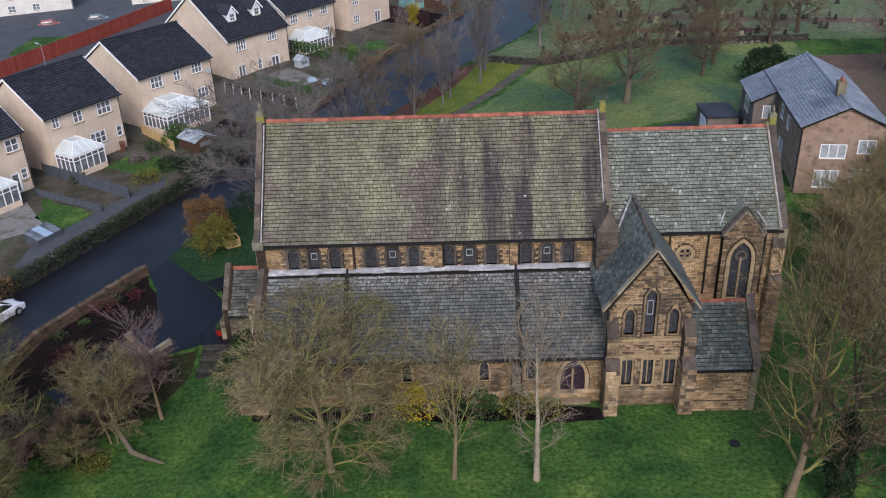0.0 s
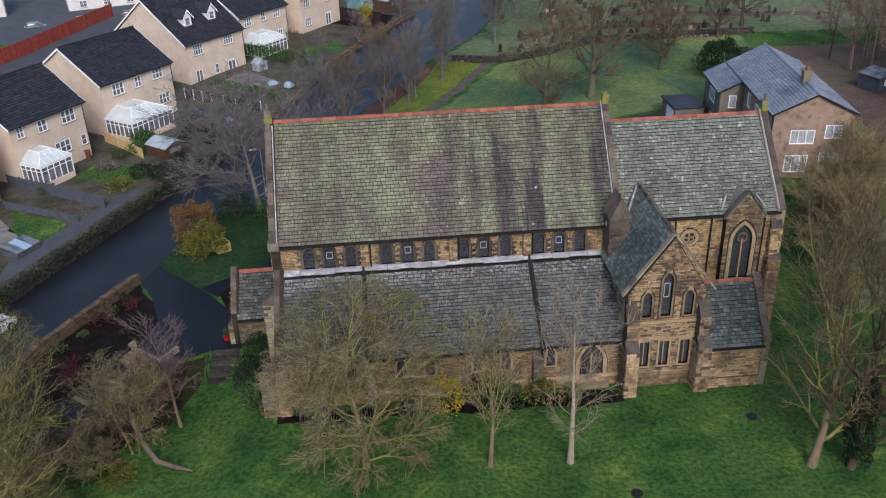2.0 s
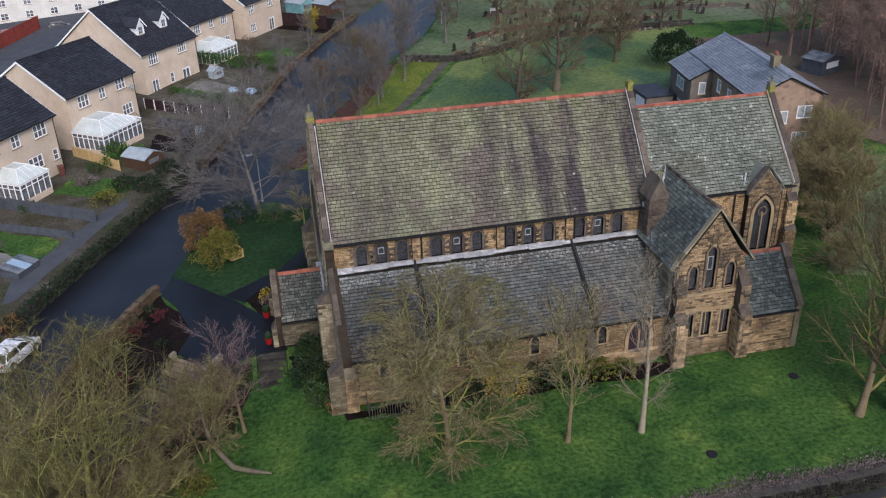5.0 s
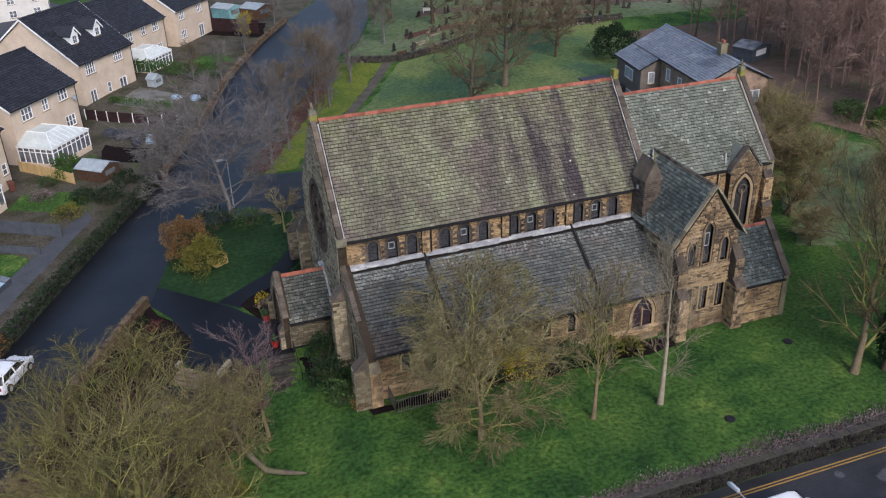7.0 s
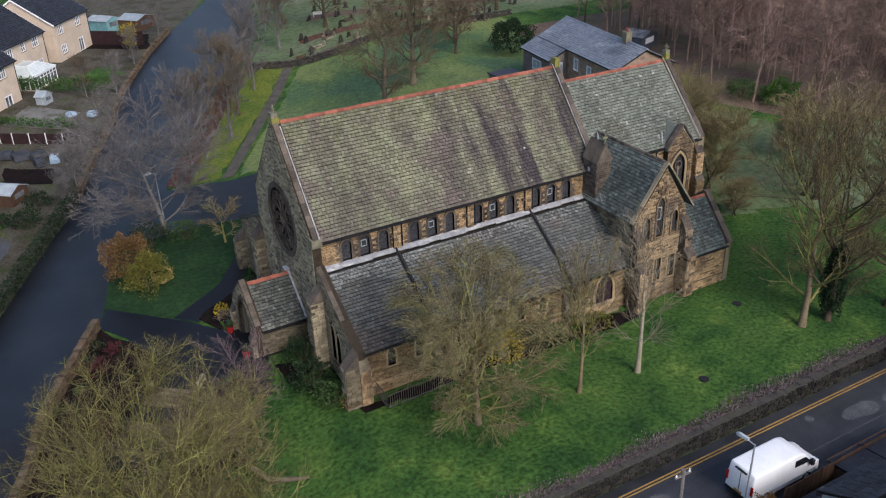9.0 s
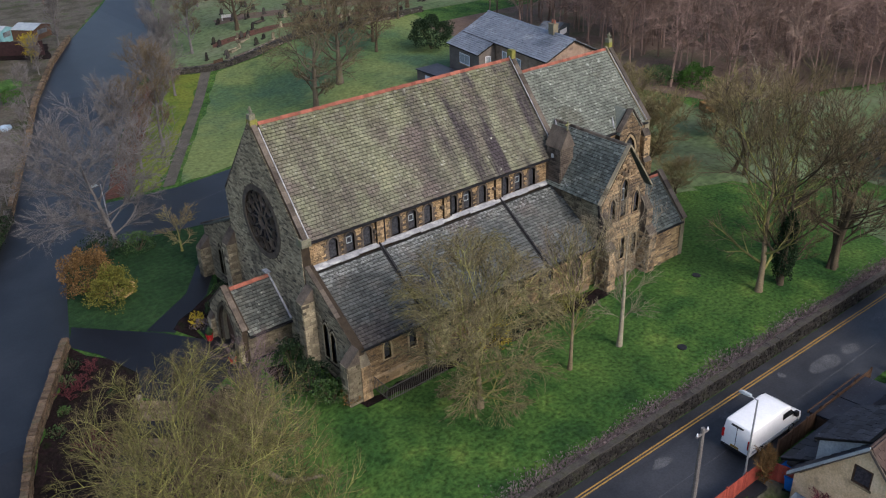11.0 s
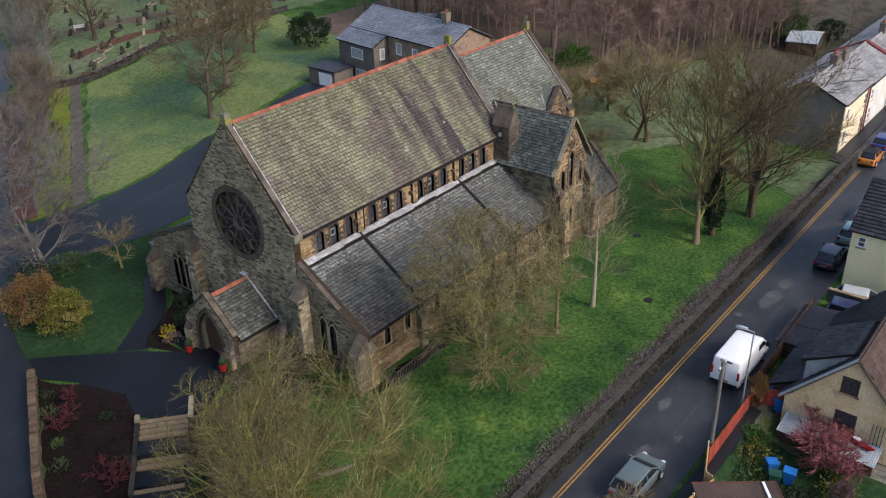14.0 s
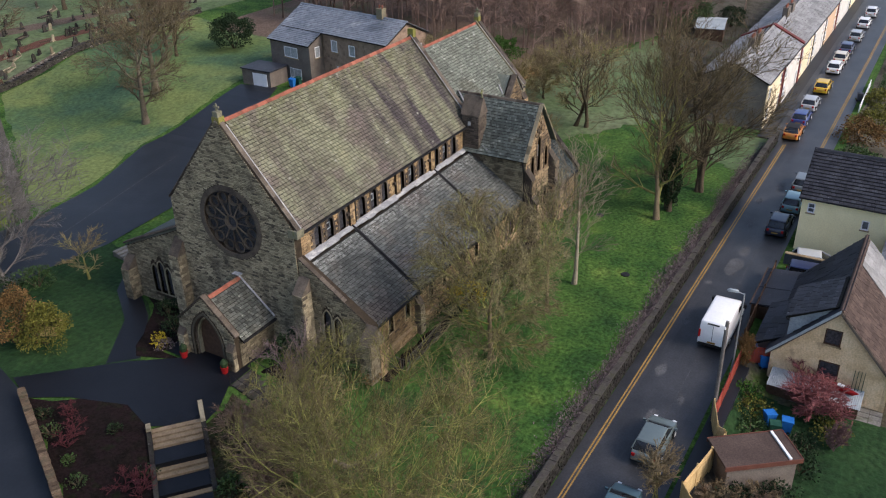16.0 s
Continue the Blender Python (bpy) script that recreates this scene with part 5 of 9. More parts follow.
# north aisle and its west window
m = facing(0.0, 16.8, 0, -90)
outline = [(0, -0.1), (5.9, -0.1), (5.9, 6.9), (0, 4.2)]
lanc = [(2.6, 0.9, 0.55, 2.3), (3.3, 0.9, 0.6, 2.7), (4.0, 0.9, 0.55, 2.3)]
w = slab(outline, [arch(*a) for a in lanc], 0.6, m).obj("north_aisle_west_wall", MORTAR, church)
for a in lanc:
    window(church, m, *a, surround=0.14, mat=STONE_GREY)
masonry(w, m, outline, [arch(a[0], 0.6, 0.75, a[3] + 0.7) for a in lanc], STONE_GREY, rng)
Geo().box(0, 16.2, -0.1, 22.2, 16.8, 4.2).obj("north_aisle_wall", STONE_GREY, church)
Geo().box(22.2, 10.9, -0.1, 34.6, 11.4, 9.0).obj("chancel_north_wall", STONE_GREY, church)
Geo().prism([(0.0, 17.0, 4.2), (0.0, 10.9, 7.05), (0.0, 10.9, 6.9), (0.0, 17.0, 4.05)], (22.2, 0, 0)).obj("north_aisle_roof", SLATE_DARK, church)
coping(church, [(0.12, 17.0, 4.3), (0.12, 10.9, 7.15)], 0.55, 0.12, (1, 0, 0), STONE_DARK)
Geo().box(-0.9, 10.4, -0.1, 0.0, 11.3, 5.2).prism([(-0.9, 10.4, 5.2), (0, 10.4, 5.2), (0, 10.4, 6.4)], (0, 0.9, 0)).obj("buttress", STONE_DARK, church)
Geo().box(-0.9, 16.1, -0.1, 0.0, 16.9, 2.6).prism([(-0.9, 16.1, 2.6), (0, 16.1, 2.6), (0, 16.1, 3.5)], (0, 0.8, 0)).obj("buttress", STONE_DARK, church)

# west end of the south aisle
m = facing(0.0, 0.1, 0, -90)
outline = [(0, -0.1), (5.6, -0.1), (5.6, 3.75), (0, 7.4)]
wins = [(2.0, 1.3, 0.6, 2.7), (2.85, 1.3, 0.6, 2.4)]
w = slab(outline, [arch(*a) for a in wins], 0.6, m).obj("aisle_west_wall", MORTAR, church)
for a in wins:
    window(church, m, *a, surround=0.12, mat=STONE_GREY)
masonry(w, m, outline, [arch(a[0], 1.05, 0.86, a[3] + 0.5) for a in wins], STONE_GREY, rng)
for y, top in ((-5.9, 3.0), (-0.75, 5.2)):
    Geo().box(-0.95, y, -0.1, 0.0, y + 0.85, top).prism([(-0.95, y, top), (0, y, top), (0, y, top + 1.0)], (0, 0.85, 0)).obj("buttress", STONE_DARK, church)
Geo().box(0.0, -5.95, -0.1, 0.75, -5.0, 2.6).prism([(0, -5.95, 2.6), (0, -5.05, 2.6), (0, -5.05, 3.8)], (0.75, 0, 0)).obj("buttress", STONE_GREY, church)

# west porch
PX, PY, PZ, PE, PH = -3.85, 5.4, 4.62, 2.35, 2.5
m = facing(PX, PY + PH, 0, -90)
outline = [(0, -0.1), (2 * PH, -0.1), (2 * PH, 2.6), (PH, 4.95), (0, 2.6)]
door = arch(PH, -0.05, 2.45, 3.5)
w = slab(outline, [door], 0.55, m).obj("porch_front_wall", MORTAR, church)
masonry(w, m, outline, [arch(PH, -0.2, 3.15, 4.1)], STONE_GREY, rng, course=(0.12, 0.18), length=(0.22, 0.48), single=60)
for i, (grow, y0) in enumerate(((0.45, -0.06), (0.22, 0.08), (0.0, 0.24))):
    inner, outer = arch(PH, 0, 2.45 - 0.3 + grow, 3.5 - 0.2 + grow * 0.7), arch(PH, 0, 2.45 + grow, 3.5 + grow * 0.7)
    ring(inner, outer, y0, 0.5, m).obj("arch_moulding", STONE_DARK if i == 1 else STONE_GREY, w)
pd = arch(PH, 0, 2.3, 3.4)
Geo().add([(x, 0.5, z) for x, z in pd], [tuple(range(len(pd)))], m).obj("porch_door", WOOD_DARK, church, "dark wooden double door")
coping(church, [(PX + 0.2, PY - PH - 0.1, 2.6), (PX + 0.2, PY, 4.98), (PX + 0.2, PY + PH + 0.1, 2.6)], 0.4, 0.08, (1, 0, 0), STONE_DARK, length=0.6)
for s in (-1, 1):
    y = PY + s * PH
    pw = Geo().box(PX + 0.35, min(y, y - s * 0.5), -0.1, 0.0, max(y, y - s * 0.5), PE).obj("porch_side_wall", MORTAR, church)
    masonry(pw, facing(PX + 0.35, y, 0) if s < 0 else facing(0, y, 0, 180), rect(0, -0.1, -PX - 0.35, PE + 0.1), [], STONE_GREY, rng)
    b = Geo().box(PX - 0.35, min(y, y - s * 0.6), -0.1, PX, max(y, y - s * 0.6), 1.6).prism([(PX - 0.35, min(y, y - s * 0.6), 1.6), (PX, min(y, y - s * 0.6), 1.6), (PX, min(y, y - s * 0.6), 2.1)], (0, 0.6, 0))
    b.obj("buttress", STONE_DARK, church)
PW = PH + 0.32
PU = Vector((0, PW, PZ - PE + 0.15))
p = roof(church, "porch_roof", (PX + 0.42, PY - PW, PE - 0.15), (1, 0, 0), PU, rect(0, 0, -PX - 0.52, PU.length), SLATE_DARK, rng, single=150, near=(2, 2))
Geo().prism([(PX + 0.42, PY + PW, PE - 0.15), (PX + 0.42, PY, PZ), (PX + 0.42, PY, PZ - 0.15), (PX + 0.42, PY + PW, PE - 0.3)], (-PX - 0.52, 0, 0)).obj("porch_roof_north", SLATE_DARK, church)
ridge_tiles(p, (PX + 0.45, PY, PZ + 0.07), (-0.1, PY, PZ + 0.07), rng, size=0.2)
Geo().prism([(-0.28, PY - PW, PE), (-0.14, PY - PW, PE), (-0.14, PY, PZ + 0.16), (-0.28, PY, PZ + 0.16)], (0, 0, 0.05)).obj("flashing", LEAD, church)
Geo().box(-0.5, PY - 0.3, PZ + 0.3, -0.1, PY + 0.35, PZ + 0.38).obj("flashing", LEAD, church)
Geo().box(PX + 0.4, PY - PW - 0.13, PE - 0.3, -0.1, PY - PW, PE - 0.18).obj("gutter", IRON, church)


# faces of the smaller buttresses
def faced(x0, y0, x1, y1, z0, z1, mat, sides="SW"):
    """Blocks on the outer faces of a plain pier."""
    for side in sides:
        m, wide = {"S": (facing(x0, y0, 0), x1 - x0), "W": (facing(x0, y1, 0, -90), y1 - y0), "E": (facing(x1, y0, 0, 90), y1 - y0), "N": (facing(x1, y1, 0, 180), x1 - x0)}[side]
        masonry(church, m, rect(0, z0, wide, z1 - z0), [], mat, rng, course=(0.2, 0.28), length=(0.3, 0.5))


for y, top in ((-5.9, 3.0), (-0.75, 5.2)):
    faced(-0.95, y, 0.0, y + 0.85, 0, top, STONE_GREY, "SWN")
faced(0.0, -5.95, 0.75, -5.0, 0, 2.6, STONE, "SE")
faced(-0.9, 10.4, 0.0, 11.3, 0, 5.2, STONE_GREY, "SW")
faced(-0.9, 16.1, 0.0, 16.9, 0, 2.6, STONE_GREY, "SW")
for s in (-1, 1):
    y = PY + s * PH
    faced(PX - 0.35, min(y, y - s * 0.6), PX, max(y, y - s * 0.6), 0, 1.6, STONE_GREY, "SW")


# ---- walls and fences ----
def stone_wall(name, pts, hgt, thick, mat, label, rng, unit=(0.35, 0.22), lift=0.0, cap=0.55, category="wall"):
    """A rough wall of separate stones along a line, with upright or flat cap stones."""
    ob = thing(name, pose(0, 0, 0), label, category, kind="structure")
    g, caps = Geo(), Geo()
    core = Geo()
    for p, q in zip(pts, pts[1:]):
        p, q = Vector((*p, 0)), Vector((*q, 0))
        d = (q - p).normalized()
        s = Vector((-d.y, d.x, 0))
        n = max(1, int((q - p).length / 2))
        for i in range(n):
            a, b = p.lerp(q, i / n), p.lerp(q, (i + 1) / n)
            za, zb = height(a.x, a.y) + lift, height(b.x, b.y) + lift
            t = s * thick * 0.42
            core.add([a + t + Vector((0, 0, za - 0.3)), b + t + Vector((0, 0, zb - 0.3)), b - t + Vector((0, 0, zb - 0.3)), a - t + Vector((0, 0, za - 0.3)),
                      a + t + Vector((0, 0, za + hgt - 0.03)), b + t + Vector((0, 0, zb + hgt - 0.03)), b - t + Vector((0, 0, zb + hgt - 0.03)), a - t + Vector((0, 0, za + hgt - 0.03))],
                     [(0, 1, 5, 4), (2, 3, 7, 6), (4, 5, 6, 7), (1, 2, 6, 5), (3, 0, 4, 7)])
        rows = max(1, round(hgt / unit[1]))
        for side in (-1, 1):
            for k in range(rows):
                u = rng.uniform(-0.2, 0)
                while u < (q - p).length:
                    w = unit[0] * rng.uniform(0.6, 1.5)
                    c = p + d * (u + w / 2)
                    z = height(c.x, c.y) + lift + k * hgt / rows
                    o = thick / 2 + rng.uniform(-0.04, 0.03)
                    m = Matrix(((d.x, s.x * side, 0, c.x), (d.y, s.y * side, 0, c.y), (0, 0, 1, z), (0, 0, 0, 1)))
                    g.add([(-w / 2 + 0.012, 0, 0.012), (w / 2 - 0.012, 0, 0.012), (w / 2 - 0.012, 0, hgt / rows), (-w / 2 + 0.012, 0, hgt / rows),
                           (-w / 2 + 0.04, o, 0.03), (w / 2 - 0.04, o, 0.03), (w / 2 - 0.04, o, hgt / rows - 0.02), (-w / 2 + 0.04, o, hgt / rows - 0.02)],
                          [(4, 5, 6, 7), (0, 1, 5, 4), (1, 2, 6, 5), (2, 3, 7, 6), (3, 0, 4, 7)], m)
                    u += w
        u, count = 0.0, 0
        me = Geo().box(-0.5, -0.5, 0, 0.5, 0.5, 1).mesh("cap_stone", mat)
        while u < (q - p).length:
            w = cap * rng.uniform(0.7, 1.3)
            c = p + d * (u + w / 2)
            m = Matrix(((d.x, s.x, 0, c.x), (d.y, s.y, 0, c.y), (0, 0, 1, height(c.x, c.y) + lift + hgt - 0.04), (0, 0, 0, 1))) @ Matrix.Rotation(rng.uniform(-0.06, 0.06), 4, "Z") @ Matrix.Diagonal((w - 0.02, thick * rng.uniform(0.95, 1.15), rng.uniform(0.1, 0.2), 1))
            c_ob = new("cap_stone", me)
            c_ob.parent = ob
            c_ob.matrix_local = m
            u += w
    core.obj("wall_core", mat, ob)
    g.obj("wall_stones", mat, ob, kind="stuff")
    return ob


rng = random.Random(11)
def retaining(x0, x1, y, z0, z1):
    """The churchyard's retaining wall: rubble face to the street, flat caps on top."""
    ob = thing("wall_street", pose(0, 0, 0), "dark mossy rubble retaining wall beside the street", "wall", kind="structure")
    r = random.Random(5)
    Geo().box(x0, y - 0.2, z0 - 0.2, x1, y + 0.35, z1 - 0.02).obj("wall_core", RUBBLE, ob)
    g = Geo()
    z = z0
    while z < z1 - 0.1:
        h = r.uniform(0.16, 0.26)
        x = x0
        while x < x1:
            w = r.uniform(0.2, 0.6)
            t = r.uniform(0.22, 0.31)
            g.add([(x + 0.015, y - 0.19, z + 0.01), (x + w - 0.015, y - 0.19, z + 0.01), (x + w - 0.015, y - 0.19, z + h - 0.01), (x + 0.015, y - 0.19, z + h - 0.01),
                   (x + 0.05, y - t, z + 0.04), (x + w - 0.05, y - t, z + 0.04), (x + w - 0.05, y - t, z + h - 0.04), (x + 0.05, y - t, z + h - 0.04)],
                  [(4, 5, 6, 7), (0, 1, 5, 4), (1, 2, 6, 5), (2, 3, 7, 6), (3, 0, 4, 7)])
            x += w
        z += h
    g.obj("wall_stones", RUBBLE, ob, kind="stuff")
    me = Geo().box(-0.5, -0.5, 0, 0.5, 0.5, 1).mesh("cap_stone", CAP_GREY)
    x = x0
    while x < x1:
        w = r.uniform(0.3, 0.9)
        c = new("cap_stone", me)
        c.parent = ob
        c.matrix_local = Matrix.LocRotScale((x + w / 2, y + 0.02, z1 - 0.03), Euler((r.uniform(-0.06, 0.04), r.uniform(-0.02, 0.02), r.uniform(-0.03, 0.03))), (w - 0.02, r.uniform(0.42, 0.5), r.uniform(0.08, 0.13)))
        x += w


retaining(-27, 57, -18.98, -1.02, 0.1)
stone_wall("wall_lane", [(-12.9, 13.0), (-15.3, 8.3), (-18.4, 2.2), (-24.6, -12.5)], 0.85, 0.45, RUBBLE_WARM, "brown drystone wall between lane and planting bed", rng, cap=0.3)
stone_wall("wall_gardens", [(-31.2, -8), (-23.9, 8.2), (-20.7, 15.7), (-17.5, 22.8), (-14.4, 29.7), (-10.3, 38.1)], 1.1, 0.5, RUBBLE, "dark stone garden wall along the lane", rng)
stone_wall("wall_lane_upper", [(-10.4, 38.1), (-5.8, 51.6), (0.8, 69.7), (8.4, 88.1), (14.8, 101.1)], 0.7, 0.45, RUBBLE_WARM, "low brown stone wall beside the upper lane", rng)
stone_wall("wall_graveyard", [(18.0, 71.2), (24.6, 69.2), (31, 69.0), (40, 69.8), (51.5, 70.1), (62, 70.2)], 0.7, 0.6, RUBBLE, "tumbled rubble wall at the end of the lawn", rng, cap=0.5)


def fence(name, pts, hgt, mat, label, panel=1.8, post_mat=None, lift=0.0, boards=9):
    """Panels of upright boards between posts."""
    ob = thing(name, pose(0, 0, 0), label, "fence")
    board = None
    for p, q in zip(pts, pts[1:]):
        p, q = Vector((*p, 0)), Vector((*q, 0))
        d = (q - p).normalized()
        n = max(1, round((q - p).length / panel))
        L = (q - p).length / n
        turn = math.atan2(d.y, d.x)
        for i in range(n + 1):
            c = p + d * (i * L)
            z = height(c.x, c.y) + lift
            Geo().box(-0.05, -0.05, -0.1, 0.05, 0.05, hgt + 0.08, Matrix.Translation((c.x, c.y, z)) @ Matrix.Rotation(turn, 4, "Z")).obj("post", post_mat or mat, ob)
        for i in range(n):
            c = p + d * (i * L)
            z = height(c.x, c.y) + lift
            m = Matrix.Translation((c.x, c.y, z)) @ Matrix.Rotation(turn, 4, "Z")
            w = (L - 0.1) / boards
            for k in range(boards):
                Geo().box(0.05 + k * w + 0.004, -0.02 - 0.008 * (k % 2), 0.04, 0.05 + (k + 1) * w - 0.004, 0.015, hgt, m).obj("board", mat, ob)
            for zz in (0.3, hgt - 0.3):
                Geo().box(0.05, 0.015, zz, L - 0.05, 0.05, zz + 0.08, m).obj("rail", mat, ob)
    return ob


fence("garden_fence", [(-31.0, 35.8), (-24.6, 31.9), (-19.5, 28.7)], 1.3, FENCE_GREY, "blue-grey panel fence between back gardens", boards=7)
fence("garden_fence", [(-29.5, 30.2), (-21.2, 25.7)], 0.8, FENCE_GREY, "low grey fence above the small lawn", boards=7)
fence("brown_fence", [(-17.5, 62.5), (-13.7, 60.0), (-7.0, 55.8)], 1.3, FENCE_MAROON, "dark maroon board fence with white posts", post_mat=WHITE, boards=7)
fence("brown_fence", [(-7.0, 107.5), (9.2, 94.6)], 2.2, FENCE_MAROON, "dark maroon board fence behind the gardens", boards=7)
fence("garden_wall_fence", [(-24.2, 47.8), (-20.8, 44.2), (-18.6, 41.6)], 1.2, WOOD_NEW, "weathered buff board fence between two gardens", boards=7)
fence("red_fence", [(-54, 62), (-45.6, 87.4), (-38.6, 112)], 2.3, WOOD_RED, "long red-stained board fence behind the houses", boards=6)
fence("new_fence", [(7.3, -25.6), (5.1, -26.4), (5.0, -26.9), (-0.6, -26.0), (-3.5, -28.5)], 1.75, WOOD_NEW, "new pale softwood panel fence at the garden", boards=8)
fence("yard_fence", [(16.4, -25.3), (21.0, -25.2), (27.2, -25.1)], 1.5, WOOD_DARK, "dark stained board fence beside the street", boards=7)
fence("red_garden_fence", [(7.3, -25.7), (14.6, -25.6), (15.2, -27.6)], 1.3, WOOD_RED, "red-stained garden fence beside the street", boards=8)


# ---- houses ----
def box_window(parent, m, u, z, w, h, cols=2, rows=1, mat=WHITE, sill=STONE_PALE, deep=0.1, glass=GLASS):
    """A framed house window set into its opening."""
    f = 0.07
    fr = ring(rect(u + f, z + f, w - 2 * f, h - 2 * f), rect(u - 0.01, z - 0.01, w + 0.02, h + 0.02), -0.012, deep, m).obj("window", mat, parent)
    Geo().add([(u, deep - 0.02, z), (u + w, deep - 0.02, z), (u + w, deep - 0.02, z + h), (u, deep - 0.02, z + h)], [(0, 1, 2, 3)], m).obj("pane", glass, fr)
    for i in range(1, cols):
        x = u + w * i / cols
        Geo().box(x - 0.035, 0.0, z + f, x + 0.035, deep - 0.02, z + h - f, m).obj("glazing_bar", mat, fr)
    for i in range(1, rows):
        y = z + h * i / rows
        Geo().box(u + f, 0.004, y - 0.025, u + w - f, deep - 0.024, y + 0.025, m).obj("glazing_bar", mat, fr)
    if sill:
        Geo().box(u - 0.1, -0.07, z - 0.12, u + w + 0.1, 0.02, z - 0.012, m).obj("sill", sill, fr)
    return rect(u, z, w, h)


def gable_house(name, label, base, turn, w, d, eave, ridge, wall_mat, roof_mat, front=(), left=(), right=(), rear=(), rng=rng, tile=(0.4, 0.34), over=0.3, trim=WHITE, chimney=None, category="house", ridge_mat=None, frames=WHITE, glass=GLASS, stack=None, rear_roof=None):
    """A house with a ridge along its front. Openings: (u, sill, width, height, columns, rows, kind) on each face."""
    ob = thing(name, facing(*base, turn), label, category)
    sides = ((facing(0, 0, 0), rect(0, -0.3, w, eave + 0.3), front), (facing(w, d, 0, 180), rect(0, -0.3, w, eave + 0.3), rear),
             (facing(0, d, 0, -90), [(0, -0.3), (d, -0.3), (d, eave), (d / 2, ridge - 0.1), (0, eave)], left),
             (facing(w, 0, 0, 90), [(0, -0.3), (d, -0.3), (d, eave), (d / 2, ridge - 0.1), (0, eave)], right))
    for i, (m, outline, holes) in enumerate(sides):
        if i > 1:
            t = 0.3
            outline = [(max(0.3, min(d - 0.3, u)), z) for u, z in outline]
        slab(outline, [rect(*h[:4]) for h in holes], 0.3, m).obj("wall", wall_mat, ob)
        for h in holes:
            kind = h[6] if len(h) > 6 else "window"
            if kind == "door":
                fr = ring(rect(h[0] + 0.07, h[1], h[2] - 0.14, h[3] - 0.07), rect(h[0] - 0.01, h[1] - 0.01, h[2] + 0.02, h[3] + 0.02), -0.012, 0.1, m).obj("door", WHITE, ob)
                for k in range(h[4]):
                    a = h[0] + 0.07 + (h[2] - 0.14) * k / h[4]
                    b = h[0] + 0.07 + (h[2] - 0.14) * (k + 1) / h[4]
                    Geo().box(a + 0.1, 0.05, h[1] + 0.15, b - 0.1, 0.06, h[1] + h[3] - 0.2, m).obj("pane", GLASS, fr)
                    Geo().box(a, 0.06, h[1], b, 0.1, h[1] + h[3] - 0.07, m).obj("leaf", WHITE, fr)
            else:
                box_window(ob, m, *h[:6], mat=frames, glass=glass)
    L = math.hypot(d / 2 + over, (ridge - eave) * (d / 2 + over) / (d / 2))
    k = (ridge - eave) / (d / 2)
    z0 = eave - over * k + 0.1
    r1 = roof(ob, "roof", (-0.25, -over, z0), (1, 0, 0), (0, 1, k), rect(0, 0, w + 0.5, L), roof_mat, rng, thick=0.14, pitch=tile, gap=0.05 if roof_mat is TILE_DARK else 0.016)
    roof(ob, "roof", (w + 0.25, d + over, z0), (-1, 0, 0), (0, -1, k), rect(0, 0, w + 0.5, L), rear_roof or roof_mat, rng, thick=0.14, pitch=(tile[0] * 2, tile[1] * 2), gap=0.02)
    ridge_tiles(ob, (-0.25, d / 2, ridge + 0.2), (w + 0.25, d / 2, ridge + 0.2), rng, ridge_mat or roof_mat, 0.16, 0.9)
    if trim:
        for x in (-0.3, w + 0.25):
            for s in (-1, 1):
                Geo().prism([(x, d / 2 + s * (d / 2 + over), z0 - 0.22), (x, d / 2, ridge - 0.12), (x, d / 2, ridge + 0.12), (x, d / 2 + s * (d / 2 + over), z0 + 0.02)], (0.05, 0, 0)).obj("bargeboard", trim, ob)
    Geo().box(-0.25, -over - 0.12, z0 - 0.06, w + 0.25, -over, z0 + 0.05).obj("gutter", IRON, ob)
    Geo().tube([(w - 0.12, -over, z0), (w - 0.12, -0.07, z0 - 0.4), (w - 0.12, -0.07, 0)], [0.05] * 3, 6).obj("downpipe", IRON, ob)
    if chimney:
        x, y, cw, cz = chimney
        c = Geo().box(x - cw / 2, y - 0.35, eave, x + cw / 2, y + 0.35, cz).box(x - cw / 2 - 0.06, y - 0.41, cz, x + cw / 2 + 0.06, y + 0.41, cz + 0.12).obj("chimney", stack or wall_mat, ob)
        for i in range(max(1, int(cw / 0.45))):
            xx = x - cw / 2 + 0.25 + i * 0.45
            Geo().tube([(xx, y, cz + 0.1), (xx, y, cz + 0.5)], [0.13, 0.1], 8).obj("chimney_pot", TERRACOTTA, c)
    return ob


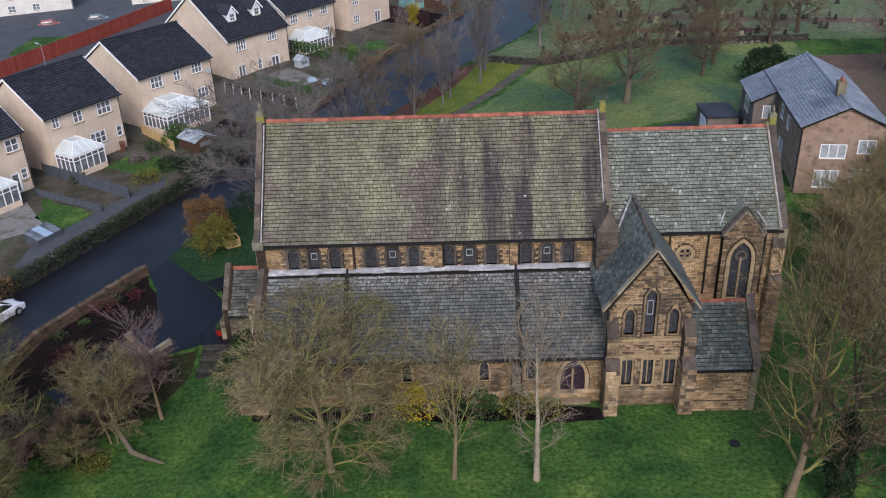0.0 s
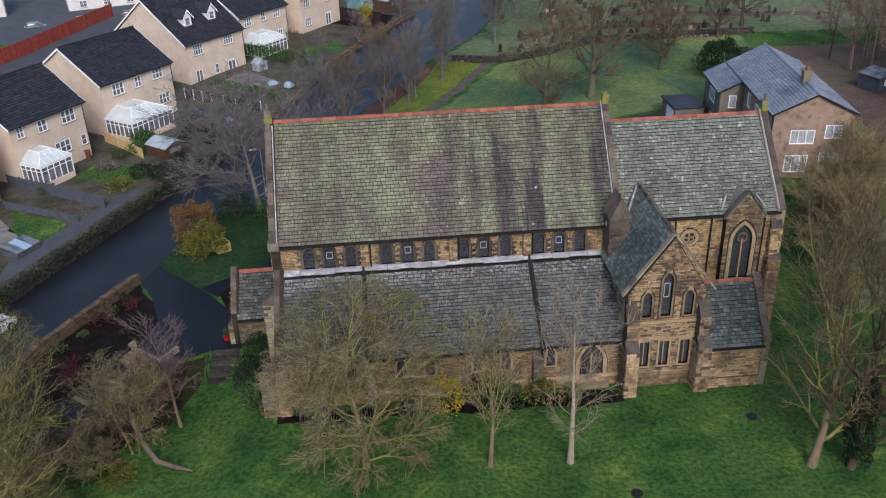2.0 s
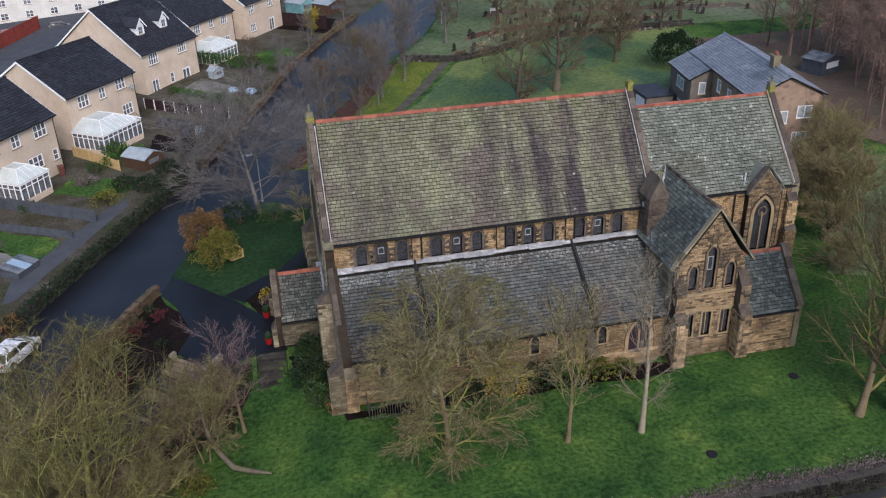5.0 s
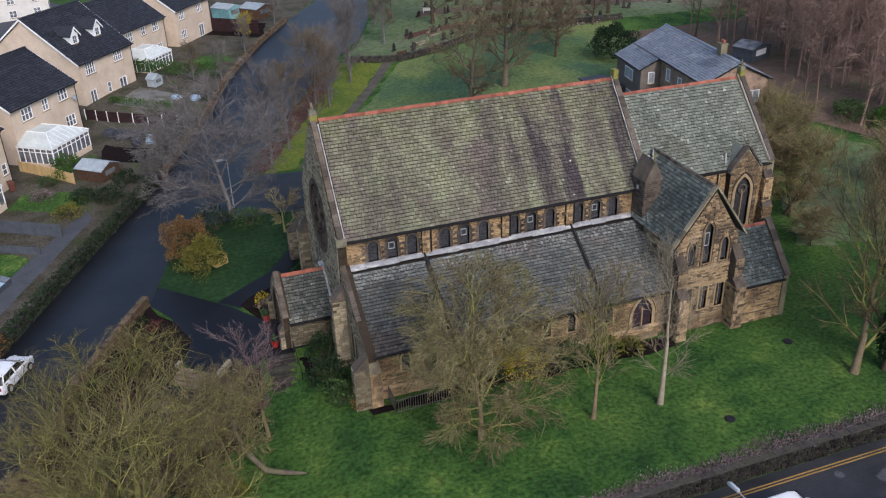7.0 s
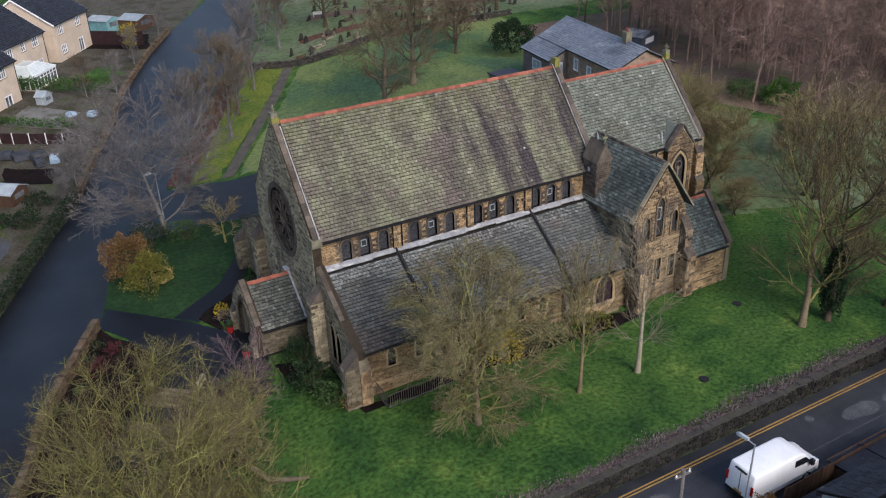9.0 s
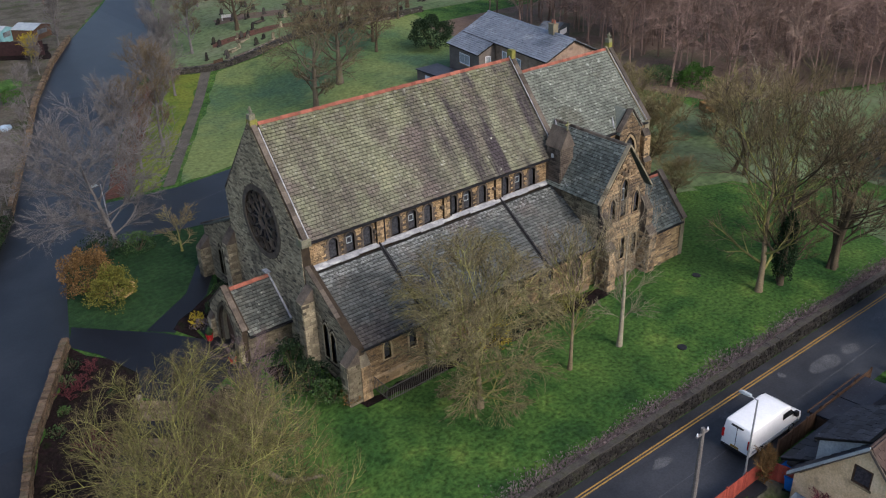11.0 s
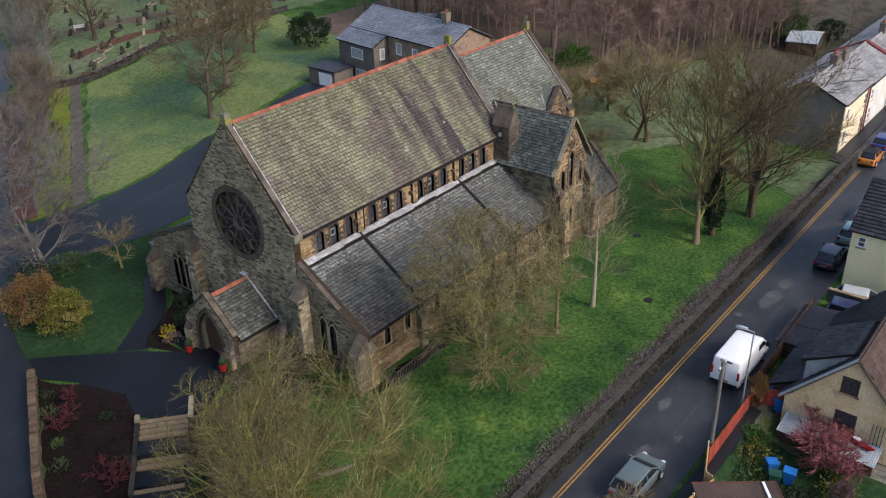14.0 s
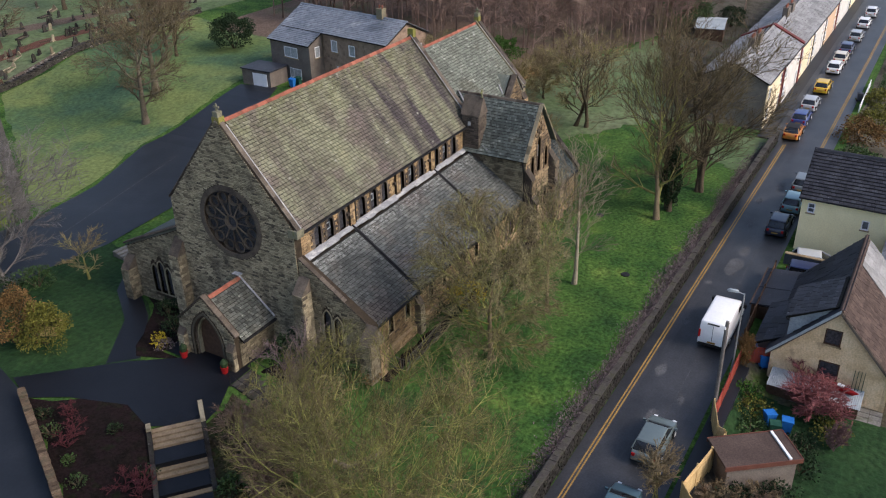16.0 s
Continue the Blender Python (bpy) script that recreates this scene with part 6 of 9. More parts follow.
def conservatory(parent_m, u, w, d, label):
    """A white glazed garden room on a low wall, with a hipped pale roof."""
    ob = thing("conservatory", parent_m @ Matrix.Translation((u, 0, 0)), label, "conservatory")
    zb, ze, zr = 0.55, 2.25, 3.1
    for a, b in (((0, -d), (w, -d)), ((0, -d), (0, 0)), ((w, -d), (w, 0))):
        v = Vector((b[0] - a[0], b[1] - a[1], 0))
        n = max(2, round(v.length / 0.75))
        t = math.atan2(v.y, v.x)
        m = Matrix.Translation((a[0], a[1], 0)) @ Matrix.Rotation(t, 4, "Z")
        Geo().box(0, -0.1, -0.2, v.length, 0.1, zb, m).obj("base_wall", BUFF, ob)
        s = v.length / n
        for i in range(n + 1):
            Geo().box(i * s - 0.05, -0.06, zb, i * s + 0.05, 0.06, ze, m).obj("post", WHITE, ob)
        for i in range(n):
            Geo().box(i * s + 0.05, -0.01, zb, (i + 1) * s - 0.05, 0.01, ze - 0.05, m).obj("pane", GLASS, ob)
        Geo().box(0, -0.05, ze - 0.5, v.length, 0.05, ze - 0.43, m).obj("transom", WHITE, ob)
        Geo().box(-0.08, -0.12, ze - 0.06, v.length + 0.08, 0.12, ze + 0.1, m).obj("eaves_beam", WHITE, ob)
    h = min(w, d) * 0.42
    A, B, C, D = (-0.12, -d - 0.12, ze + 0.08), (w + 0.12, -d - 0.12, ze + 0.08), (w + 0.12, 0, ze + 0.08), (-0.12, 0, ze + 0.08)
    P, Q = (w * 0.5 - max(0, w / 2 - h), -d + h, zr + 0.2), (w * 0.5 + max(0, w / 2 - h), -d + h, zr + 0.2)
    P2, Q2 = (P[0], -0.0, zr + 0.2), (Q[0], -0.0, zr + 0.2)
    for face in ([A, B, Q, P], [B, C, Q2, Q], [D, A, P, P2], [P, Q, Q2, P2]):
        Geo().prism(face, (0, 0, 0.05)).obj("roof_panel", CLOUDY_PANEL, ob)
    for a, b in ((A, P), (B, Q), (P, Q), (P, P2), (Q, Q2)):
        Geo().tube([Vector(a) + Vector((0, 0, 0.07)), Vector(b) + Vector((0, 0, 0.07))], [0.05, 0.05], 4).obj("roof_bar", WHITE, ob)
    k = int(w / 0.7)
    for i in range(1, k):
        x = w * i / k
        f = min(1.0, min(x, w - x) / h)
        Geo().tube([(x, -d - 0.1, ze + 0.15), (x, -d + h * f, ze + 0.15 + (zr + 0.12 - ze) * f)], [0.025, 0.025], 4).obj("roof_bar", WHITE, ob)
    return ob


rngh = random.Random(21)
EST = "modern buff stone house with dark tiled roof"
A_m = (-24.0, 49.3, 0.1)
gable_house("house", EST + " and white conservatory", (-35.8, 24.3, 0.1), 57, 9.6, 10.5, 6.1, 9.6, BUFF, TILE_DARK,
            front=[(1.2, 4.5, 1.4, 1.3, 3, 2), (4.6, 4.6, 1.0, 1.2, 2, 2), (7.7, 4.3, 1.4, 1.3, 2, 2), (1.0, 1.2, 1.6, 1.3, 3, 2), (7.4, 0.0, 0.95, 2.1, 1, 1, "door"), (8.55, 1.2, 0.7, 1.1, 1, 2)], rng=rngh)
gable_house("house", EST + ", stepped down the row", (-29.5, 35.6, 0.1), 58.5, 9.5, 10.2, 6.2, 9.7, BUFF, TILE_DARK,
            front=[(0.8, 4.75, 0.85, 1.2, 2, 2), (3.4, 4.55, 1.15, 1.3, 2, 2), (6.5, 4.5, 1.8, 1.4, 3, 2), (4.9, 1.5, 2.0, 1.35, 3, 2), (8.4, 1.45, 0.75, 1.2, 1, 2)], rng=rngh)
gable_house("house", EST + " and satellite dish", (*A_m[:2], 0.1), 54.7, 10.9, 11.6, 6.2, 9.8, BUFF, TILE_DARK,
            front=[(1.6, 4.4, 1.7, 1.4, 3, 2), (5.0, 4.5, 1.0, 1.3, 2, 2), (7.8, 4.7, 1.6, 1.35, 3, 2), (8.2, 1.4, 1.7, 1.35, 3, 2)], rng=rngh)
big = gable_house("house", "taller buff stone house with two white dormers", (-17.4, 66.8, 0.1), 52, 10.7, 14.5, 6.0, 11.2, BUFF, TILE_DARK,
                  front=[(1.25, 4.2, 1.75, 1.5, 4, 2), (6.9, 4.4, 1.75, 1.5, 4, 2), (1.2, 0.5, 1.2, 1.7, 2, 1), (4.7, 0.9, 0.75, 1.4, 1, 2), (7.2, 0.0, 1.5, 2.2, 2, 1, "door")], rng=rngh)
for u in (3.0, 7.4):
    y0, z0 = 2.2, 7.55
    f = Geo().prism([(u - 0.7, y0, z0), (u + 0.7, y0, z0), (u + 0.7, y0, z0 + 1.3), (u, y0, z0 + 2.1), (u - 0.7, y0, z0 + 1.3)], (0, 3.0, 0)).obj("dormer", WHITE, big, "white gabled dormer")
    box_window(f, facing(0, y0 - 0.03, 0), u - 0.4, z0 + 0.25, 0.8, 1.0, 2, 2, deep=0.02)
    for s in (-1, 1):
        Geo().prism([(u, y0 - 0.25, z0 + 2.25), (u + s * 0.95, y0 - 0.25, z0 + 1.15), (u + s * 0.95, y0 + 3.2, z0 + 1.15), (u, y0 + 3.6, z0 + 2.25)], (0, 0, 0.12)).obj("dormer_roof", TILE_DARK, f)
        Geo().prism([(u, y0 - 0.3, z0 + 2.1), (u + s * 0.98, y0 - 0.3, z0 + 0.98), (u + s * 0.98, y0 - 0.3, z0 + 1.2), (u, y0 - 0.3, z0 + 2.38)], (0, 0.05, 0)).obj("bargeboard", WHITE, f)
gable_house("house", EST + " behind a hedge", (-11.8, 80.0, 0.5), 53, 10.4, 11, 6.0, 9.6, BUFF, TILE_DARK,
            front=[(1.0, 4.3, 1.5, 1.3, 3, 2), (4.6, 4.5, 1.0, 1.2, 2, 2), (7.4, 4.4, 1.5, 1.3, 3, 2), (7.6, 1.2, 1.5, 1.3, 3, 2)], rng=rngh, chimney=(9.6, 5.5, 0.8, 10.6))
gable_house("house", EST + " far up the lane", (-3.6, 91.5, 0.9), 55, 10.4, 11, 5.6, 9.2, BUFF, TILE_DARK, front=[(1.0, 3.9, 1.5, 1.3, 3, 2), (6.4, 3.9, 1.5, 1.3, 3, 2), (1.0, 1.0, 1.5, 1.3, 3, 2), (6.4, 0.0, 1.5, 2.1, 2, 1, "door")], rng=rngh)
gable_house("house", "pale rendered house behind the red fence", (-66, 62, 0.3), 74, 13, 12, 6.0, 10.0, RENDER_WHITE, TILE_DARK, front=[(1.5, 4.2, 1.4, 1.3, 2, 2), (8, 4.2, 1.4, 1.3, 2, 2), (8, 1.2, 1.6, 1.4, 2, 2)],
            right=[(2, 4.2, 1.3, 1.3, 2, 2), (7.5, 4.2, 1.3, 1.3, 2, 2), (7.5, 1.2, 1.3, 1.3, 2, 2)], rng=rngh, chimney=(12.3, 6, 0.9, 11.2))
gable_house("house", "long pale rendered houses beyond the estate road", (-48, 118, 0.5), 20, 26, 10, 5.2, 8.2, RENDER_WHITE, TILE_GREY, front=[(2 + 4.2 * i, 3.2, 1.3, 1.2, 2, 2) for i in range(6)] + [(2 + 4.2 * i, 0.9, 1.3, 1.2, 2, 2) for i in range(6)], rng=rngh)
gable_house("house", "long pale rendered houses with grey roofs", (-86, 104, 0.5), 24, 30, 10, 5.2, 8.2, RENDER_WHITE, TILE_GREY, front=[(2 + 4.2 * i, 3.2, 1.3, 1.2, 2, 2) for i in range(6)] + [(2 + 4.2 * i, 0.9, 1.3, 1.2, 2, 2) for i in range(6)], rng=rngh)
conservatory(facing(-24.0, 49.3, 0.1, 54.7), -0.2, 6.2, 4.4, "large white hipped conservatory with frosted panes")
conservatory(facing(-29.5, 35.6, 0.1, 58.5), 0.3, 3.9, 2.9, "small white hipped conservatory on a buff wall")
conservatory(facing(-11.8, 80.0, 0.5, 53), 0.2, 5.6, 3.6, "white conservatory behind a clipped hedge")
conservatory(facing(-35.8, 24.3, 0.1, 57), 2.2, 4.0, 3.0, "white conservatory beside the patio")
d = facing(-24.0, 49.3, 0.1, 54.7)
dish = thing("satellite_dish", d @ Matrix.Translation((9.9, -0.3, 4.6)), "small grey satellite dish on the house wall", "satellite dish")
Geo().tube([(0, -0.18, 0.05), (0, -0.1, 0.02), (0, 0, 0)], [0.32, 0.26, 0.08], 14).obj("dish", FELT, dish)
Geo().tube([(0, 0, 0), (0, 0.3, -0.1)], [0.03, 0.03], 5).obj("arm", IRON, dish)

# brick house on the rise north-east of the church
vic = gable_house("house", "brown brick house with blue-grey slate roof", (46.05, 39.4, 1.9), -98, 17.2, 7.2, 6.05, 7.8, BRICK, TILE_BLUE, front=[(8.3, 3.9, 1.0, 1.4, 1, 1), (11.2, 3.8, 1.0, 1.3, 1, 1), (9.0, 0.6, 1.9, 1.6, 2, 1)],
                  right=[(1.7, 3.1, 2.2, 1.35, 3, 1), (4.8, 3.6, 1.5, 1.3, 2, 1), (4.6, 0.6, 1.5, 1.6, 3, 1), (1.5, 0.3, 2.1, 1.7, 3, 1)], rng=rngh, tile=(0.4, 0.3), trim=None, chimney=(13.4, 3.6, 0.9, 8.9), glass=GLASS_SKY, stack=STONE_GREY)
k = 1.75 / 3.6
w = Geo().prism([(0.0, -2.35, -0.4), (0.0, -0.02, -0.4), (0.0, -0.02, 6.0), (0.0, -2.35, 4.85)], (6.9, 0, 0)).obj("wing_wall", BRICK_DARK, vic)
box_window(w, facing(0, -2.38, 0), 2.5, 3.0, 2.3, 1.25, 2, 1, deep=0.02, glass=GLASS_SKY)
box_window(w, facing(0, -2.38, 0), 3.2, 0.5, 2.0, 1.2, 3, 1, deep=0.02, glass=GLASS_SKY)
box_window(w, facing(6.93, -2.35, 0, 90), 0.9, 3.2, 0.75, 1.3, 1, 1, deep=0.02, glass=GLASS_SKY)
roof(vic, "wing_roof", (-0.25, -2.65, 6.05 - 2.65 * k + 0.1), (1, 0, 0), (0, 1, k), rect(0, 0, 7.3, 2.7), TILE_BLUE, rngh, thick=0.14, pitch=(0.4, 0.3), gap=0.016)
gar = thing("garage", pose(39.5, 36.6, 1.6), "low grey stone garage with flat roof and white door", "garage")
Geo().box(0, 0, -0.4, 3.2, 4.4, 2.3).obj("wall", BRICK_DARK, gar)
Geo().box(-0.15, -0.15, 2.3, 3.35, 4.55, 2.45).obj("roof", TILE_DARK, gar)
Geo().box(-0.06, 0.5, 0.0, 0.0, 2.7, 2.0).obj("door", WHITE, gar)
stone_cottage = gable_house("cottage", "stone cottage gable with brown tiled roof", (14.66, -34.7, -2.0), 0, 11.0, 7.3, 2.6, 6.6, COTTAGE_STONE, TILE_BROWN, left=[(3.0, 4.0, 1.0, 1.15, 1, 1), (3.0, 1.4, 1.25, 1.3, 1, 1)], rear=[(2, 1, 1, 1.2, 1, 1), (7, 1, 1, 1.2, 1, 1)], rng=rngh, frames=WOOD_DARK, glass=GLASS_LEADED, trim=STONE_DARK, category="cottage", rear_roof=TILE_DARK)
roof(stone_cottage, "pale_roof", (7.0, 0.15, 2.95), (1, 0, 0), (0, 3.65, 4.0), rect(0, 0, 4.2, 4.7), TILE_GREY, rngh, thick=0.06, pitch=(1.2, 0.8), gap=0.02)
dormer = Geo().prism([(0.6, 3.85, 5.9), (0.6, 6.6, 3.2), (0.6, 6.6, 5.0), (0.6, 3.85, 6.5)], (4.0, 0, 0)).obj("dormer", FELT, stone_cottage, "grey-clad dormer under a dark tiled roof")
roof(stone_cottage, "dormer_roof", (4.8, 6.85, 5.0), (-1, 0, 0), (0, -1, 0.55), rect(0, 0, 4.4, 3.4), TILE_DARK, rngh, thick=0.12, pitch=(0.5, 0.4), gap=0.03)
Geo().prism([(-0.34, 3.65, 6.62), (-0.34, 3.65, 6.84), (-0.34, 7.6, 2.5), (-0.34, 7.6, 2.28)], (0.1, 0, 0)).obj("verge", FELT, stone_cottage)
Geo().box(0.3, 6.62, 4.86, 4.7, 6.78, 4.98).obj("fascia", IRON, dormer)
yard_wall = thing("yard_wall", pose(29.9, -28.4, -1.6), "grey rendered yard wall with pale coping", "wall")
Geo().box(0, 0, -0.3, 0.22, 3.1, 1.5).obj("wall", TARMAC_PALE, yard_wall)
for k in range(5):
    Geo().box(-0.05, 0.01 + k * 0.62, 1.5, 0.27, 0.61 + k * 0.62, 1.58).obj("coping_stone", STONE_PALE, yard_wall)
lean = thing("lean_to", pose(12.95, -33.4, -2.05), "low lean-to with weathered grey corrugated roof", "lean-to")
Geo().box(0.12, 0.1, -0.2, 1.66, 5.7, 0.86).obj("wall", WOOD_DARK, lean)
waves = [(0.06 * k, 0.92 + 0.03 * (k % 2)) for k in range(96)]
edge = [(0.0, y, z) for y, z in waves] + [(0.0, y, z - 0.012) for y, z in waves[::-1]]
sheet_roof = Geo().add(edge + [(1.68, y, z + 0.36) for _, y, z in edge], [(k, (k + 1) % 192, 192 + (k + 1) % 192, 192 + k) for k in range(192)])
sheet_roof.obj("corrugated_roof", FELT, lean)

annex = gable_house("annex", "low dark-tiled outbuilding against the cottage", (15.6, -30.0, -1.6), 0, 5.2, 3.6, 1.9, 2.9, BRICK_DARK, TILE_DARK, rng=rngh, trim=None, category="outbuilding")
for x, y, w, d in ((20.6, -28.6, 2.4, 3.8), (23.3, -29.0, 3.0, 4.2)):
    sh = thing("yard_shed", pose(x, y, -1.5), "dark timber yard shed with sloping roof", "shed")
    Geo().box(0, 0, -0.3, w, d, 1.5).obj("body", WOOD_DARK, sh)
    Geo().prism([(-0.1, -0.1, 2.0), (w + 0.1, -0.1, 2.0), (w + 0.1, d + 0.1, 1.55), (-0.1, d + 0.1, 1.55)], (0, 0, 0.1)).obj("roof", TILE_DARK, sh)
    Geo().box(-0.12, d + 0.05, 1.5, w + 0.12, d + 0.13, 1.68).obj("fascia", WOOD_DARK, sh)
gable_house("cottage", "cream rendered cottage with dark slate roof", (33.0, -25.5, -1.05), -90, 14.0, 8.0, 4.9, 7.4, RENDER_CREAM, TILE_DARK, front=[(0.5, 3.5, 0.55, 0.85, 1, 2), (4.7, 2.9, 0.55, 0.8, 1, 1)], left=[(2, 3, 1, 1.2, 1, 2), (5, 3, 1, 1.2, 1, 2)], rng=rngh, trim=None, category="cottage")
gable_house("cottage", "cottage with pale patched roof beyond the yard", (26.5, -40.5, -2.0), 0, 8, 8, 4.0, 6.6, COTTAGE_STONE, TILE_GREY, rng=rngh, trim=None, category="cottage")
x = 60.0
for i, (w, mat, label, eave) in enumerate(((9.0, RENDER_IVORY, "ivory rendered terraced house", 5.35), (10.4, RENDER_WHITE, "white rendered terraced house", 5.1), (9.0, RENDER_IVORY, "ivory rendered terraced house", 4.75), (9.5, RENDER_WHITE, "white rendered terraced house", 4.7),
                                           (11.0, RENDER_PEACH, "peach rendered terraced house", 4.6), (14, RENDER_WHITE, "white rendered terraced house", 4.6), (16, RENDER_IVORY, "ivory rendered terraced house", 4.5), (18, RENDER_WHITE, "white rendered terraced house", 4.5))):
    h = gable_house("terraced_house", label + " with grey slate roof", (x, -16.9, -1.1), 0, w, 7.6, eave, eave + 1.85, mat, TILE_GREY,
                    front=[(0.8, eave - 2.0, 1.0, 1.3, 1, 2), (w - 2.0, eave - 2.0, 1.0, 1.3, 1, 2), (0.8, 0.8, 1.1, 1.4, 1, 2), (w - 2.0, 0.0, 0.95, 2.1, 1, 1, "door")], rng=rngh, trim=None, chimney=(1.6 if i % 2 else w - 1.6, 3.8, 1.7, eave + 3.0), over=0.15, tile=(0.6, 0.4), stack=BRICK_DARK)
    if i == 0:
        Geo().prism([(-0.03, 0.1, 0), (-0.03, 7.5, 0), (-0.03, 7.5, 5.25), (-0.03, 3.8, 7.0), (-0.03, 0.1, 5.25)], (0.05, 0, 0)).obj("gable_render", RENDER_GREY, h, "grey-brown rendered gable end")
        for u in (w - 1.15, w - 0.4):
            Geo().box(u, -0.06, 0.0, u + 0.36, -0.004, 5.0).obj("pilaster", MAROON, h, "dark red painted strip")
    tagged(h, group="terraced houses along the street")
    if i in (1, 4):
        for s in (-1, 1):
            Geo().prism([(w - 0.35, 3.8 + s * 4.0, eave - 0.02), (w - 0.35, 3.8, eave + 1.98), (w - 0.35, 3.8, eave + 2.2), (w - 0.35, 3.8 + s * 4.0, eave + 0.22)], (0.8, 0, 0)).obj("verge", MAROON, h)
        Geo().box(w - 0.4, -0.12, 0.0, w + 0.3, -0.004, eave).obj("pilaster", MAROON, h, "dark red painted strip")
    x += w
for x, y, w, d, t in ((118, 14, 16, 9, 10), (132, 34, 18, 9, -12), (150, 8, 22, 10, 5)):
    gable_house("far_house", "pale rendered house beyond the wood", (x, y, -0.5), t, w, d, 5.2, 8.0, RENDER_WHITE, TILE_GREY, front=[(1.5, 3.2, 1.4, 1.3, 2, 2), (w - 4, 3.2, 1.4, 1.3, 2, 2), (1.5, 0.8, 1.4, 1.3, 2, 2)], left=[(3, 3.2, 1.2, 1.2, 2, 2)], rng=rngh, tile=(1.2, 0.8))


# ---- vehicles ----
def paint(name, c, rough=0.3):
    return material(name, [tuple(v * 0.9 for v in c), c], 0.8, 6, rough, 0.0, 0.05, spec=0.5, coat=0.5)


def rounded(poly, half, bevel, mat, name, parent, taper=1.0, label="", nose=0.0, segs=2):
    """A side profile (x, z) drawn across the width, its edges rounded."""
    bm = bmesh.new()
    rows = []
    zs = [p[1] for p in poly]
    lo, hi = min(zs), max(zs)
    for s in (-1, 1):
        rows.append([bm.verts.new((x, s * half * (1 - (1 - taper) * (z - lo) / (hi - lo)), z)) for x, z in poly])
    n = len(poly)
    bm.faces.new(rows[0])
    bm.faces.new(rows[1][::-1])
    for i in range(n):
        bm.faces.new((rows[0][i], rows[1][i], rows[1][(i + 1) % n], rows[0][(i + 1) % n]))
    bmesh.ops.recalc_face_normals(bm, faces=bm.faces[:])
    bmesh.ops.bevel(bm, geom=bm.edges[:], offset=bevel, segments=segs, affect="EDGES", profile=0.6)
    far = max(abs(p[0]) for p in poly)
    for v in bm.verts:
        k = max(0.0, (abs(v.co.x) / far - 0.62) / 0.38)
        v.co.y *= 1 - nose * k * k
    me = bpy.data.meshes.new(name)
    bm.to_mesh(me)
    bm.free()
    me.materials.append(mat)
    me.polygons.foreach_set("use_smooth", [True] * len(me.polygons))
    ob = new(name, me)
    ob.parent = parent
    return tagged(ob, label)


def wheels(parent, xs, half, r):
    for x in xs:
        for s in (-1, 1):
            y = s * (half - 0.1)
            w = Geo().tube([(x, y - 0.11, r), (x, y - 0.09, r), (x, y + 0.09, r), (x, y + 0.11, r)], [r * 0.86, r, r, r * 0.86], 16).obj("wheel", RUBBER, parent)
            Geo().tube([(x, y + s * 0.1, r), (x, y + s * 0.125, r)], [r * 0.62, r * 0.58], 12).obj("rim", RIM, w)
            for k in range(5):
                a = 2 * math.pi * k / 5
                Geo().tube([(x, y + s * 0.13, r), (x + r * 0.55 * math.cos(a), y + s * 0.13, r + r * 0.55 * math.sin(a))], [0.03, 0.02], 4).obj("spoke", RIM, w)


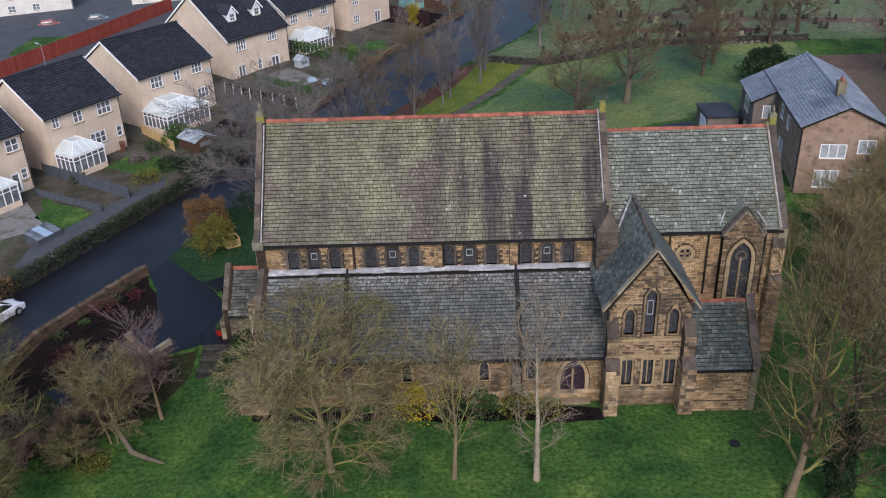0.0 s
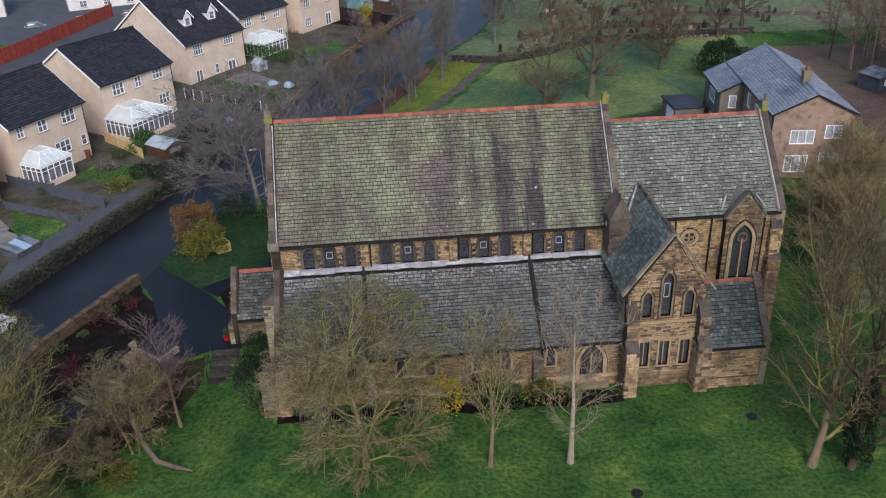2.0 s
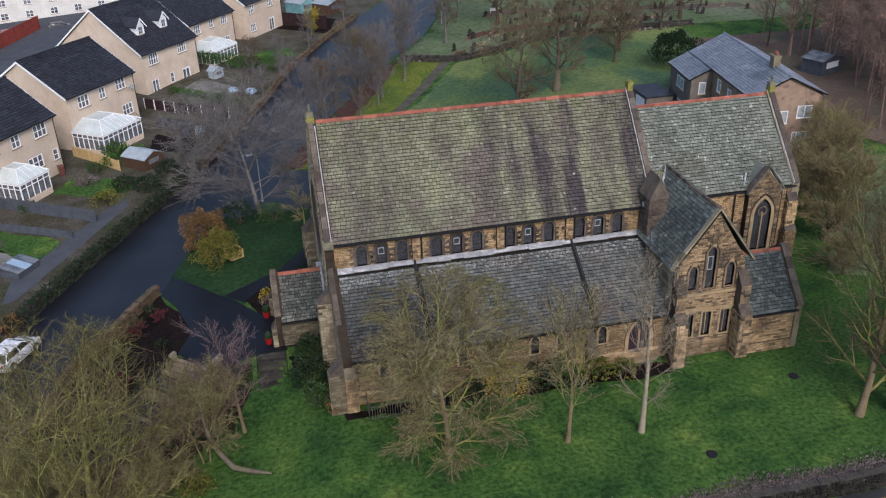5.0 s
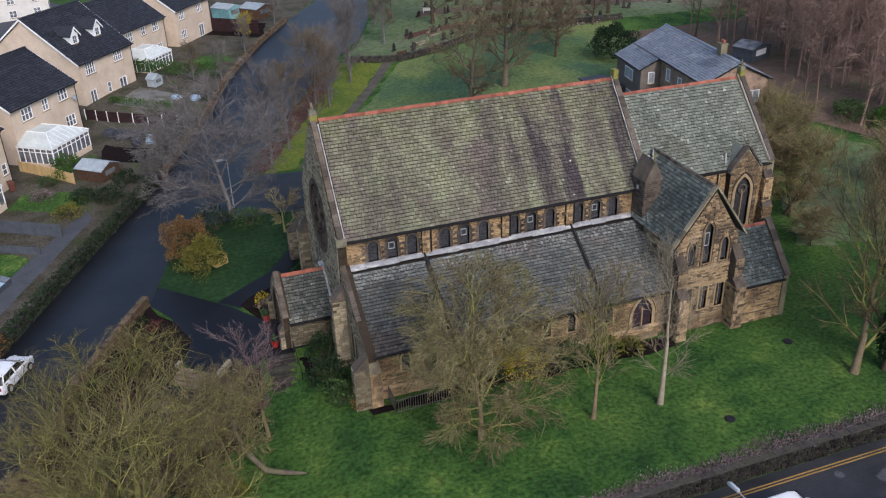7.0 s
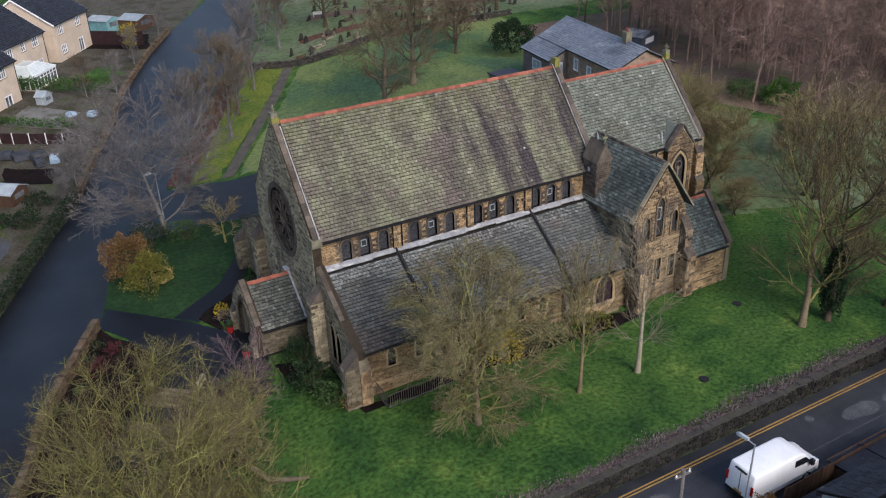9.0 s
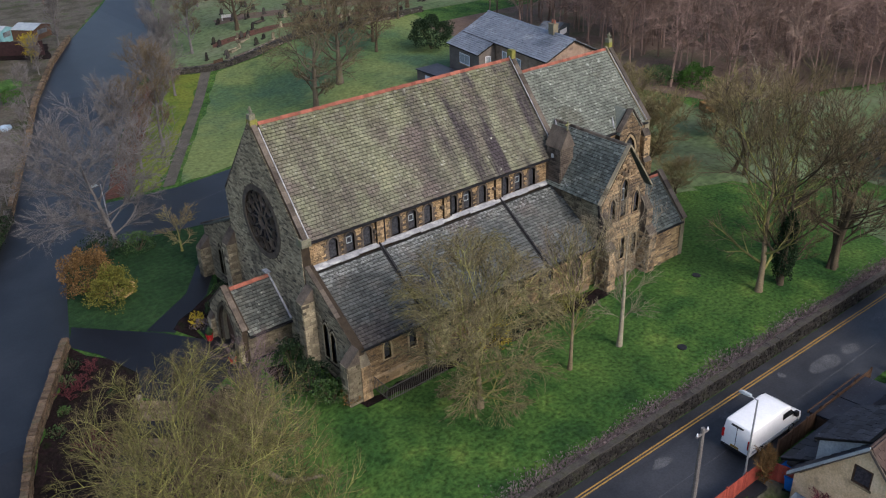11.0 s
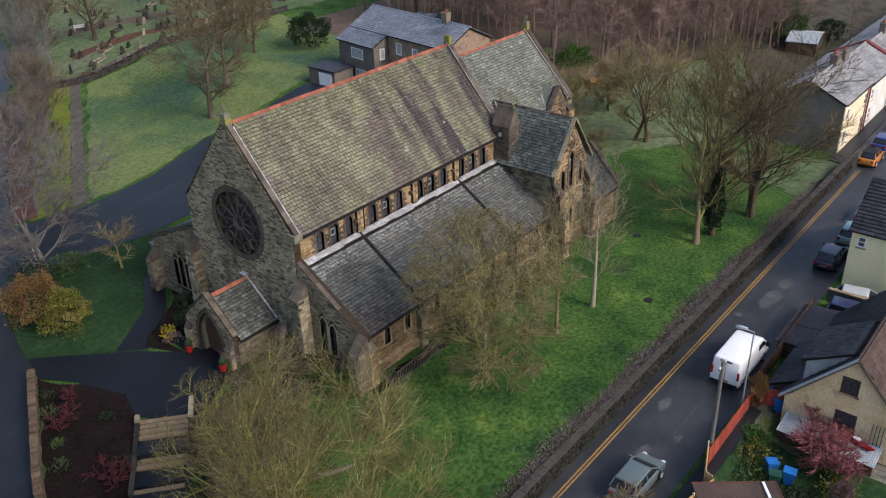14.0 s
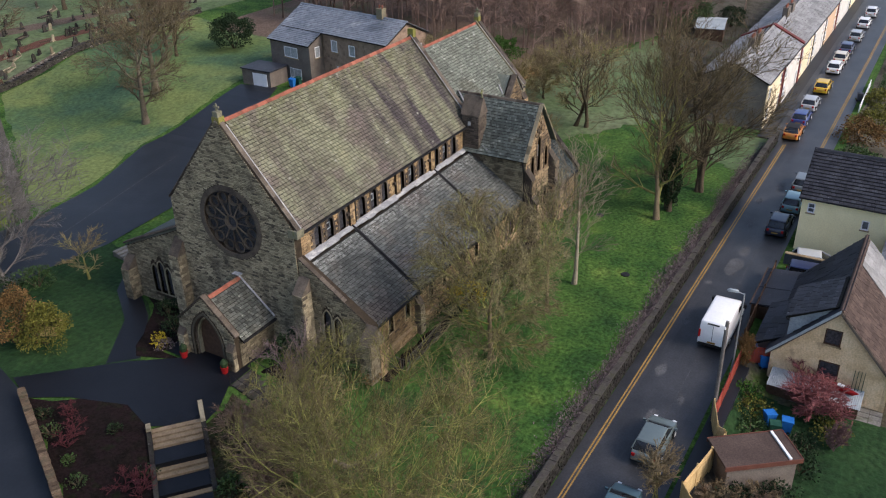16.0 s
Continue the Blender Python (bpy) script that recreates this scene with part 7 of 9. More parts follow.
def car(x, y, z, turn, colour, label, L=4.2, W=1.76, H=1.46, roof_mat=None, estate=False, name="car"):
    """A parked car; its front points along its own x."""
    ob = thing(name, pose(x, y, z, 0, 0, turn), label, "car", "parked cars")
    mat = paint("car_paint", colour)
    h = L / 2
    rounded([(-h, 0.32), (-h - 0.02, 0.62), (-h + 0.06, 0.9), (-h * 0.5, 0.95), (h * 0.45, 0.95), (h - 0.28, 0.78), (h - 0.02, 0.6), (h, 0.3), (h - 0.2, 0.2), (-h + 0.2, 0.2)], W / 2, 0.1, mat, "body", ob, 0.94, nose=0.16, segs=3)
    back = -h + 0.12 if estate else -h + 0.2
    top_b = back + (0.18 if estate else 0.42)
    rounded([(back, 0.9), (top_b, H - 0.06), (h * 0.12, H - 0.05), (h * 0.56, 0.92)], W / 2 - 0.08, 0.08, CAR_GLASS, "cabin_glass", ob, 0.78, nose=0.1)
    rounded([(top_b - 0.06, H - 0.09), (top_b + 0.05, H), (h * 0.1, H), (h * 0.18, H - 0.09)], W / 2 * 0.78, 0.045, roof_mat or mat, "roof", ob, 0.94)
    for s in (-1, 1):
        for a, b in (((h * 0.54, 0.94), (h * 0.13, H - 0.05)), ((-h * 0.14, 0.94), (-h * 0.16, H - 0.05)), ((back + 0.06, 0.94), (top_b + 0.02, H - 0.05))):
            Geo().tube([(a[0], s * (W / 2 - 0.09), a[1]), (b[0], s * (W / 2 * 0.8 - 0.05), b[1])], [0.04, 0.04], 5).obj("pillar", mat, ob)
        Geo().box(h - 0.26, s * W * 0.33 - 0.13, 0.58, h - 0.02, s * W * 0.33 + 0.1, 0.68).obj("headlight", LIGHT_CLEAR, ob)
        Geo().box(-h - 0.03, s * W * 0.34 - 0.1, 0.64, -h + 0.06, s * W * 0.34 + 0.1, 0.84).obj("tail_light", LIGHT_RED, ob)
        Geo().box(h * 0.42, s * (W / 2 + 0.08) - 0.09, 0.92, h * 0.47, s * (W / 2 + 0.08) + 0.09, 1.05).obj("wing_mirror", mat, ob)
    Geo().box(-h - 0.045, -0.26, 0.5, -h - 0.02, 0.26, 0.61).obj("number_plate", PAINT_YELLOW, ob)
    Geo().box(h - 0.01, -0.26, 0.38, h + 0.02, 0.26, 0.49).obj("number_plate", WHITE, ob)
    wheels(ob, (h * 0.62, -h * 0.62), W / 2, 0.31)
    return ob


def van(x, y, z, turn):
    ob = thing("van", pose(x, y, z, 0, 0, turn), "white high-roof panel van parked beside the street", "van")
    mat = paint("van_white", (0.88, 0.88, 0.87), 0.35)
    L, W = 5.5, 2.0
    h = L / 2
    rounded([(-h, 0.35), (-h + 0.03, 1.5), (-h + 0.16, 2.16), (h * 0.32, 2.2), (h * 0.5, 2.04), (h * 0.74, 1.35), (h - 0.12, 1.08), (h, 0.7), (h - 0.05, 0.3), (-h + 0.2, 0.28)], W / 2, 0.12, mat, "body", ob, 0.9)
    Geo().add([(h * 0.525, -0.76, 2.02), (h * 0.525, 0.76, 2.02), (h * 0.76, 0.86, 1.4), (h * 0.76, -0.86, 1.4)], [(0, 3, 2, 1)]).obj("windscreen", CAR_GLASS, ob)
    for s in (-1, 1):
        Geo().prism([(h * 0.2, s * 0.955, 1.45), (h * 0.66, s * 0.955, 1.4), (h * 0.5, s * 0.93, 1.86), (h * 0.2, s * 0.93, 1.88)], (0, s * 0.02, 0)).obj("side_window", CAR_GLASS, ob)
        Geo().box(h * 0.6, s * 1.12 - 0.12, 1.3, h * 0.68, s * 1.12 + 0.12, 1.62).obj("wing_mirror", IRON, ob)
        Geo().box(-h + 0.3, s * 0.985 - 0.02, 0.55, h * 0.85, s * 0.985 + 0.02, 0.68).obj("rub_strip", FELT, ob)
        Geo().box(-h - 0.03, s * 0.88 - 0.07, 0.9, -h + 0.03, s * 0.88 + 0.07, 1.5).obj("tail_light", LIGHT_RED, ob)
        Geo().box(h - 0.3, s * 0.7 - 0.2, 0.78, h - 0.02, s * 0.7 + 0.18, 1.0).obj("headlight", LIGHT_CLEAR, ob)
    Geo().box(-h - 0.012, -0.012, 0.5, -h + 0.02, 0.012, 2.0).obj("door_seam", IRON, ob)
    Geo().box(-h - 0.06, -0.4, 2.06, -h + 0.06, 0.4, 2.11).obj("brake_light", IRON, ob)
    Geo().box(-h - 0.05, -0.9, 0.3, -h + 0.1, 0.9, 0.48).obj("bumper", IRON, ob)
    Geo().box(-h - 0.055, -0.27, 0.55, -h - 0.01, 0.27, 0.67).obj("number_plate", PAINT_YELLOW, ob)
    wheels(ob, (h * 0.6, -h * 0.58), W / 2, 0.35)


RZ = -1.01
van(17.6, -23.45, RZ, 0)
car(3.4, -23.2, RZ, 0, (0.1, 0.13, 0.13), "grey-green hatchback parked facing up the street")
car(-3.2, -23.3, RZ, 0, (0.05, 0.1, 0.12), "dark teal hatchback parked behind the grey one")
car(36.0, -23.7, RZ, 0, (0.012, 0.018, 0.04), "dark navy hatchback parked outside the cream cottage")
car(41.2, -23.9, RZ, 0, (0.2, 0.34, 0.36), "pale turquoise hatchback parked outside the cream cottage")
car(46.0, -23.9, RZ, 0, (0.14, 0.16, 0.17), "dark grey hatchback parked near the corner")
car(59.6, -20.3, RZ, 0, (0.55, 0.2, 0.03), "orange hatchback with black roof", roof_mat=IRON, L=3.9)
car(64.6, -20.2, RZ, 0, (0.03, 0.05, 0.18), "dark blue hatchback parked at the terrace")
car(70.2, -20.2, RZ, 0, (0.36, 0.38, 0.4), "silver car parked at the terrace")
car(77.5, -20.4, RZ, 0, (0.6, 0.38, 0.02), "bright yellow hatchback parked at the terrace")
car(86.5, -20.4, RZ, 0, (0.7, 0.7, 0.7), "white hatchback parked at the terrace", L=3.9)
car(91.6, -20.4, RZ, 0, (0.62, 0.55, 0.45), "cream hatchback parked at the terrace", L=3.9)
car(97.0, -20.4, RZ, 0, (0.05, 0.06, 0.12), "dark car parked at the terrace")
car(104.5, -20.6, RZ, 0, (0.36, 0.38, 0.4), "silver hatchback farther up the street")
car(113.0, -20.6, RZ, 0, (0.7, 0.7, 0.7), "white saloon farther up the street")
car(121.0, -20.7, RZ, 0, (0.6, 0.6, 0.62), "white car far up the street")
car(31.0, -27.6, -1.5, -80, (0.5, 0.52, 0.53), "silver car parked in the yard")
car(28.6, -28.0, -1.6, -86, (0.02, 0.03, 0.09), "dark blue estate car parked in the yard", estate=True, L=4.5, H=1.6)
car(-22.3, 6.3, height(-22.3, 6.3) + 0.05, 65, (0.75, 0.75, 0.76), "white hatchback driven up the lane", L=4.1)
for i, c in enumerate(((0.3, 0.02, 0.02), (0.1, 0.12, 0.14), (0.3, 0.02, 0.03), (0.02, 0.02, 0.03))):
    car(-58 + i * 7.5, 104 + i * 3.2, 0.1, 20, c, ("red hatchback", "grey hatchback", "dark red car", "black car")[i] + " parked on the estate road")


# ---- street furniture, garden things ----
def street_lamp(x, y, hgt, turn, label):
    z = height(x, y)
    ob = thing("street_lamp", pose(x, y, z, 0, 0, turn), label, "street lamp")
    Geo().tube([(0, 0, 0), (0, 0, 1.0), (0, 0, 1.05), (0, 0, hgt)], [0.09, 0.09, 0.06, 0.045], 8).obj("column", GALVANISED, ob)
    Geo().tube([(0, 0, hgt - 0.05), (0.5, 0, hgt + 0.08)], [0.035, 0.035], 6).obj("arm", GALVANISED, ob)
    rounded([(0.35, hgt + 0.02), (0.4, hgt + 0.18), (0.9, hgt + 0.22), (1.1, hgt + 0.12), (1.0, hgt + 0.02)], 0.1, 0.03, FELT, "lantern", ob, 0.7)


street_lamp(13.0, -25.4, 6.2, 100, "grey steel street lamp with white lantern")
street_lamp(-4.0, 29.0, 5.0, 200, "grey street lamp among lane trees")
street_lamp(-42.5, 66, 6.0, 150, "grey street lamp beside the red fence")
pole = thing("telegraph_pole", pose(8.0, -25.5, -1.05), "weathered wooden telegraph pole at the kerb", "pole")
Geo().tube([(0, 0, 0), (0.02, 0, 3.5), (0.0, 0, 7.0)], [0.15, 0.13, 0.11], 8).obj("pole", BARK_GREY, pole)
Geo().box(-0.5, -0.05, 6.6, 0.5, 0.05, 6.7).obj("crossarm", BARK_GREY, pole)
for x in (-0.42, 0.42):
    Geo().tube([(x, 0, 6.7), (x, 0, 6.85)], [0.05, 0.03], 6).obj("insulator", WHITE, pole)


def wheelie_bin(x, y, turn, mat, label, tipped=False):
    z = height(x, y) + 0.03
    ob = thing("wheelie_bin", pose(x, y, z, 0, 0, turn) if not tipped else pose(x, y, z + 0.28, 80, 0, turn), label, "bin")
    Geo().add([(-0.22, -0.24, 0.05), (0.22, -0.24, 0.05), (0.22, 0.24, 0.05), (-0.22, 0.24, 0.05), (-0.29, -0.32, 0.95), (0.29, -0.32, 0.95), (0.29, 0.34, 0.95), (-0.29, 0.34, 0.95)],
              [(3, 2, 1, 0), (4, 5, 6, 7), (0, 1, 5, 4), (1, 2, 6, 5), (2, 3, 7, 6), (3, 0, 4, 7)]).obj("body", mat, ob)
    Geo().prism([(-0.31, -0.36, 0.96), (-0.31, 0.38, 1.0), (-0.31, 0.36, 1.07), (-0.31, -0.34, 1.02)], (0.62, 0, 0)).obj("lid", mat, ob)
    for s in (-0.24, 0.24):
        Geo().tube([(s - 0.03, 0.26, 0.1), (s + 0.03, 0.26, 0.1)], [0.1, 0.1], 10).obj("wheel", RUBBER, ob)


wheelie_bin(9.0, -29.1, 20, GREEN_PLASTIC, "dark green wheelie bin in the garden")
wheelie_bin(9.7, -29.7, 10, BLUE_PLASTIC, "blue wheelie bin beside the green one")
wheelie_bin(9.9, -28.6, 40, BLUE_PLASTIC, "blue wheelie bin against the hedge")
wheelie_bin(15.6, -26.6, 0, BLUE_PLASTIC, "blue wheelie bin at the cottage corner")
wheelie_bin(15.2, -27.0, 30, BLUE_PLASTIC, "blue recycling bin at the cottage corner")
wheelie_bin(-24.6, 42.2, 20, BROWN_PLASTIC, "brown wheelie bin against the house")
wheelie_bin(-31.2, 32.0, 60, BROWN_PLASTIC, "brown wheelie bin by the gable")
wheelie_bin(41.0, 34.5, 0, BLUE_PLASTIC, "blue bin outside the garage")
wheelie_bin(41.8, 34.2, 0, GREEN_PLASTIC, "green bin outside the garage")
for y in (3.5, 7.2):
    p = thing("flower_pot", pose(-4.55, y, 0.06), "red planter with evergreen at the porch", "planter")
    Geo().tube([(0, 0, 0), (0, 0, 0.5)], [0.2, 0.28], 10).obj("pot", RED_PLASTIC, p)
    Geo().tube([(0, 0, 0.5), (0.02, 0, 0.8), (0, 0.02, 1.1)], [0.24, 0.28, 0.05], 8).obj("plant", LEAF_DARK, p)
crate = thing("planter_box", pose(-6.85, 18.0, height(-6.85, 18) + 0.02, 0, 0, 30), "square slatted wooden planter on the lawn", "planter")
for s in (-1, 1):
    for k in range(4):
        Geo().box(-0.6, s * 0.6 - 0.03, 0.03 + k * 0.2, 0.6, s * 0.6 + 0.03, 0.2 + k * 0.2).obj("slat", WOOD_NEW, crate)
        Geo().box(s * 0.6 - 0.03, -0.57, 0.03 + k * 0.2, s * 0.6 + 0.03, 0.57, 0.2 + k * 0.2).obj("slat", WOOD_NEW, crate)
Geo().box(-0.55, -0.55, 0.1, 0.55, 0.55, 0.7).obj("soil", SOIL, crate)


def shed(x, y, turn, w, d, h, mat, roof_mat, label, window=False):
    z = height(x, y) + 0.03
    ob = thing("shed", pose(x, y, z, 0, 0, turn), label, "shed")
    Geo().prism([(0, 0, 0), (w, 0, 0), (w, 0, h), (w / 2, 0, h + 0.5), (0, 0, h)], (0, d, 0)).obj("body", mat, ob)
    for s in (-1, 1):
        Geo().prism([(w / 2, -0.12, h + 0.55), (w / 2 + s * (w / 2 + 0.15), -0.12, h - 0.06), (w / 2 + s * (w / 2 + 0.15), d + 0.12, h - 0.06), (w / 2, d + 0.12, h + 0.55)], (0, 0, 0.05)).obj("roof", roof_mat, ob)
    Geo().box(w * 0.2, -0.03, h * 0.45, w * 0.75, 0.0, h * 0.85).obj("window", WHITE if window else GLASS, ob)


shed(-15.8, 40.6, 50, 2.7, 3.3, 1.3, WOOD_DARK, FELT, "small dark garden shed with pale grey felt roof")
shed(6.0, 106.0, 40, 3.2, 4, 2.0, TURQUOISE, FELT, "turquoise garden shed with pale roof")
shed(10.6, 104.5, 40, 4.5, 4, 1.8, WOOD_DARK, FELT, "low brown shed with pale blue roof")
shed(-8.6, 70.6, 50, 1.7, 1.3, 1.1, FELT, FELT, "pale plastic garden store")
shed(66.0, 43.0, 20, 4.2, 3.0, 1.9, FENCE_GREY, GLASS, "old greenhouse with glazed roof", True)
shed(92, -4, 10, 7, 4, 2.0, WOOD_DARK, FELT, "dark shed at the edge of the grass")
gar = thing("flat_garage", pose(4.3, -28.7, -2.0, 0, 0, -52), "low brick garage with flat brown felt roof", "garage")
Geo().box(-2.05, -1.1, -0.2, 2.05, 1.1, 2.3).obj("wall", BRICK_DARK, gar)
Geo().box(-2.25, -1.25, 2.3, 2.25, 1.25, 2.45).obj("roof", TILE_BROWN, gar)
Geo().box(1.5, -1.2, 2.45, 1.65, 1.2, 2.55).obj("edge_strip", WHITE, gar)
Geo().box(-2.29, -1.31, 2.2, 2.29, -1.25, 2.49).box(-2.29, 1.25, 2.2, 2.29, 1.31, 2.49).box(2.25, -1.25, 2.2, 2.31, 1.25, 2.49).obj("fascia", BROWN_PLASTIC, gar)
kayak = thing("kayak", pose(14.25, -31.9, -0.72, 0, 0, 73), "red plastic kayak lying on the lean-to roof", "kayak")
Geo().tube([(-1.25, 0, 0.14), (-0.9, 0, 0.02), (0, 0, 0.0), (0.9, 0, 0.02), (1.25, 0, 0.14)], [0.03, 0.17, 0.24, 0.17, 0.03], 10).obj("hull", RED_PLASTIC, kayak)
Geo().box(-0.3, -0.14, 0.18, 0.12, 0.14, 0.26).obj("seat", WHITE, kayak)
trellis = thing("trellis", pose(14.55, -32.9, -1.9, 0, 0, -90), "green wall trellis with climber", "trellis")
for k in range(4):
    Geo().box(-0.3 + 0.2 * k - 0.02, -0.06, 0.2, -0.3 + 0.2 * k + 0.02, -0.02, 2.6).obj("slat", GREEN_PLASTIC, trellis)
pad = thing("patio", pose(0, 0, 0), "strip of pale crazy paving at the cottage", "paving", kind="structure")
rp = random.Random(4)
for i in range(9):
    for j in range(3):
        Geo().box(13.0 + j * 0.5 + 0.02, -28.0 - i * 0.75, -2.0, 13.0 + (j + 1) * 0.5 - 0.02, -28.0 - (i + 1) * 0.75 + 0.03, -1.93 + rp.uniform(-0.01, 0.01)).obj("paving_slab", PAVING, pad)
for x, y, t in ((-6.3, 65.7, 20), (-4.0, 64.6, 50), (-10.4, 51.2, 80)):
    b = thing("covered_furniture", pose(x, y, 0.05, 0, 0, t), "garden furniture under a pale blue cover", "cover")
    rounded([(-0.7, 0), (-0.65, 0.8), (-0.2, 1.0), (0.5, 0.85), (0.7, 0)], 0.55, 0.12, BLUE_TARP, "cover", b, 0.8)

GREY_COVER = material("dark_grey_cover", [(0.03, 0.033, 0.04), (0.06, 0.065, 0.075)], 1.5, 9, 0.7, 0.1, 0.2)
for x, y, t, k in ((-13.4, 54.2, 10, 1.3), (-11.8, 53.4, 40, 1.0), (-14.8, 55.6, 70, 1.1), (-12.0, 51.0, 100, 0.9)):
    b = thing("covered_furniture", pose(x, y, 0.05, 0, 0, t), "garden furniture under a dark grey cover", "cover")
    rounded([(-0.8 * k, 0), (-0.75 * k, 0.7), (-0.2, 0.85), (0.6 * k, 0.75), (0.8 * k, 0)], 0.6 * k, 0.1, GREY_COVER, "cover", b, 0.85)
frame_ob = thing("glazed_cold_frame", pose(-24.6, 20.3, 0.08, 0, 0, 62), "low glazed cold frame with blue-grey lid", "cold frame")
Geo().box(-1.3, -0.9, 0, 1.3, 0.9, 0.5).obj("box", FENCE_GREY, frame_ob)
for k in range(3):
    Geo().prism([(-1.3 + k * 0.88, -0.95, 0.5), (-0.46 + k * 0.88, -0.95, 0.5), (-0.46 + k * 0.88, 0.95, 0.85), (-1.3 + k * 0.88, 0.95, 0.85)], (0, 0, 0.05)).obj("lid", BLUE_TARP if k == 1 else GLASS, frame_ob)

# churchyard steps
steps = thing("steps_lane", pose(0, 0, 0), "wide worn stone steps with dark landings", "steps", kind="structure")
m = Matrix.Translation((-9.95, 2.5, 0)) @ Matrix.Rotation(radians(-130), 4, "Z")
for s, deep, dark in ((0.0, 0.4, 0), (0.42, 0.4, 0), (0.84, 0.4, 0), (1.26, 0.4, 0), (1.68, 1.3, 1), (3.0, 0.4, 0), (3.42, 0.4, 0), (3.84, 1.3, 1), (5.2, 0.4, 0), (5.62, 1.3, 1)):
    z = max(height(*(m @ Vector((u, v, 0)))[:2]) for u in (s, s + deep) for v in (-1.45, 0, 1.45)) + 0.1
    Geo().box(s, -1.45, z - 0.7, s + (deep if dark else 0.33), 1.45, z, m).obj("landing" if dark else "step", ASPHALT_NEW if dark else STEP_STONE, steps)
for s in (-1, 1):
    side = [(u, height(*(m @ Vector((u, s * 1.6, 0)))[:2])) for u in (-1.3 if s > 0 else -0.1, 0.4, 1.6, 2.8, 4.0, 5.6)]
    for (u0, z0), (u1, z1) in zip(side, side[1:]):
        Geo().prism([(u0, s * 1.6 - 0.14, z0 - 0.4), (u1, s * 1.6 - 0.14, z1 - 0.4), (u1, s * 1.6 - 0.14, z1 + (0.28 if u0 > 0 else 0.5)), (u0, s * 1.6 - 0.14, z0 + (0.28 if u0 > 0 else 0.5))], (0, 0.28, 0), m).obj("side_wall", RUBBLE if u0 > 0 else STONE_GREY, steps)
steps2 = thing("steps_lawn", pose(0, 0, 0), "short flight of dark steps with iron handrails", "steps", kind="structure")
for i in range(6):
    Geo().box(-5.4, 1.75 - 0.46 * i, -1.2, -3.5, 2.2 - 0.46 * i, 0.08 - 0.155 * i).obj("step", RUBBLE, steps2)
    Geo().box(-5.4, 1.72 - 0.46 * i, 0.04 - 0.155 * i, -3.5, 1.8 - 0.46 * i, 0.09 - 0.155 * i).obj("nosing", RUBBLE, steps2)
for x in (-5.45, -3.45):
    Geo().tube([(x, 2.2, 0), (x, 2.2, 1.05), (x, -0.5, 0.25), (x, -0.5, -0.85)], [0.03] * 4, 6).obj("handrail", IRON, steps2)
    Geo().tube([(x, 0.85, -0.6), (x, 0.85, 0.63)], [0.025] * 2, 6).obj("handrail_post", IRON, steps2)
steps3 = thing("steps_drive", pose(0, 0, 0), "pale stone steps up to the drive", "steps", kind="structure")
for i in range(5):
    m = Matrix.Translation((3.7, 21.0, 0)) @ Matrix.Rotation(radians(85), 4, "Z")
    Geo().box(0.4 * i, -0.75, -0.3, 0.4 * i + 0.38, 0.75, 0.12 + 0.1 * i, m).obj("step", PAVING, steps3)

# railing before the aisle
rail = thing("iron_railing", pose(0, 0, 0), "grey iron railing round the basement area", "railing")
for p, q in (((1.3, -7.0), (6.2, -6.8)), ((1.3, -7.0), (1.3, -5.3))):
    p, q = Vector((*p, 0)), Vector((*q, 0))
    for z in (0.12, 1.0):
        Geo().tube([p + Vector((0, 0, z)), q + Vector((0, 0, z))], [0.03, 0.03], 4).obj("rail", IRON_WORN, rail)
    n = int((q - p).length / 0.16)
    for i in range(n + 1):
        c = p.lerp(q, i / n)
        Geo().box(c.x - 0.014, c.y - 0.014, 0.0, c.x + 0.014, c.y + 0.014, 1.08).obj("baluster", IRON_WORN, rail)
for x, y, lab in ((29.3, -9.6, "round dark drain cover in the grass"), (27.3, 45.0, "dark drain cover in the lawn"), (20.4, -15.2, "small drain cover in the grass")):
    tagged(Geo().tube([(x, y, height(x, y) - 0.05), (x, y, height(x, y) + 0.07)], [0.35, 0.33], 14).obj("drain_cover", IRON, None, lab), category="drain cover")
log = thing("log_pile", pose(62.6, 12.9, height(62.6, 12.9) + 0.05, 0, 0, -25), "stack of orange-brown cut timber on the grass", "log pile")
for i in range(12):
    Geo().tube([(-1.6, (i % 4) * 0.42, 0.2 + (i // 4) * 0.38), (1.6, (i % 4) * 0.42 + 0.05, 0.2 + (i // 4) * 0.38)], [0.2, 0.18], 8).obj("log", LEAF_ORANGE, log)


# ---- graves and benches ----
GRAVE_MIX = material("mixed_broken_stone", [(0.1, 0.08, 0.062), (0.2, 0.18, 0.155)], 1.5, 9, 0.9, 0.3, 0.3, 0.75)
def headstone(m, kind, mat):
    ob = thing("headstone", m, ("upright dark headstone in rough grass", "upright pale headstone in rough grass")[kind], "headstone", "graves in the old churchyard")
    Geo().box(-0.45, -0.2, -0.1, 0.45, 0.2, 0.12).obj("base", mat, ob)
    Geo().prism([(x, -0.07, z) for x, z in arch(0, 0.12, 0.62, 0.95, 4, kind == 0)], (0, 0.14, 0)).obj("stone", mat, ob)
    return ob


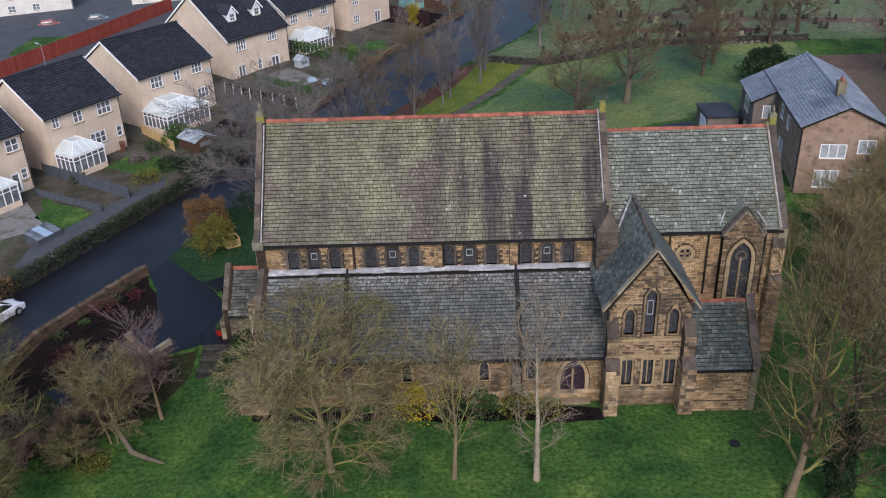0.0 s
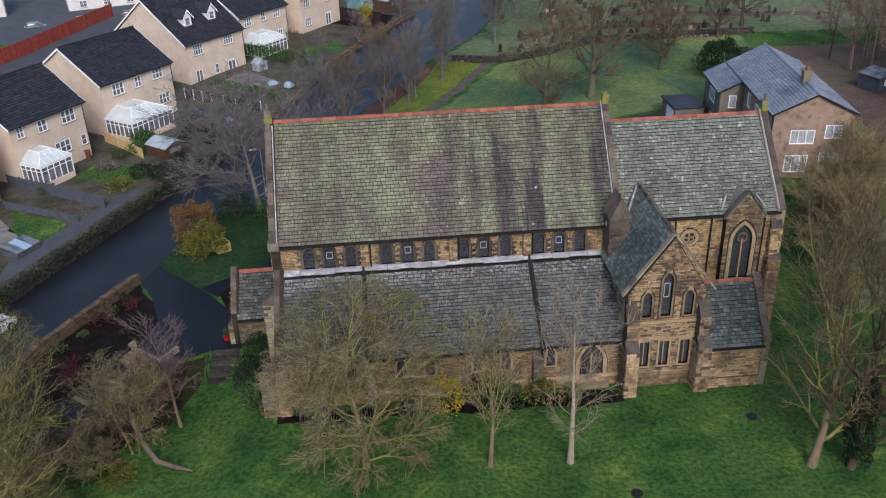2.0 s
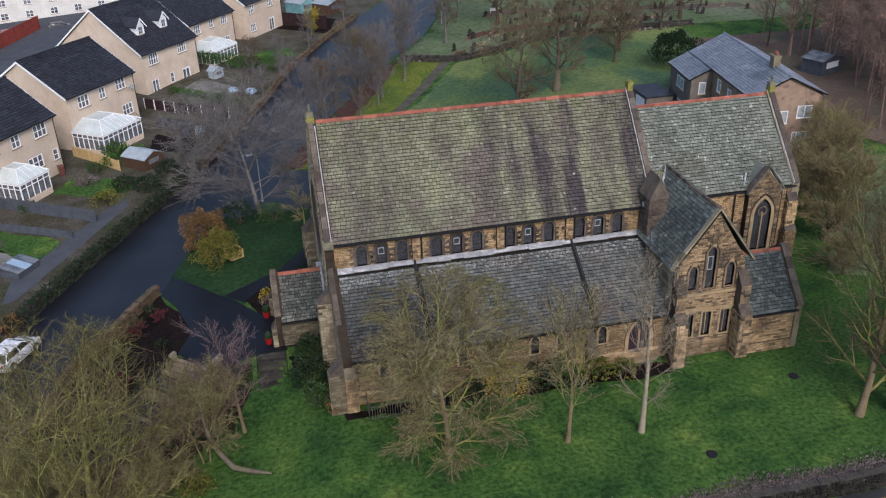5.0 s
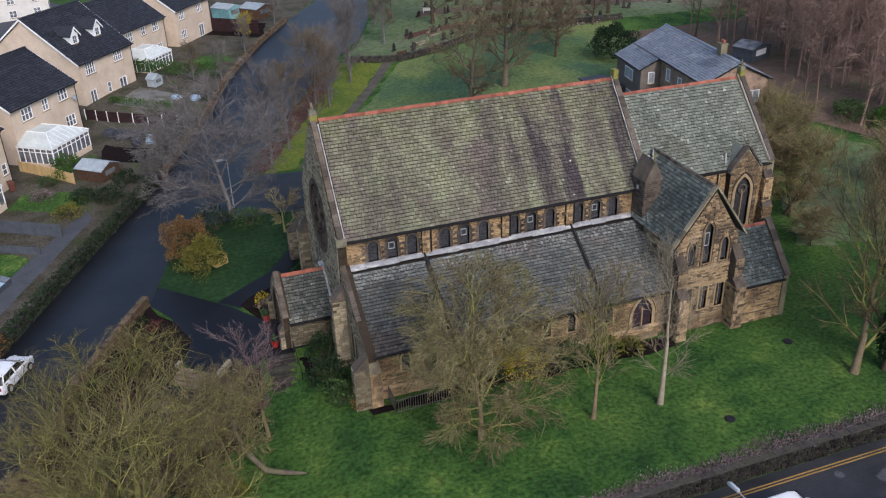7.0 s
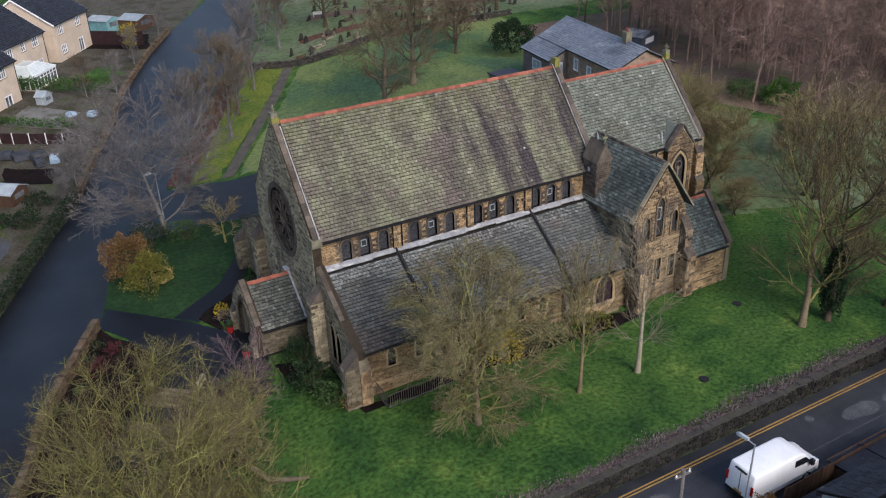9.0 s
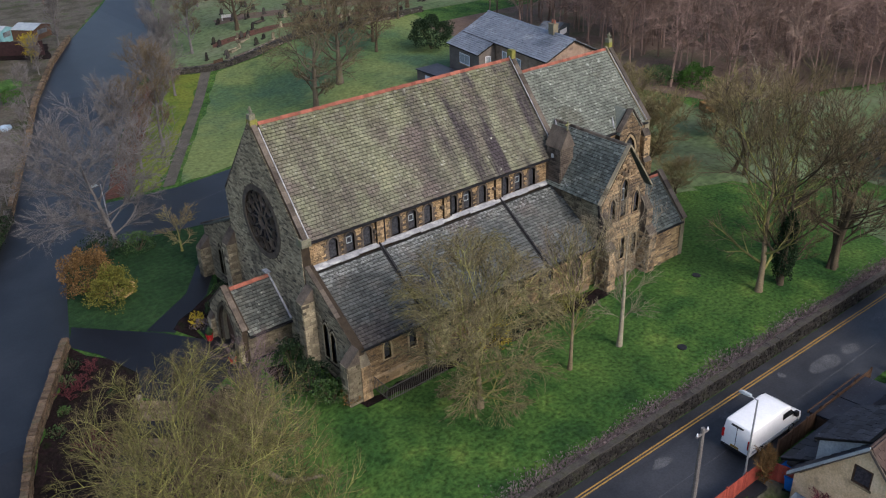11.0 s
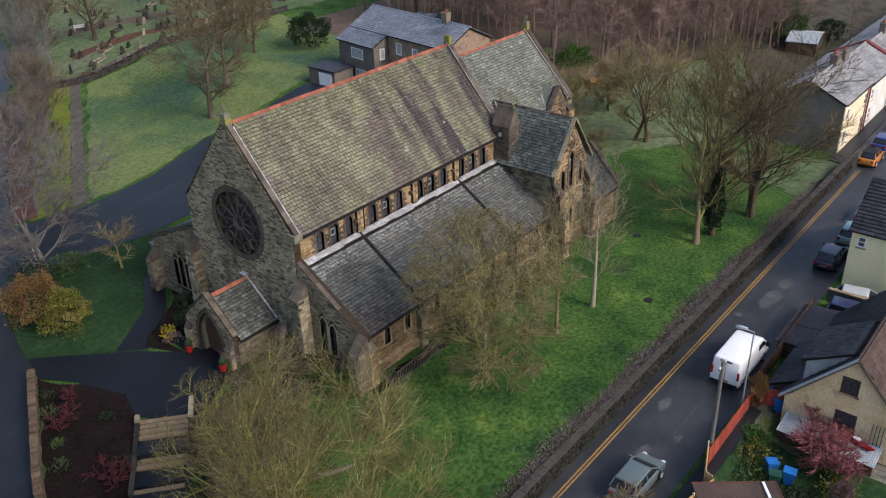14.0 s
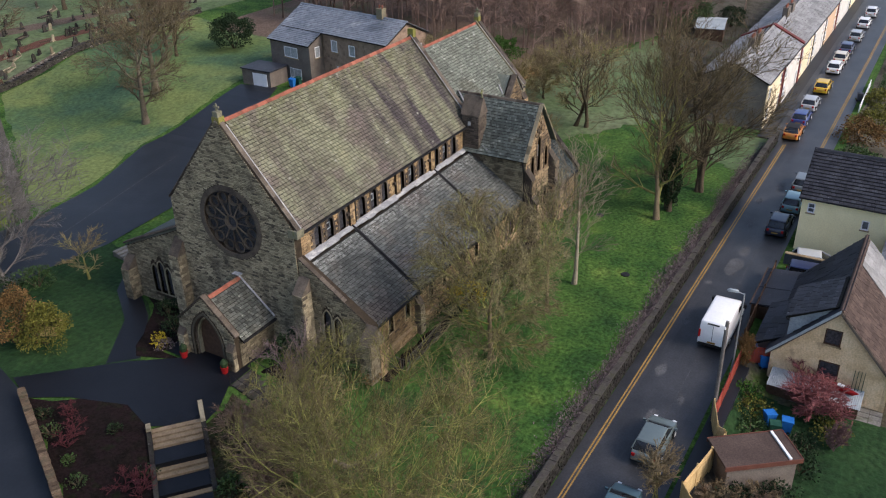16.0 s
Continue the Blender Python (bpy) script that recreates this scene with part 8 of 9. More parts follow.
rg = random.Random(8)
stones = [headstone(pose(30, 80, height(30, 80) + 0.06, 0, 0, 20), 0, RUBBLE), headstone(pose(36, 84, height(36, 84) + 0.06, 0, 0, 20), 1, STONE_GREY)]
for i in range(48):
    x, y = rg.uniform(22, 75), rg.uniform(68, 108)
    if x < 22 + (y - 66) * 0.55 or y < 72.5:
        continue
    copy_thing(stones[0 if rg.random() < 0.88 else 1], pose(x, y, height(x, y) + 0.05, rg.uniform(-6, 6), rg.uniform(-5, 5), rg.uniform(5, 30)))
for i in range(70):
    t = rg.random()
    x, y = ((34 + 40 * t, 88 - 7.6 * t), (29 + 30 * t, 78.6 - 2.6 * t), (26 + 34 * t, 72.8 + 0.6 * t))[i % 3]
    y += rg.uniform(-1.2, 1.2)
    copy_thing(stones[0 if rg.random() < 0.8 else 1], pose(x, y, height(x, y) + 0.05, rg.uniform(-8, 8), rg.uniform(-6, 6), rg.uniform(-5, 40)) @ Matrix.Diagonal((rg.uniform(0.7, 1.1), 1, rg.uniform(0.6, 1.15), 1)))


def kerbed_grave(x, y, turn, mat, label):
    """A grave plot: four low kerbs, a chipped bed and a small stone at its head."""
    ob = thing("kerbed_grave", pose(x, y, height(x, y) + 0.05, 0, 0, turn), label, "grave", "kerbed graves in the old churchyard")
    for q in ((-1.1, -0.5, 1.1, -0.38), (-1.1, 0.38, 1.1, 0.5), (-1.1, -0.38, -0.98, 0.38), (0.98, -0.38, 1.1, 0.38)):
        Geo().box(q[0], q[1], -0.1, q[2], q[3], 0.2).obj("kerb", mat, ob)
    Geo().box(-0.98, -0.38, -0.1, 0.98, 0.38, 0.08).obj("bed", WOOD_FLOOR, ob)
    Geo().prism([(0.95, a, b) for a, b in arch(0, 0.1, 0.6, 0.7, 4, True)], (0.12, 0, 0)).obj("stone", mat, ob)


for x, y, t in ((30.5, 74.0, 20), (33.2, 76.4, 20), (52.3, 93.0, 30), (45.5, 79.6, 15), (39.0, 82.4, 25), (57.0, 86.5, 20), (49.0, 90.5, 10)):
    kerbed_grave(x, y, t, STONE_GREY if t in (30, 20) else RUBBLE, "pale stone kerbed grave in rough grass" if t in (30, 20) else "dark stone kerbed grave in rough grass")
slabs = thing("broken_stones", pose(0, 0, 0), "scattered pale and brown broken slabs along the rubble wall", "rubble", kind="stuff")
g = Geo()
for i in range(260):
    t = rg.random()
    x = 20 + 38 * t
    y = 70.3 + (1.0 if x < 24 else 0.0) + rg.uniform(-1.1, 1.0)
    g.box(-0.3, -0.2, 0, 0.3, 0.2, 0.18, Matrix.Translation((x, y, height(x, y) + 0.05)) @ Euler((rg.uniform(-0.5, 0.5), rg.uniform(-0.5, 0.5), rg.uniform(0, 3))).to_matrix().to_4x4() @ Matrix.Diagonal((rg.uniform(0.25, 0.9), rg.uniform(0.3, 0.9), 1, 1)))
g.obj("slab", GRAVE_MIX, slabs, kind="stuff")


def bench(x, y, turn, mat, label):
    ob = thing("bench", pose(x, y, height(x, y) + 0.07, 0, 0, turn), label, "bench")
    for k in range(4):
        Geo().box(-0.9, -0.25 + k * 0.13, 0.42, 0.9, -0.14 + k * 0.13, 0.46).obj("seat_slat", mat, ob)
    for k in range(3):
        Geo().box(-0.9, 0.28, 0.55 + k * 0.13, 0.9, 0.32, 0.65 + k * 0.13).obj("back_slat", mat, ob)
    for x in (-0.8, 0.8):
        Geo().box(x - 0.04, -0.25, 0, x + 0.04, -0.18, 0.44).obj("leg", mat, ob)
        Geo().box(x - 0.04, 0.25, 0, x + 0.04, 0.33, 0.95).obj("leg", mat, ob)


bench(26.0, 70.5, 200, WOOD_DARK, "weathered wooden bench on the grass")
bench(36.5, 88.5, 160, RENDER_WHITE, "pale stone bench among graves")


# ---- trees and shrubs ----
def bent(d, angle, r):
    """d turned by about that angle in any direction."""
    d = Vector(d).normalized()
    a = Vector((r.gauss(0, 1), r.gauss(0, 1), r.gauss(0, 1)))
    a = (a - d * a.dot(d)).normalized()
    return (d * math.cos(angle) + a * math.sin(angle)).normalized()


def bare_tree(name, label, x, y, hgt, seed, counts=(9, 7, 6, 6), trunk=0.28, clear=0.22, spread=0.95, reach=0.45, rise=(0.12, 0.1, 0.06, 0.0), bark=BARK_BROWN, limb=None, twig=None,
              stems=1, lean=(0, 0), twig_r=0.016, ratios=(0.62, 0.5, 0.5), category="tree", group="", crown=None, wander=0.14, fork=(0.35, 0.8), fine=3, thick=0.36, dome=0.0):
    """A leafless tree: tapering trunk, limbs, branches and many fine twigs with an uneven outline."""
    r = random.Random(seed)
    ob = thing(name, pose(x, y, height(x, y) - 0.05), label, category, group)
    g_trunk, g_limb, g_twig = Geo(), Geo(), Geo()

    def line(p, d, length, segs, wander, lift, droop=0.0):
        pts, ds = [Vector(p)], []
        d = Vector(d)
        for i in range(segs):
            d = bent(d, abs(r.gauss(0, wander)), r)
            d = (d + Vector((0, 0, lift - droop * i))).normalized()
            pts.append(pts[-1] + d * (length / segs))
            ds.append(d)
        return pts, ds

    def along(pts, ds, f):
        k = min(len(ds) - 1, int(f * len(ds)))
        u = f * len(ds) - k
        return pts[k].lerp(pts[k + 1], u), ds[k]

    def branch(p, d, length, rad, level):
        last = level == len(counts)
        if last:
            n = len(g_twig.v)
            q = p + bent(d, 0.25, r) * length * 0.55
            e = q + (bent(d, 0.4, r) + Vector((0, 0, rise[min(level, len(rise)) - 1]))).normalized() * length * 0.45
            a = d.cross(Vector((0.31, 0.52, 0.79))).normalized() * rad
            b = d.cross(a).normalized() * rad
            ring3 = (a, -a * 0.5 + b * 0.87, -a * 0.5 - b * 0.87)
            g_twig.v += [tuple(p + v) for v in ring3] + [tuple(q + v * 0.75) for v in ring3] + [tuple(e)]
            g_twig.f += [(n, n + 1, n + 4, n + 3), (n + 1, n + 2, n + 5, n + 4), (n + 2, n, n + 3, n + 5), (n + 3, n + 4, n + 6), (n + 4, n + 5, n + 6), (n + 5, n + 3, n + 6)]
            return
        segs = 5 if level == 1 else 3
        pts, ds = line(p, d, length, segs, wander * 1.2 if level > 1 else wander, rise[level - 1])
        rr = [rad * (1 - 0.75 * i / segs) for i in range(segs + 1)]
        (g_limb if level < fine else g_twig).tube(pts, rr, 6 if level == 1 else 4 if level == 2 else 3, False)
        n = counts[level]
        for i in range(n):
            f = 0.22 + 0.78 * (i + r.random()) / n
            q, dq = along(pts, ds, min(0.999, f))
            size = length * ratios[min(level - 1, len(ratios) - 1)] * r.uniform(0.6, 1.25) * (1.15 - 0.5 * f)
            branch(q, bent(dq, r.uniform(*fork), r), size, max(twig_r * (1.0 if level + 1 == len(counts) else 2.1), rad * 0.45 * (1.1 - 0.5 * f)), level + 1)
        branch(pts[-1], ds[-1], length * 0.35, max(twig_r, rr[-1] * 0.8), len(counts))

    for s in range(stems):
        base = Vector((0, 0, 0)) if stems == 1 else Vector((r.uniform(-0.5, 0.5), r.uniform(-0.5, 0.5), 0))
        d = Vector((lean[0], lean[1], 1)).normalized()
        if stems > 1:
            d = bent(d, r.uniform(0.1, 0.4), r)
            if d.z < 0.5:
                d.z = 0.7
        h = hgt * (0.86 if stems == 1 else r.uniform(0.7, 0.9))
        pts, ds = line(base, d, h, 8, 0.07, 0.08)
        rad = trunk if stems == 1 else trunk * r.uniform(0.5, 0.9)
        rr = [rad * (1.25 if i == 0 else 1) * (1 - 0.88 * i / 8) for i in range(9)]
        g_trunk.tube(pts, rr, 9, False)
        n = counts[0]
        for i in range(n):
            f = clear + (1 - clear) * (i + r.random() * 0.8) / n
            q, dq = along(pts, ds, min(0.995, f))
            g = (f - clear) / (1 - clear)
            length = hgt * reach * (0.55 + 0.9 * math.sin(math.pi * (0.2 + 0.75 * (1 - g)))) * r.uniform(0.75, 1.15) * 0.72
            a = 2.4 * i + r.uniform(-0.5, 0.5)
            side = Vector((math.cos(a), math.sin(a), 0))
            dq = (side * math.sin(spread * (1 - 0.45 * g)) + Vector((0, 0, 1)) * math.cos(spread * (1 - 0.45 * g))).normalized()
            branch(q, dq, length, max(0.026, rad * thick * (1.1 - 0.7 * g)), 1)
        branch(pts[-1], ds[-1], hgt * 0.12, 0.03, max(1, len(counts) - 1))
    # the whole is brought to its true height and spread, and the crown over its base unless the tree leans
    tips = np.array(g_twig.v)
    if lean == (0, 0):
        off = np.array([tips[:, 0].mean(), tips[:, 1].mean()]) / tips[:, 2].mean()
        for g in (g_trunk, g_limb, g_twig):
            a = np.array(g.v)
            a[:, :2] -= a[:, 2:] * off
            g.v = [tuple(p) for p in a.tolist()]
        tips = np.array(g_twig.v)
    sz = hgt / np.percentile(tips[:, 2], 99.7)
    wide = np.percentile(np.hypot(tips[:, 0] - tips[:, 0].mean(), tips[:, 1] - tips[:, 1].mean()), 99)
    sx = (crown or hgt * 0.35) / wide
    for g in (g_trunk, g_limb, g_twig):
        a = np.array(g.v) * (sx, sx, sz)
        g.v = [tuple(p) for p in a.tolist()]
    if dome:
        # the longest shoots are held in, so that the twigs end in one rounded outline
        axes, mid = np.array((crown, crown, hgt * 0.56)), np.array((0.0, 0.0, hgt * 0.44))
        for g in (g_limb, g_twig):
            a = (np.array(g.v) - mid) / axes
            rho = np.maximum(1e-6, np.linalg.norm(a, axis=1))
            held = np.where(rho > dome, dome + (1.05 - dome) * (1 - np.exp(-(rho - dome) / (1.05 - dome))), rho)
            g.v = [tuple(p) for p in (a * (held / rho)[:, None] * axes + mid).tolist()]
    g_trunk.obj("trunk", bark, ob, smooth=True)
    g_limb.obj("bough", limb or bark, ob, smooth=True)
    g_twig.obj("crown", twig or limb or bark, ob)
    return ob


def leaf_cloud(n, centre, size, leaf, r, lump=0.35, flat=0.0, shell=0.55):
    """Small folded leaves filling an uneven mound."""
    g = Geo()
    off = Vector((r.uniform(0, 50), r.uniform(0, 50), r.uniform(0, 50)))
    for _ in range(n):
        d = Vector((r.gauss(0, 1), r.gauss(0, 1), r.gauss(0, 1))).normalized()
        if d.z < -0.6:
            d.z = -d.z
        k = (shell + (1 - shell) * r.random() ** 0.5) * (1 + lump * 2 * noise.noise(d * 1.8 + off))
        p = Vector((centre[0] + d.x * size[0] * k, centre[1] + d.y * size[1] * k, centre[2] + d.z * size[2] * k))
        if p.z < 0.02:
            p.z = r.uniform(0.02, 0.2)
        a = bent(d, r.uniform(0.2, 1.4), r) * leaf * r.uniform(0.6, 1.3)
        b = a.cross(Vector((r.gauss(0, 1), r.gauss(0, 1), r.gauss(0, 1)))).normalized() * leaf * 0.45
        m = a * 0.5 + a.cross(b).normalized() * leaf * 0.12
        i = len(g.v)
        g.v += [tuple(p), tuple(p + m + b), tuple(p + a), tuple(p + m - b)]
        g.f += [(i, i + 1, i + 2), (i, i + 2, i + 3)]
    return g


def shrub(name, label, x, y, rad, hgt, mat, seed, n=900, leaf=0.13, stem=BARK_BROWN, dz=0.0, category="shrub"):
    r = random.Random(seed)
    ob = thing(name, pose(x, y, height(x, y) + dz), label, category)
    g = Geo()
    for _ in range(9):
        a = r.uniform(0, 6.28)
        g.tube([(0.1 * math.cos(a), 0.1 * math.sin(a), 0), (rad * 0.4 * math.cos(a), rad * 0.4 * math.sin(a), hgt * 0.5), (rad * 0.7 * math.cos(a), rad * 0.7 * math.sin(a), hgt * 0.85)], [0.04, 0.03, 0.012], 5, False)
    g.obj("stem", stem, ob)
    leaf_cloud(n, (0, 0, hgt * 0.48), (rad, rad, hgt * 0.52), leaf, r).obj("foliage", mat, ob)
    return ob


def hedge(label, p, q, wide, hgt, mat, seed, per=130, leaf=0.14, base=0.0, category="hedge"):
    r = random.Random(seed)
    ob = thing("hedge", pose(0, 0, 0), label, category)
    p, q = Vector((*p, 0)), Vector((*q, 0))
    d = (q - p).normalized()
    s = Vector((-d.y, d.x, 0))
    n = max(1, int((q - p).length / 1.2))
    for i in range(n):
        c = p.lerp(q, (i + 0.5) / n)
        z = height(c.x, c.y) + base
        g = leaf_cloud(per, (0, 0, hgt * 0.5), (0.85, wide / 2, hgt * 0.52), leaf, r, 0.2, shell=0.75)
        m = Matrix(((d.x, s.x, 0, c.x), (d.y, s.y, 0, c.y), (0, 0, 1, z), (0, 0, 0, 1)))
        core = leaf_cloud(40, (0, 0, hgt * 0.45), (0.6, wide * 0.32, hgt * 0.4), leaf * 1.8, r, 0.1, shell=0.3)
        Geo().add(g.v + core.v, g.f + [tuple(j + len(g.v) for j in f) for f in core.f], m).obj("bush", mat, ob)
    return ob


bare_tree("tree", "broad leafless tree with mossy yellow-green branches", -13.9, -15.6, 16.9, 1, (11, 9, 8, 8), 0.34, 0.16, 1.05, 0.5, (0.16, 0.14, 0.1, 0.04), BARK_MOSS, BARK_MOSS, TWIG_OLIVE, stems=3, fine=4, twig_r=0.01, crown=7.7, wander=0.18, fork=(0.35, 0.85), ratios=(0.6, 0.58, 0.55), dome=0.7, thick=0.3)
bare_tree("tree", "dense twiggy leafless tree with drooping branches", 5.4, -11.2, 12.6, 2, (28, 11, 9, 8), 0.24, 0.04, 1.35, 0.55, (0.08, 0.0, -0.08, -0.4), BARK_TRUNK, BARK_MOSS, TWIG_SAND, twig_r=0.012, crown=6.6, dome=0.75, wander=0.17, fork=(0.3, 0.85))
bare_tree("tree", "slender leafless tree with upswept branches", 12.6, -12.0, 11.8, 3, (16, 7, 5, 5), 0.18, 0.28, 0.62, 0.46, (0.16, 0.12, 0.08, 0.0), BARK_TRUNK, BARK_MOSS, TWIG_TAN, twig_r=0.0115, crown=3.1, fork=(0.3, 0.7), thick=0.22)
bare_tree("birch_tree", "young silver birch with pale trunk", 17.3, -12.2, 12.4, 4, (20, 6, 4, 3), 0.19, 0.2, 0.95, 0.3, (0.14, 0.06, 0.0, -0.05), BARK_PALE, BARK_BIRCH_TWIG, BARK_BIRCH_TWIG, twig_r=0.0085, crown=3.0, fork=(0.3, 0.8), thick=0.17)
bare_tree("tree", "tall leafless tree with buff leaning lower trunk", 30.9, -14.2, 16.4, 5, (13, 7, 6, 6), 0.36, 0.14, 1.2, 0.5, (0.14, 0.1, 0.06, 0.0), BARK_TRUNK, BARK_MOSS, TWIG_DUN, lean=(0.26, 0.05), group="trees at the street wall", thick=0.46, twig_r=0.0145, wander=0.18, fork=(0.3, 0.8), crown=5.2)
ivy_tree = bare_tree("tree", "tall leafless tree with ivy-clad trunk", 33.2, -14.6, 17.6, 6, (10, 7, 7, 6), 0.42, 0.14, 1.2, 0.6, (0.14, 0.1, 0.06, 0.0), BARK_BROWN, BARK_BROWN, TWIG_DUN, stems=2, group="trees at the street wall", thick=0.5, twig_r=0.015, wander=0.17, fork=(0.3, 0.8), crown=7.2)
leaf_cloud(4200, (0, 0, 2.6), (0.75, 0.75, 3.4), 0.16, random.Random(66), 0.3, shell=0.7).obj("ivy", LEAF_DARK, ivy_tree, "dark ivy")
bare_tree("tree", "many-stemmed leafless tree near the street wall", 38.4, -15.7, 16.2, 7, (7, 6, 6, 6), 0.3, 0.18, 1.1, 0.5, (0.16, 0.12, 0.06, 0.0), BARK_BROWN, BARK_BROWN, TWIG_DUN, stems=5, group="trees at the street wall", thick=0.5, twig_r=0.015, wander=0.17, fork=(0.3, 0.8), crown=7.0)
bare_tree("tree", "leafless tree with upswept forked limbs", 49.5, 0.5, 10.8, 8, (9, 7, 6, 6), 0.26, 0.12, 0.95, 0.5, (0.2, 0.12, 0.05, 0.0), BARK_BROWN, BARK_BROWN, BARK_OLIVE, stems=2, crown=5.0)
bare_tree("tree", "grey wide-crowned leafless tree beside the lane", -4.4, 26.4, 13.2, 9, (20, 10, 8, 7), 0.28, 0.14, 1.25, 0.62, (0.1, 0.06, 0.02, 0.0), BARK_GREY, BARK_GREY, BARK_GREY, lean=(-0.12, 0.02), twig_r=0.015, crown=8.3, wander=0.2, fork=(0.35, 0.9))
bare_tree("small_tree", "small crooked leafless fruit tree on the lawn", -0.4, 21.8, 4.4, 10, (9, 6, 5, 4), 0.13, 0.2, 1.15, 0.6, (0.05, 0.02, 0.0, 0.0), BARK_MOSS, BARK_OLIVE, BARK_OLIVE, crown=2.6)
for i, (x, y, h) in enumerate(((27.0, 45.0, 14.5), (33.7, 50.2, 13.5))):
    bare_tree("tree", "tall leafless oak on the lawn", x, y, h, 20 + i, (15, 9, 7, 8), 0.56, 0.24, 1.4, 0.5, (0.1, 0.08, 0.04, 0.0), BARK_OAK, BARK_OAK, TWIG_DUN, group="trees on the north lawn", twig_r=0.014, crown=6.4, wander=0.3)
rowt = bare_tree("tree", "slender grey-brown leafless tree along the lane", 1.4, 38.6, 11.5, 30, (16, 8, 7, 6), 0.17, 0.15, 0.8, 0.34, (0.15, 0.08, 0.04, 0.0), BARK_GREY, BARK_GREY, BARK_GREY, group="lane trees", twig_r=0.0125, crown=3.2)
row2 = bare_tree("tree", "slender brown leafless tree along the lane", 8.4, 47.5, 12.5, 31, (16, 8, 7, 6), 0.19, 0.15, 0.85, 0.36, (0.15, 0.08, 0.04, 0.0), BARK_GREY, BARK_GREY, BARK_TIP, group="lane trees", twig_r=0.0125, crown=3.7)
for x, y, s, t in ((16.6, 63.4, 1.0, 40), (4.0, 42.6, 0.85, 190), (17.4, 67.6, 1.05, 100), (26.0, 79, 1.1, 10), (31, 92, 1.0, 250), (11.6, 55, 0.8, 300), (-3.4, 71.8, 0.45, 77), (-7.6, 49.5, 0.34, 140), (37, 101, 1.1, 60), (5.4, 84, 0.5, 200), (27.8, 90.5, 0.9, 20), (-9.6, 42.2, 0.5, 320), (-6.4, 53.4, 0.36, 200), (-2.6, 61.8, 0.4, 280), (0.2, 70.4, 0.5, 160), (12.6, 99.0, 0.8, 240), (-11.4, 37.0, 0.4, 100), (12.6, 58.0, 0.9, 140), (-8.4, 46.0, 0.4, 40)):
    copy_thing(row2 if int(t) % 20 else rowt, pose(x, y, height(x, y) - 0.05, 0, 0, t) @ Matrix.Diagonal((s, s, s, 1)))
gy = bare_tree("tree", "leafless tree in the old churchyard", 35, 82, 12.0, 33, (15, 9, 7, 6), 0.32, 0.22, 1.1, 0.5, (0.1, 0.06, 0.02, 0.0), BARK_BROWN, BARK_BROWN, BARK_TIP, group="trees in the old churchyard", twig_r=0.012, crown=5.4)
for x, y, s, t in ((48, 76, 0.9, 50), (44.5, 57.5, 0.7, 120), (47, 62, 0.85, 220), (62, 74, 1.0, 10), (54, 92, 1.1, 200), (70, 98, 1.0, 90), (84, 84, 0.9, 300), (40, 104, 1.0, 30), (57, 112, 1.1, 140), (92, 108, 1.0, 30), (56.5, 69, 0.6, 77)):
    copy_thing(gy, pose(x, y, height(x, y) - 0.05, 0, 0, t) @ Matrix.Diagonal((s, s, s, 1)))
eb = bare_tree("tree", "dense rounded leafless thorn tree", 42.6, 7.0, 8.8, 35, (16, 9, 8, 7), 0.18, 0.1, 1.0, 0.5, (0.1, 0.06, 0.02, 0.0), BARK_BROWN, BARK_OLIVE, BARK_OLIVE, stems=2, twig_r=0.013, crown=4.6)
for x, y, s, t in ((45.5, 13.5, 0.95, 70), (50.5, 18.5, 0.8, 170), (40.5, 1.5, 0.45, 20), (56, 8, 0.7, 120), (38.5, 12.0, 0.55, 200)):
    copy_thing(eb, pose(x, y, height(x, y) - 0.05, 0, 0, t) @ Matrix.Diagonal((s, s, s, 1)))
bare_tree("birch_tree", "pale leaning birch before the wood", 58.5, 4.5, 10.5, 36, (10, 6, 5, 4), 0.15, 0.25, 0.7, 0.4, (0.15, 0.05, 0.0, -0.1), BARK_PALE, BARK_PALE, BARK_RUSSET, stems=2, crown=3.0)

# thicket below the yard
th1 = bare_tree("thicket_bush", "tangled brown leafless thicket bush", -8.9, -4.4, 4.4, 40, (9, 8, 7, 6), 0.1, 0.05, 1.0, 0.6, (0.08, 0.03, 0.0, -0.05), BARK_OLIVE, BARK_TIP, RUSTY_TWIG, stems=3, category="bush", group="thicket bushes", twig_r=0.013, crown=3.0)
th2 = bare_tree("thicket_bush", "olive leafless thicket bush with mossy stems", -17.8, -9.6, 4.6, 41, (9, 8, 7, 6), 0.1, 0.05, 1.0, 0.55, (0.08, 0.03, 0.0, -0.05), BARK_MOSS, BARK_MOSS, BARK_OLIVE, stems=3, category="bush", group="thicket bushes", twig_r=0.013, crown=3.2)
for src, x, y, s, t in ((th1, -10.6, -5.4, 0.8, 40), (th2, -20.6, -8.4, 0.8, 60), (th1, -14.0, -9.2, 0.75, 200), (th2, -22.5, -11.6, 1.0, 310), (th1, -20.4, -5.6, 0.45, 20), (th2, -10.8, -9.0, 0.6, 90), (th1, -8.2, -1.6, 0.7, 260), (th2, -17, -12.5, 1.0, 150), (th1, -12.2, -6.6, 0.55, 111)):
    copy_thing(src, pose(x, y, height(x, y) - 0.05, 0, 0, t) @ Matrix.Diagonal((s, s, s, 1)))
bare_tree("small_tree", "slim purple-twigged leafless tree by the steps", -6.6, -4.8, 9.0, 42, (11, 6, 5, 4), 0.13, 0.34, 0.7, 0.45, (0.16, 0.1, 0.05, 0.0), BARK_TRUNK, PINK_TWIG, PINK_TWIG, lean=(-0.05, 0.05), twig_r=0.009, crown=2.5, thick=0.24)
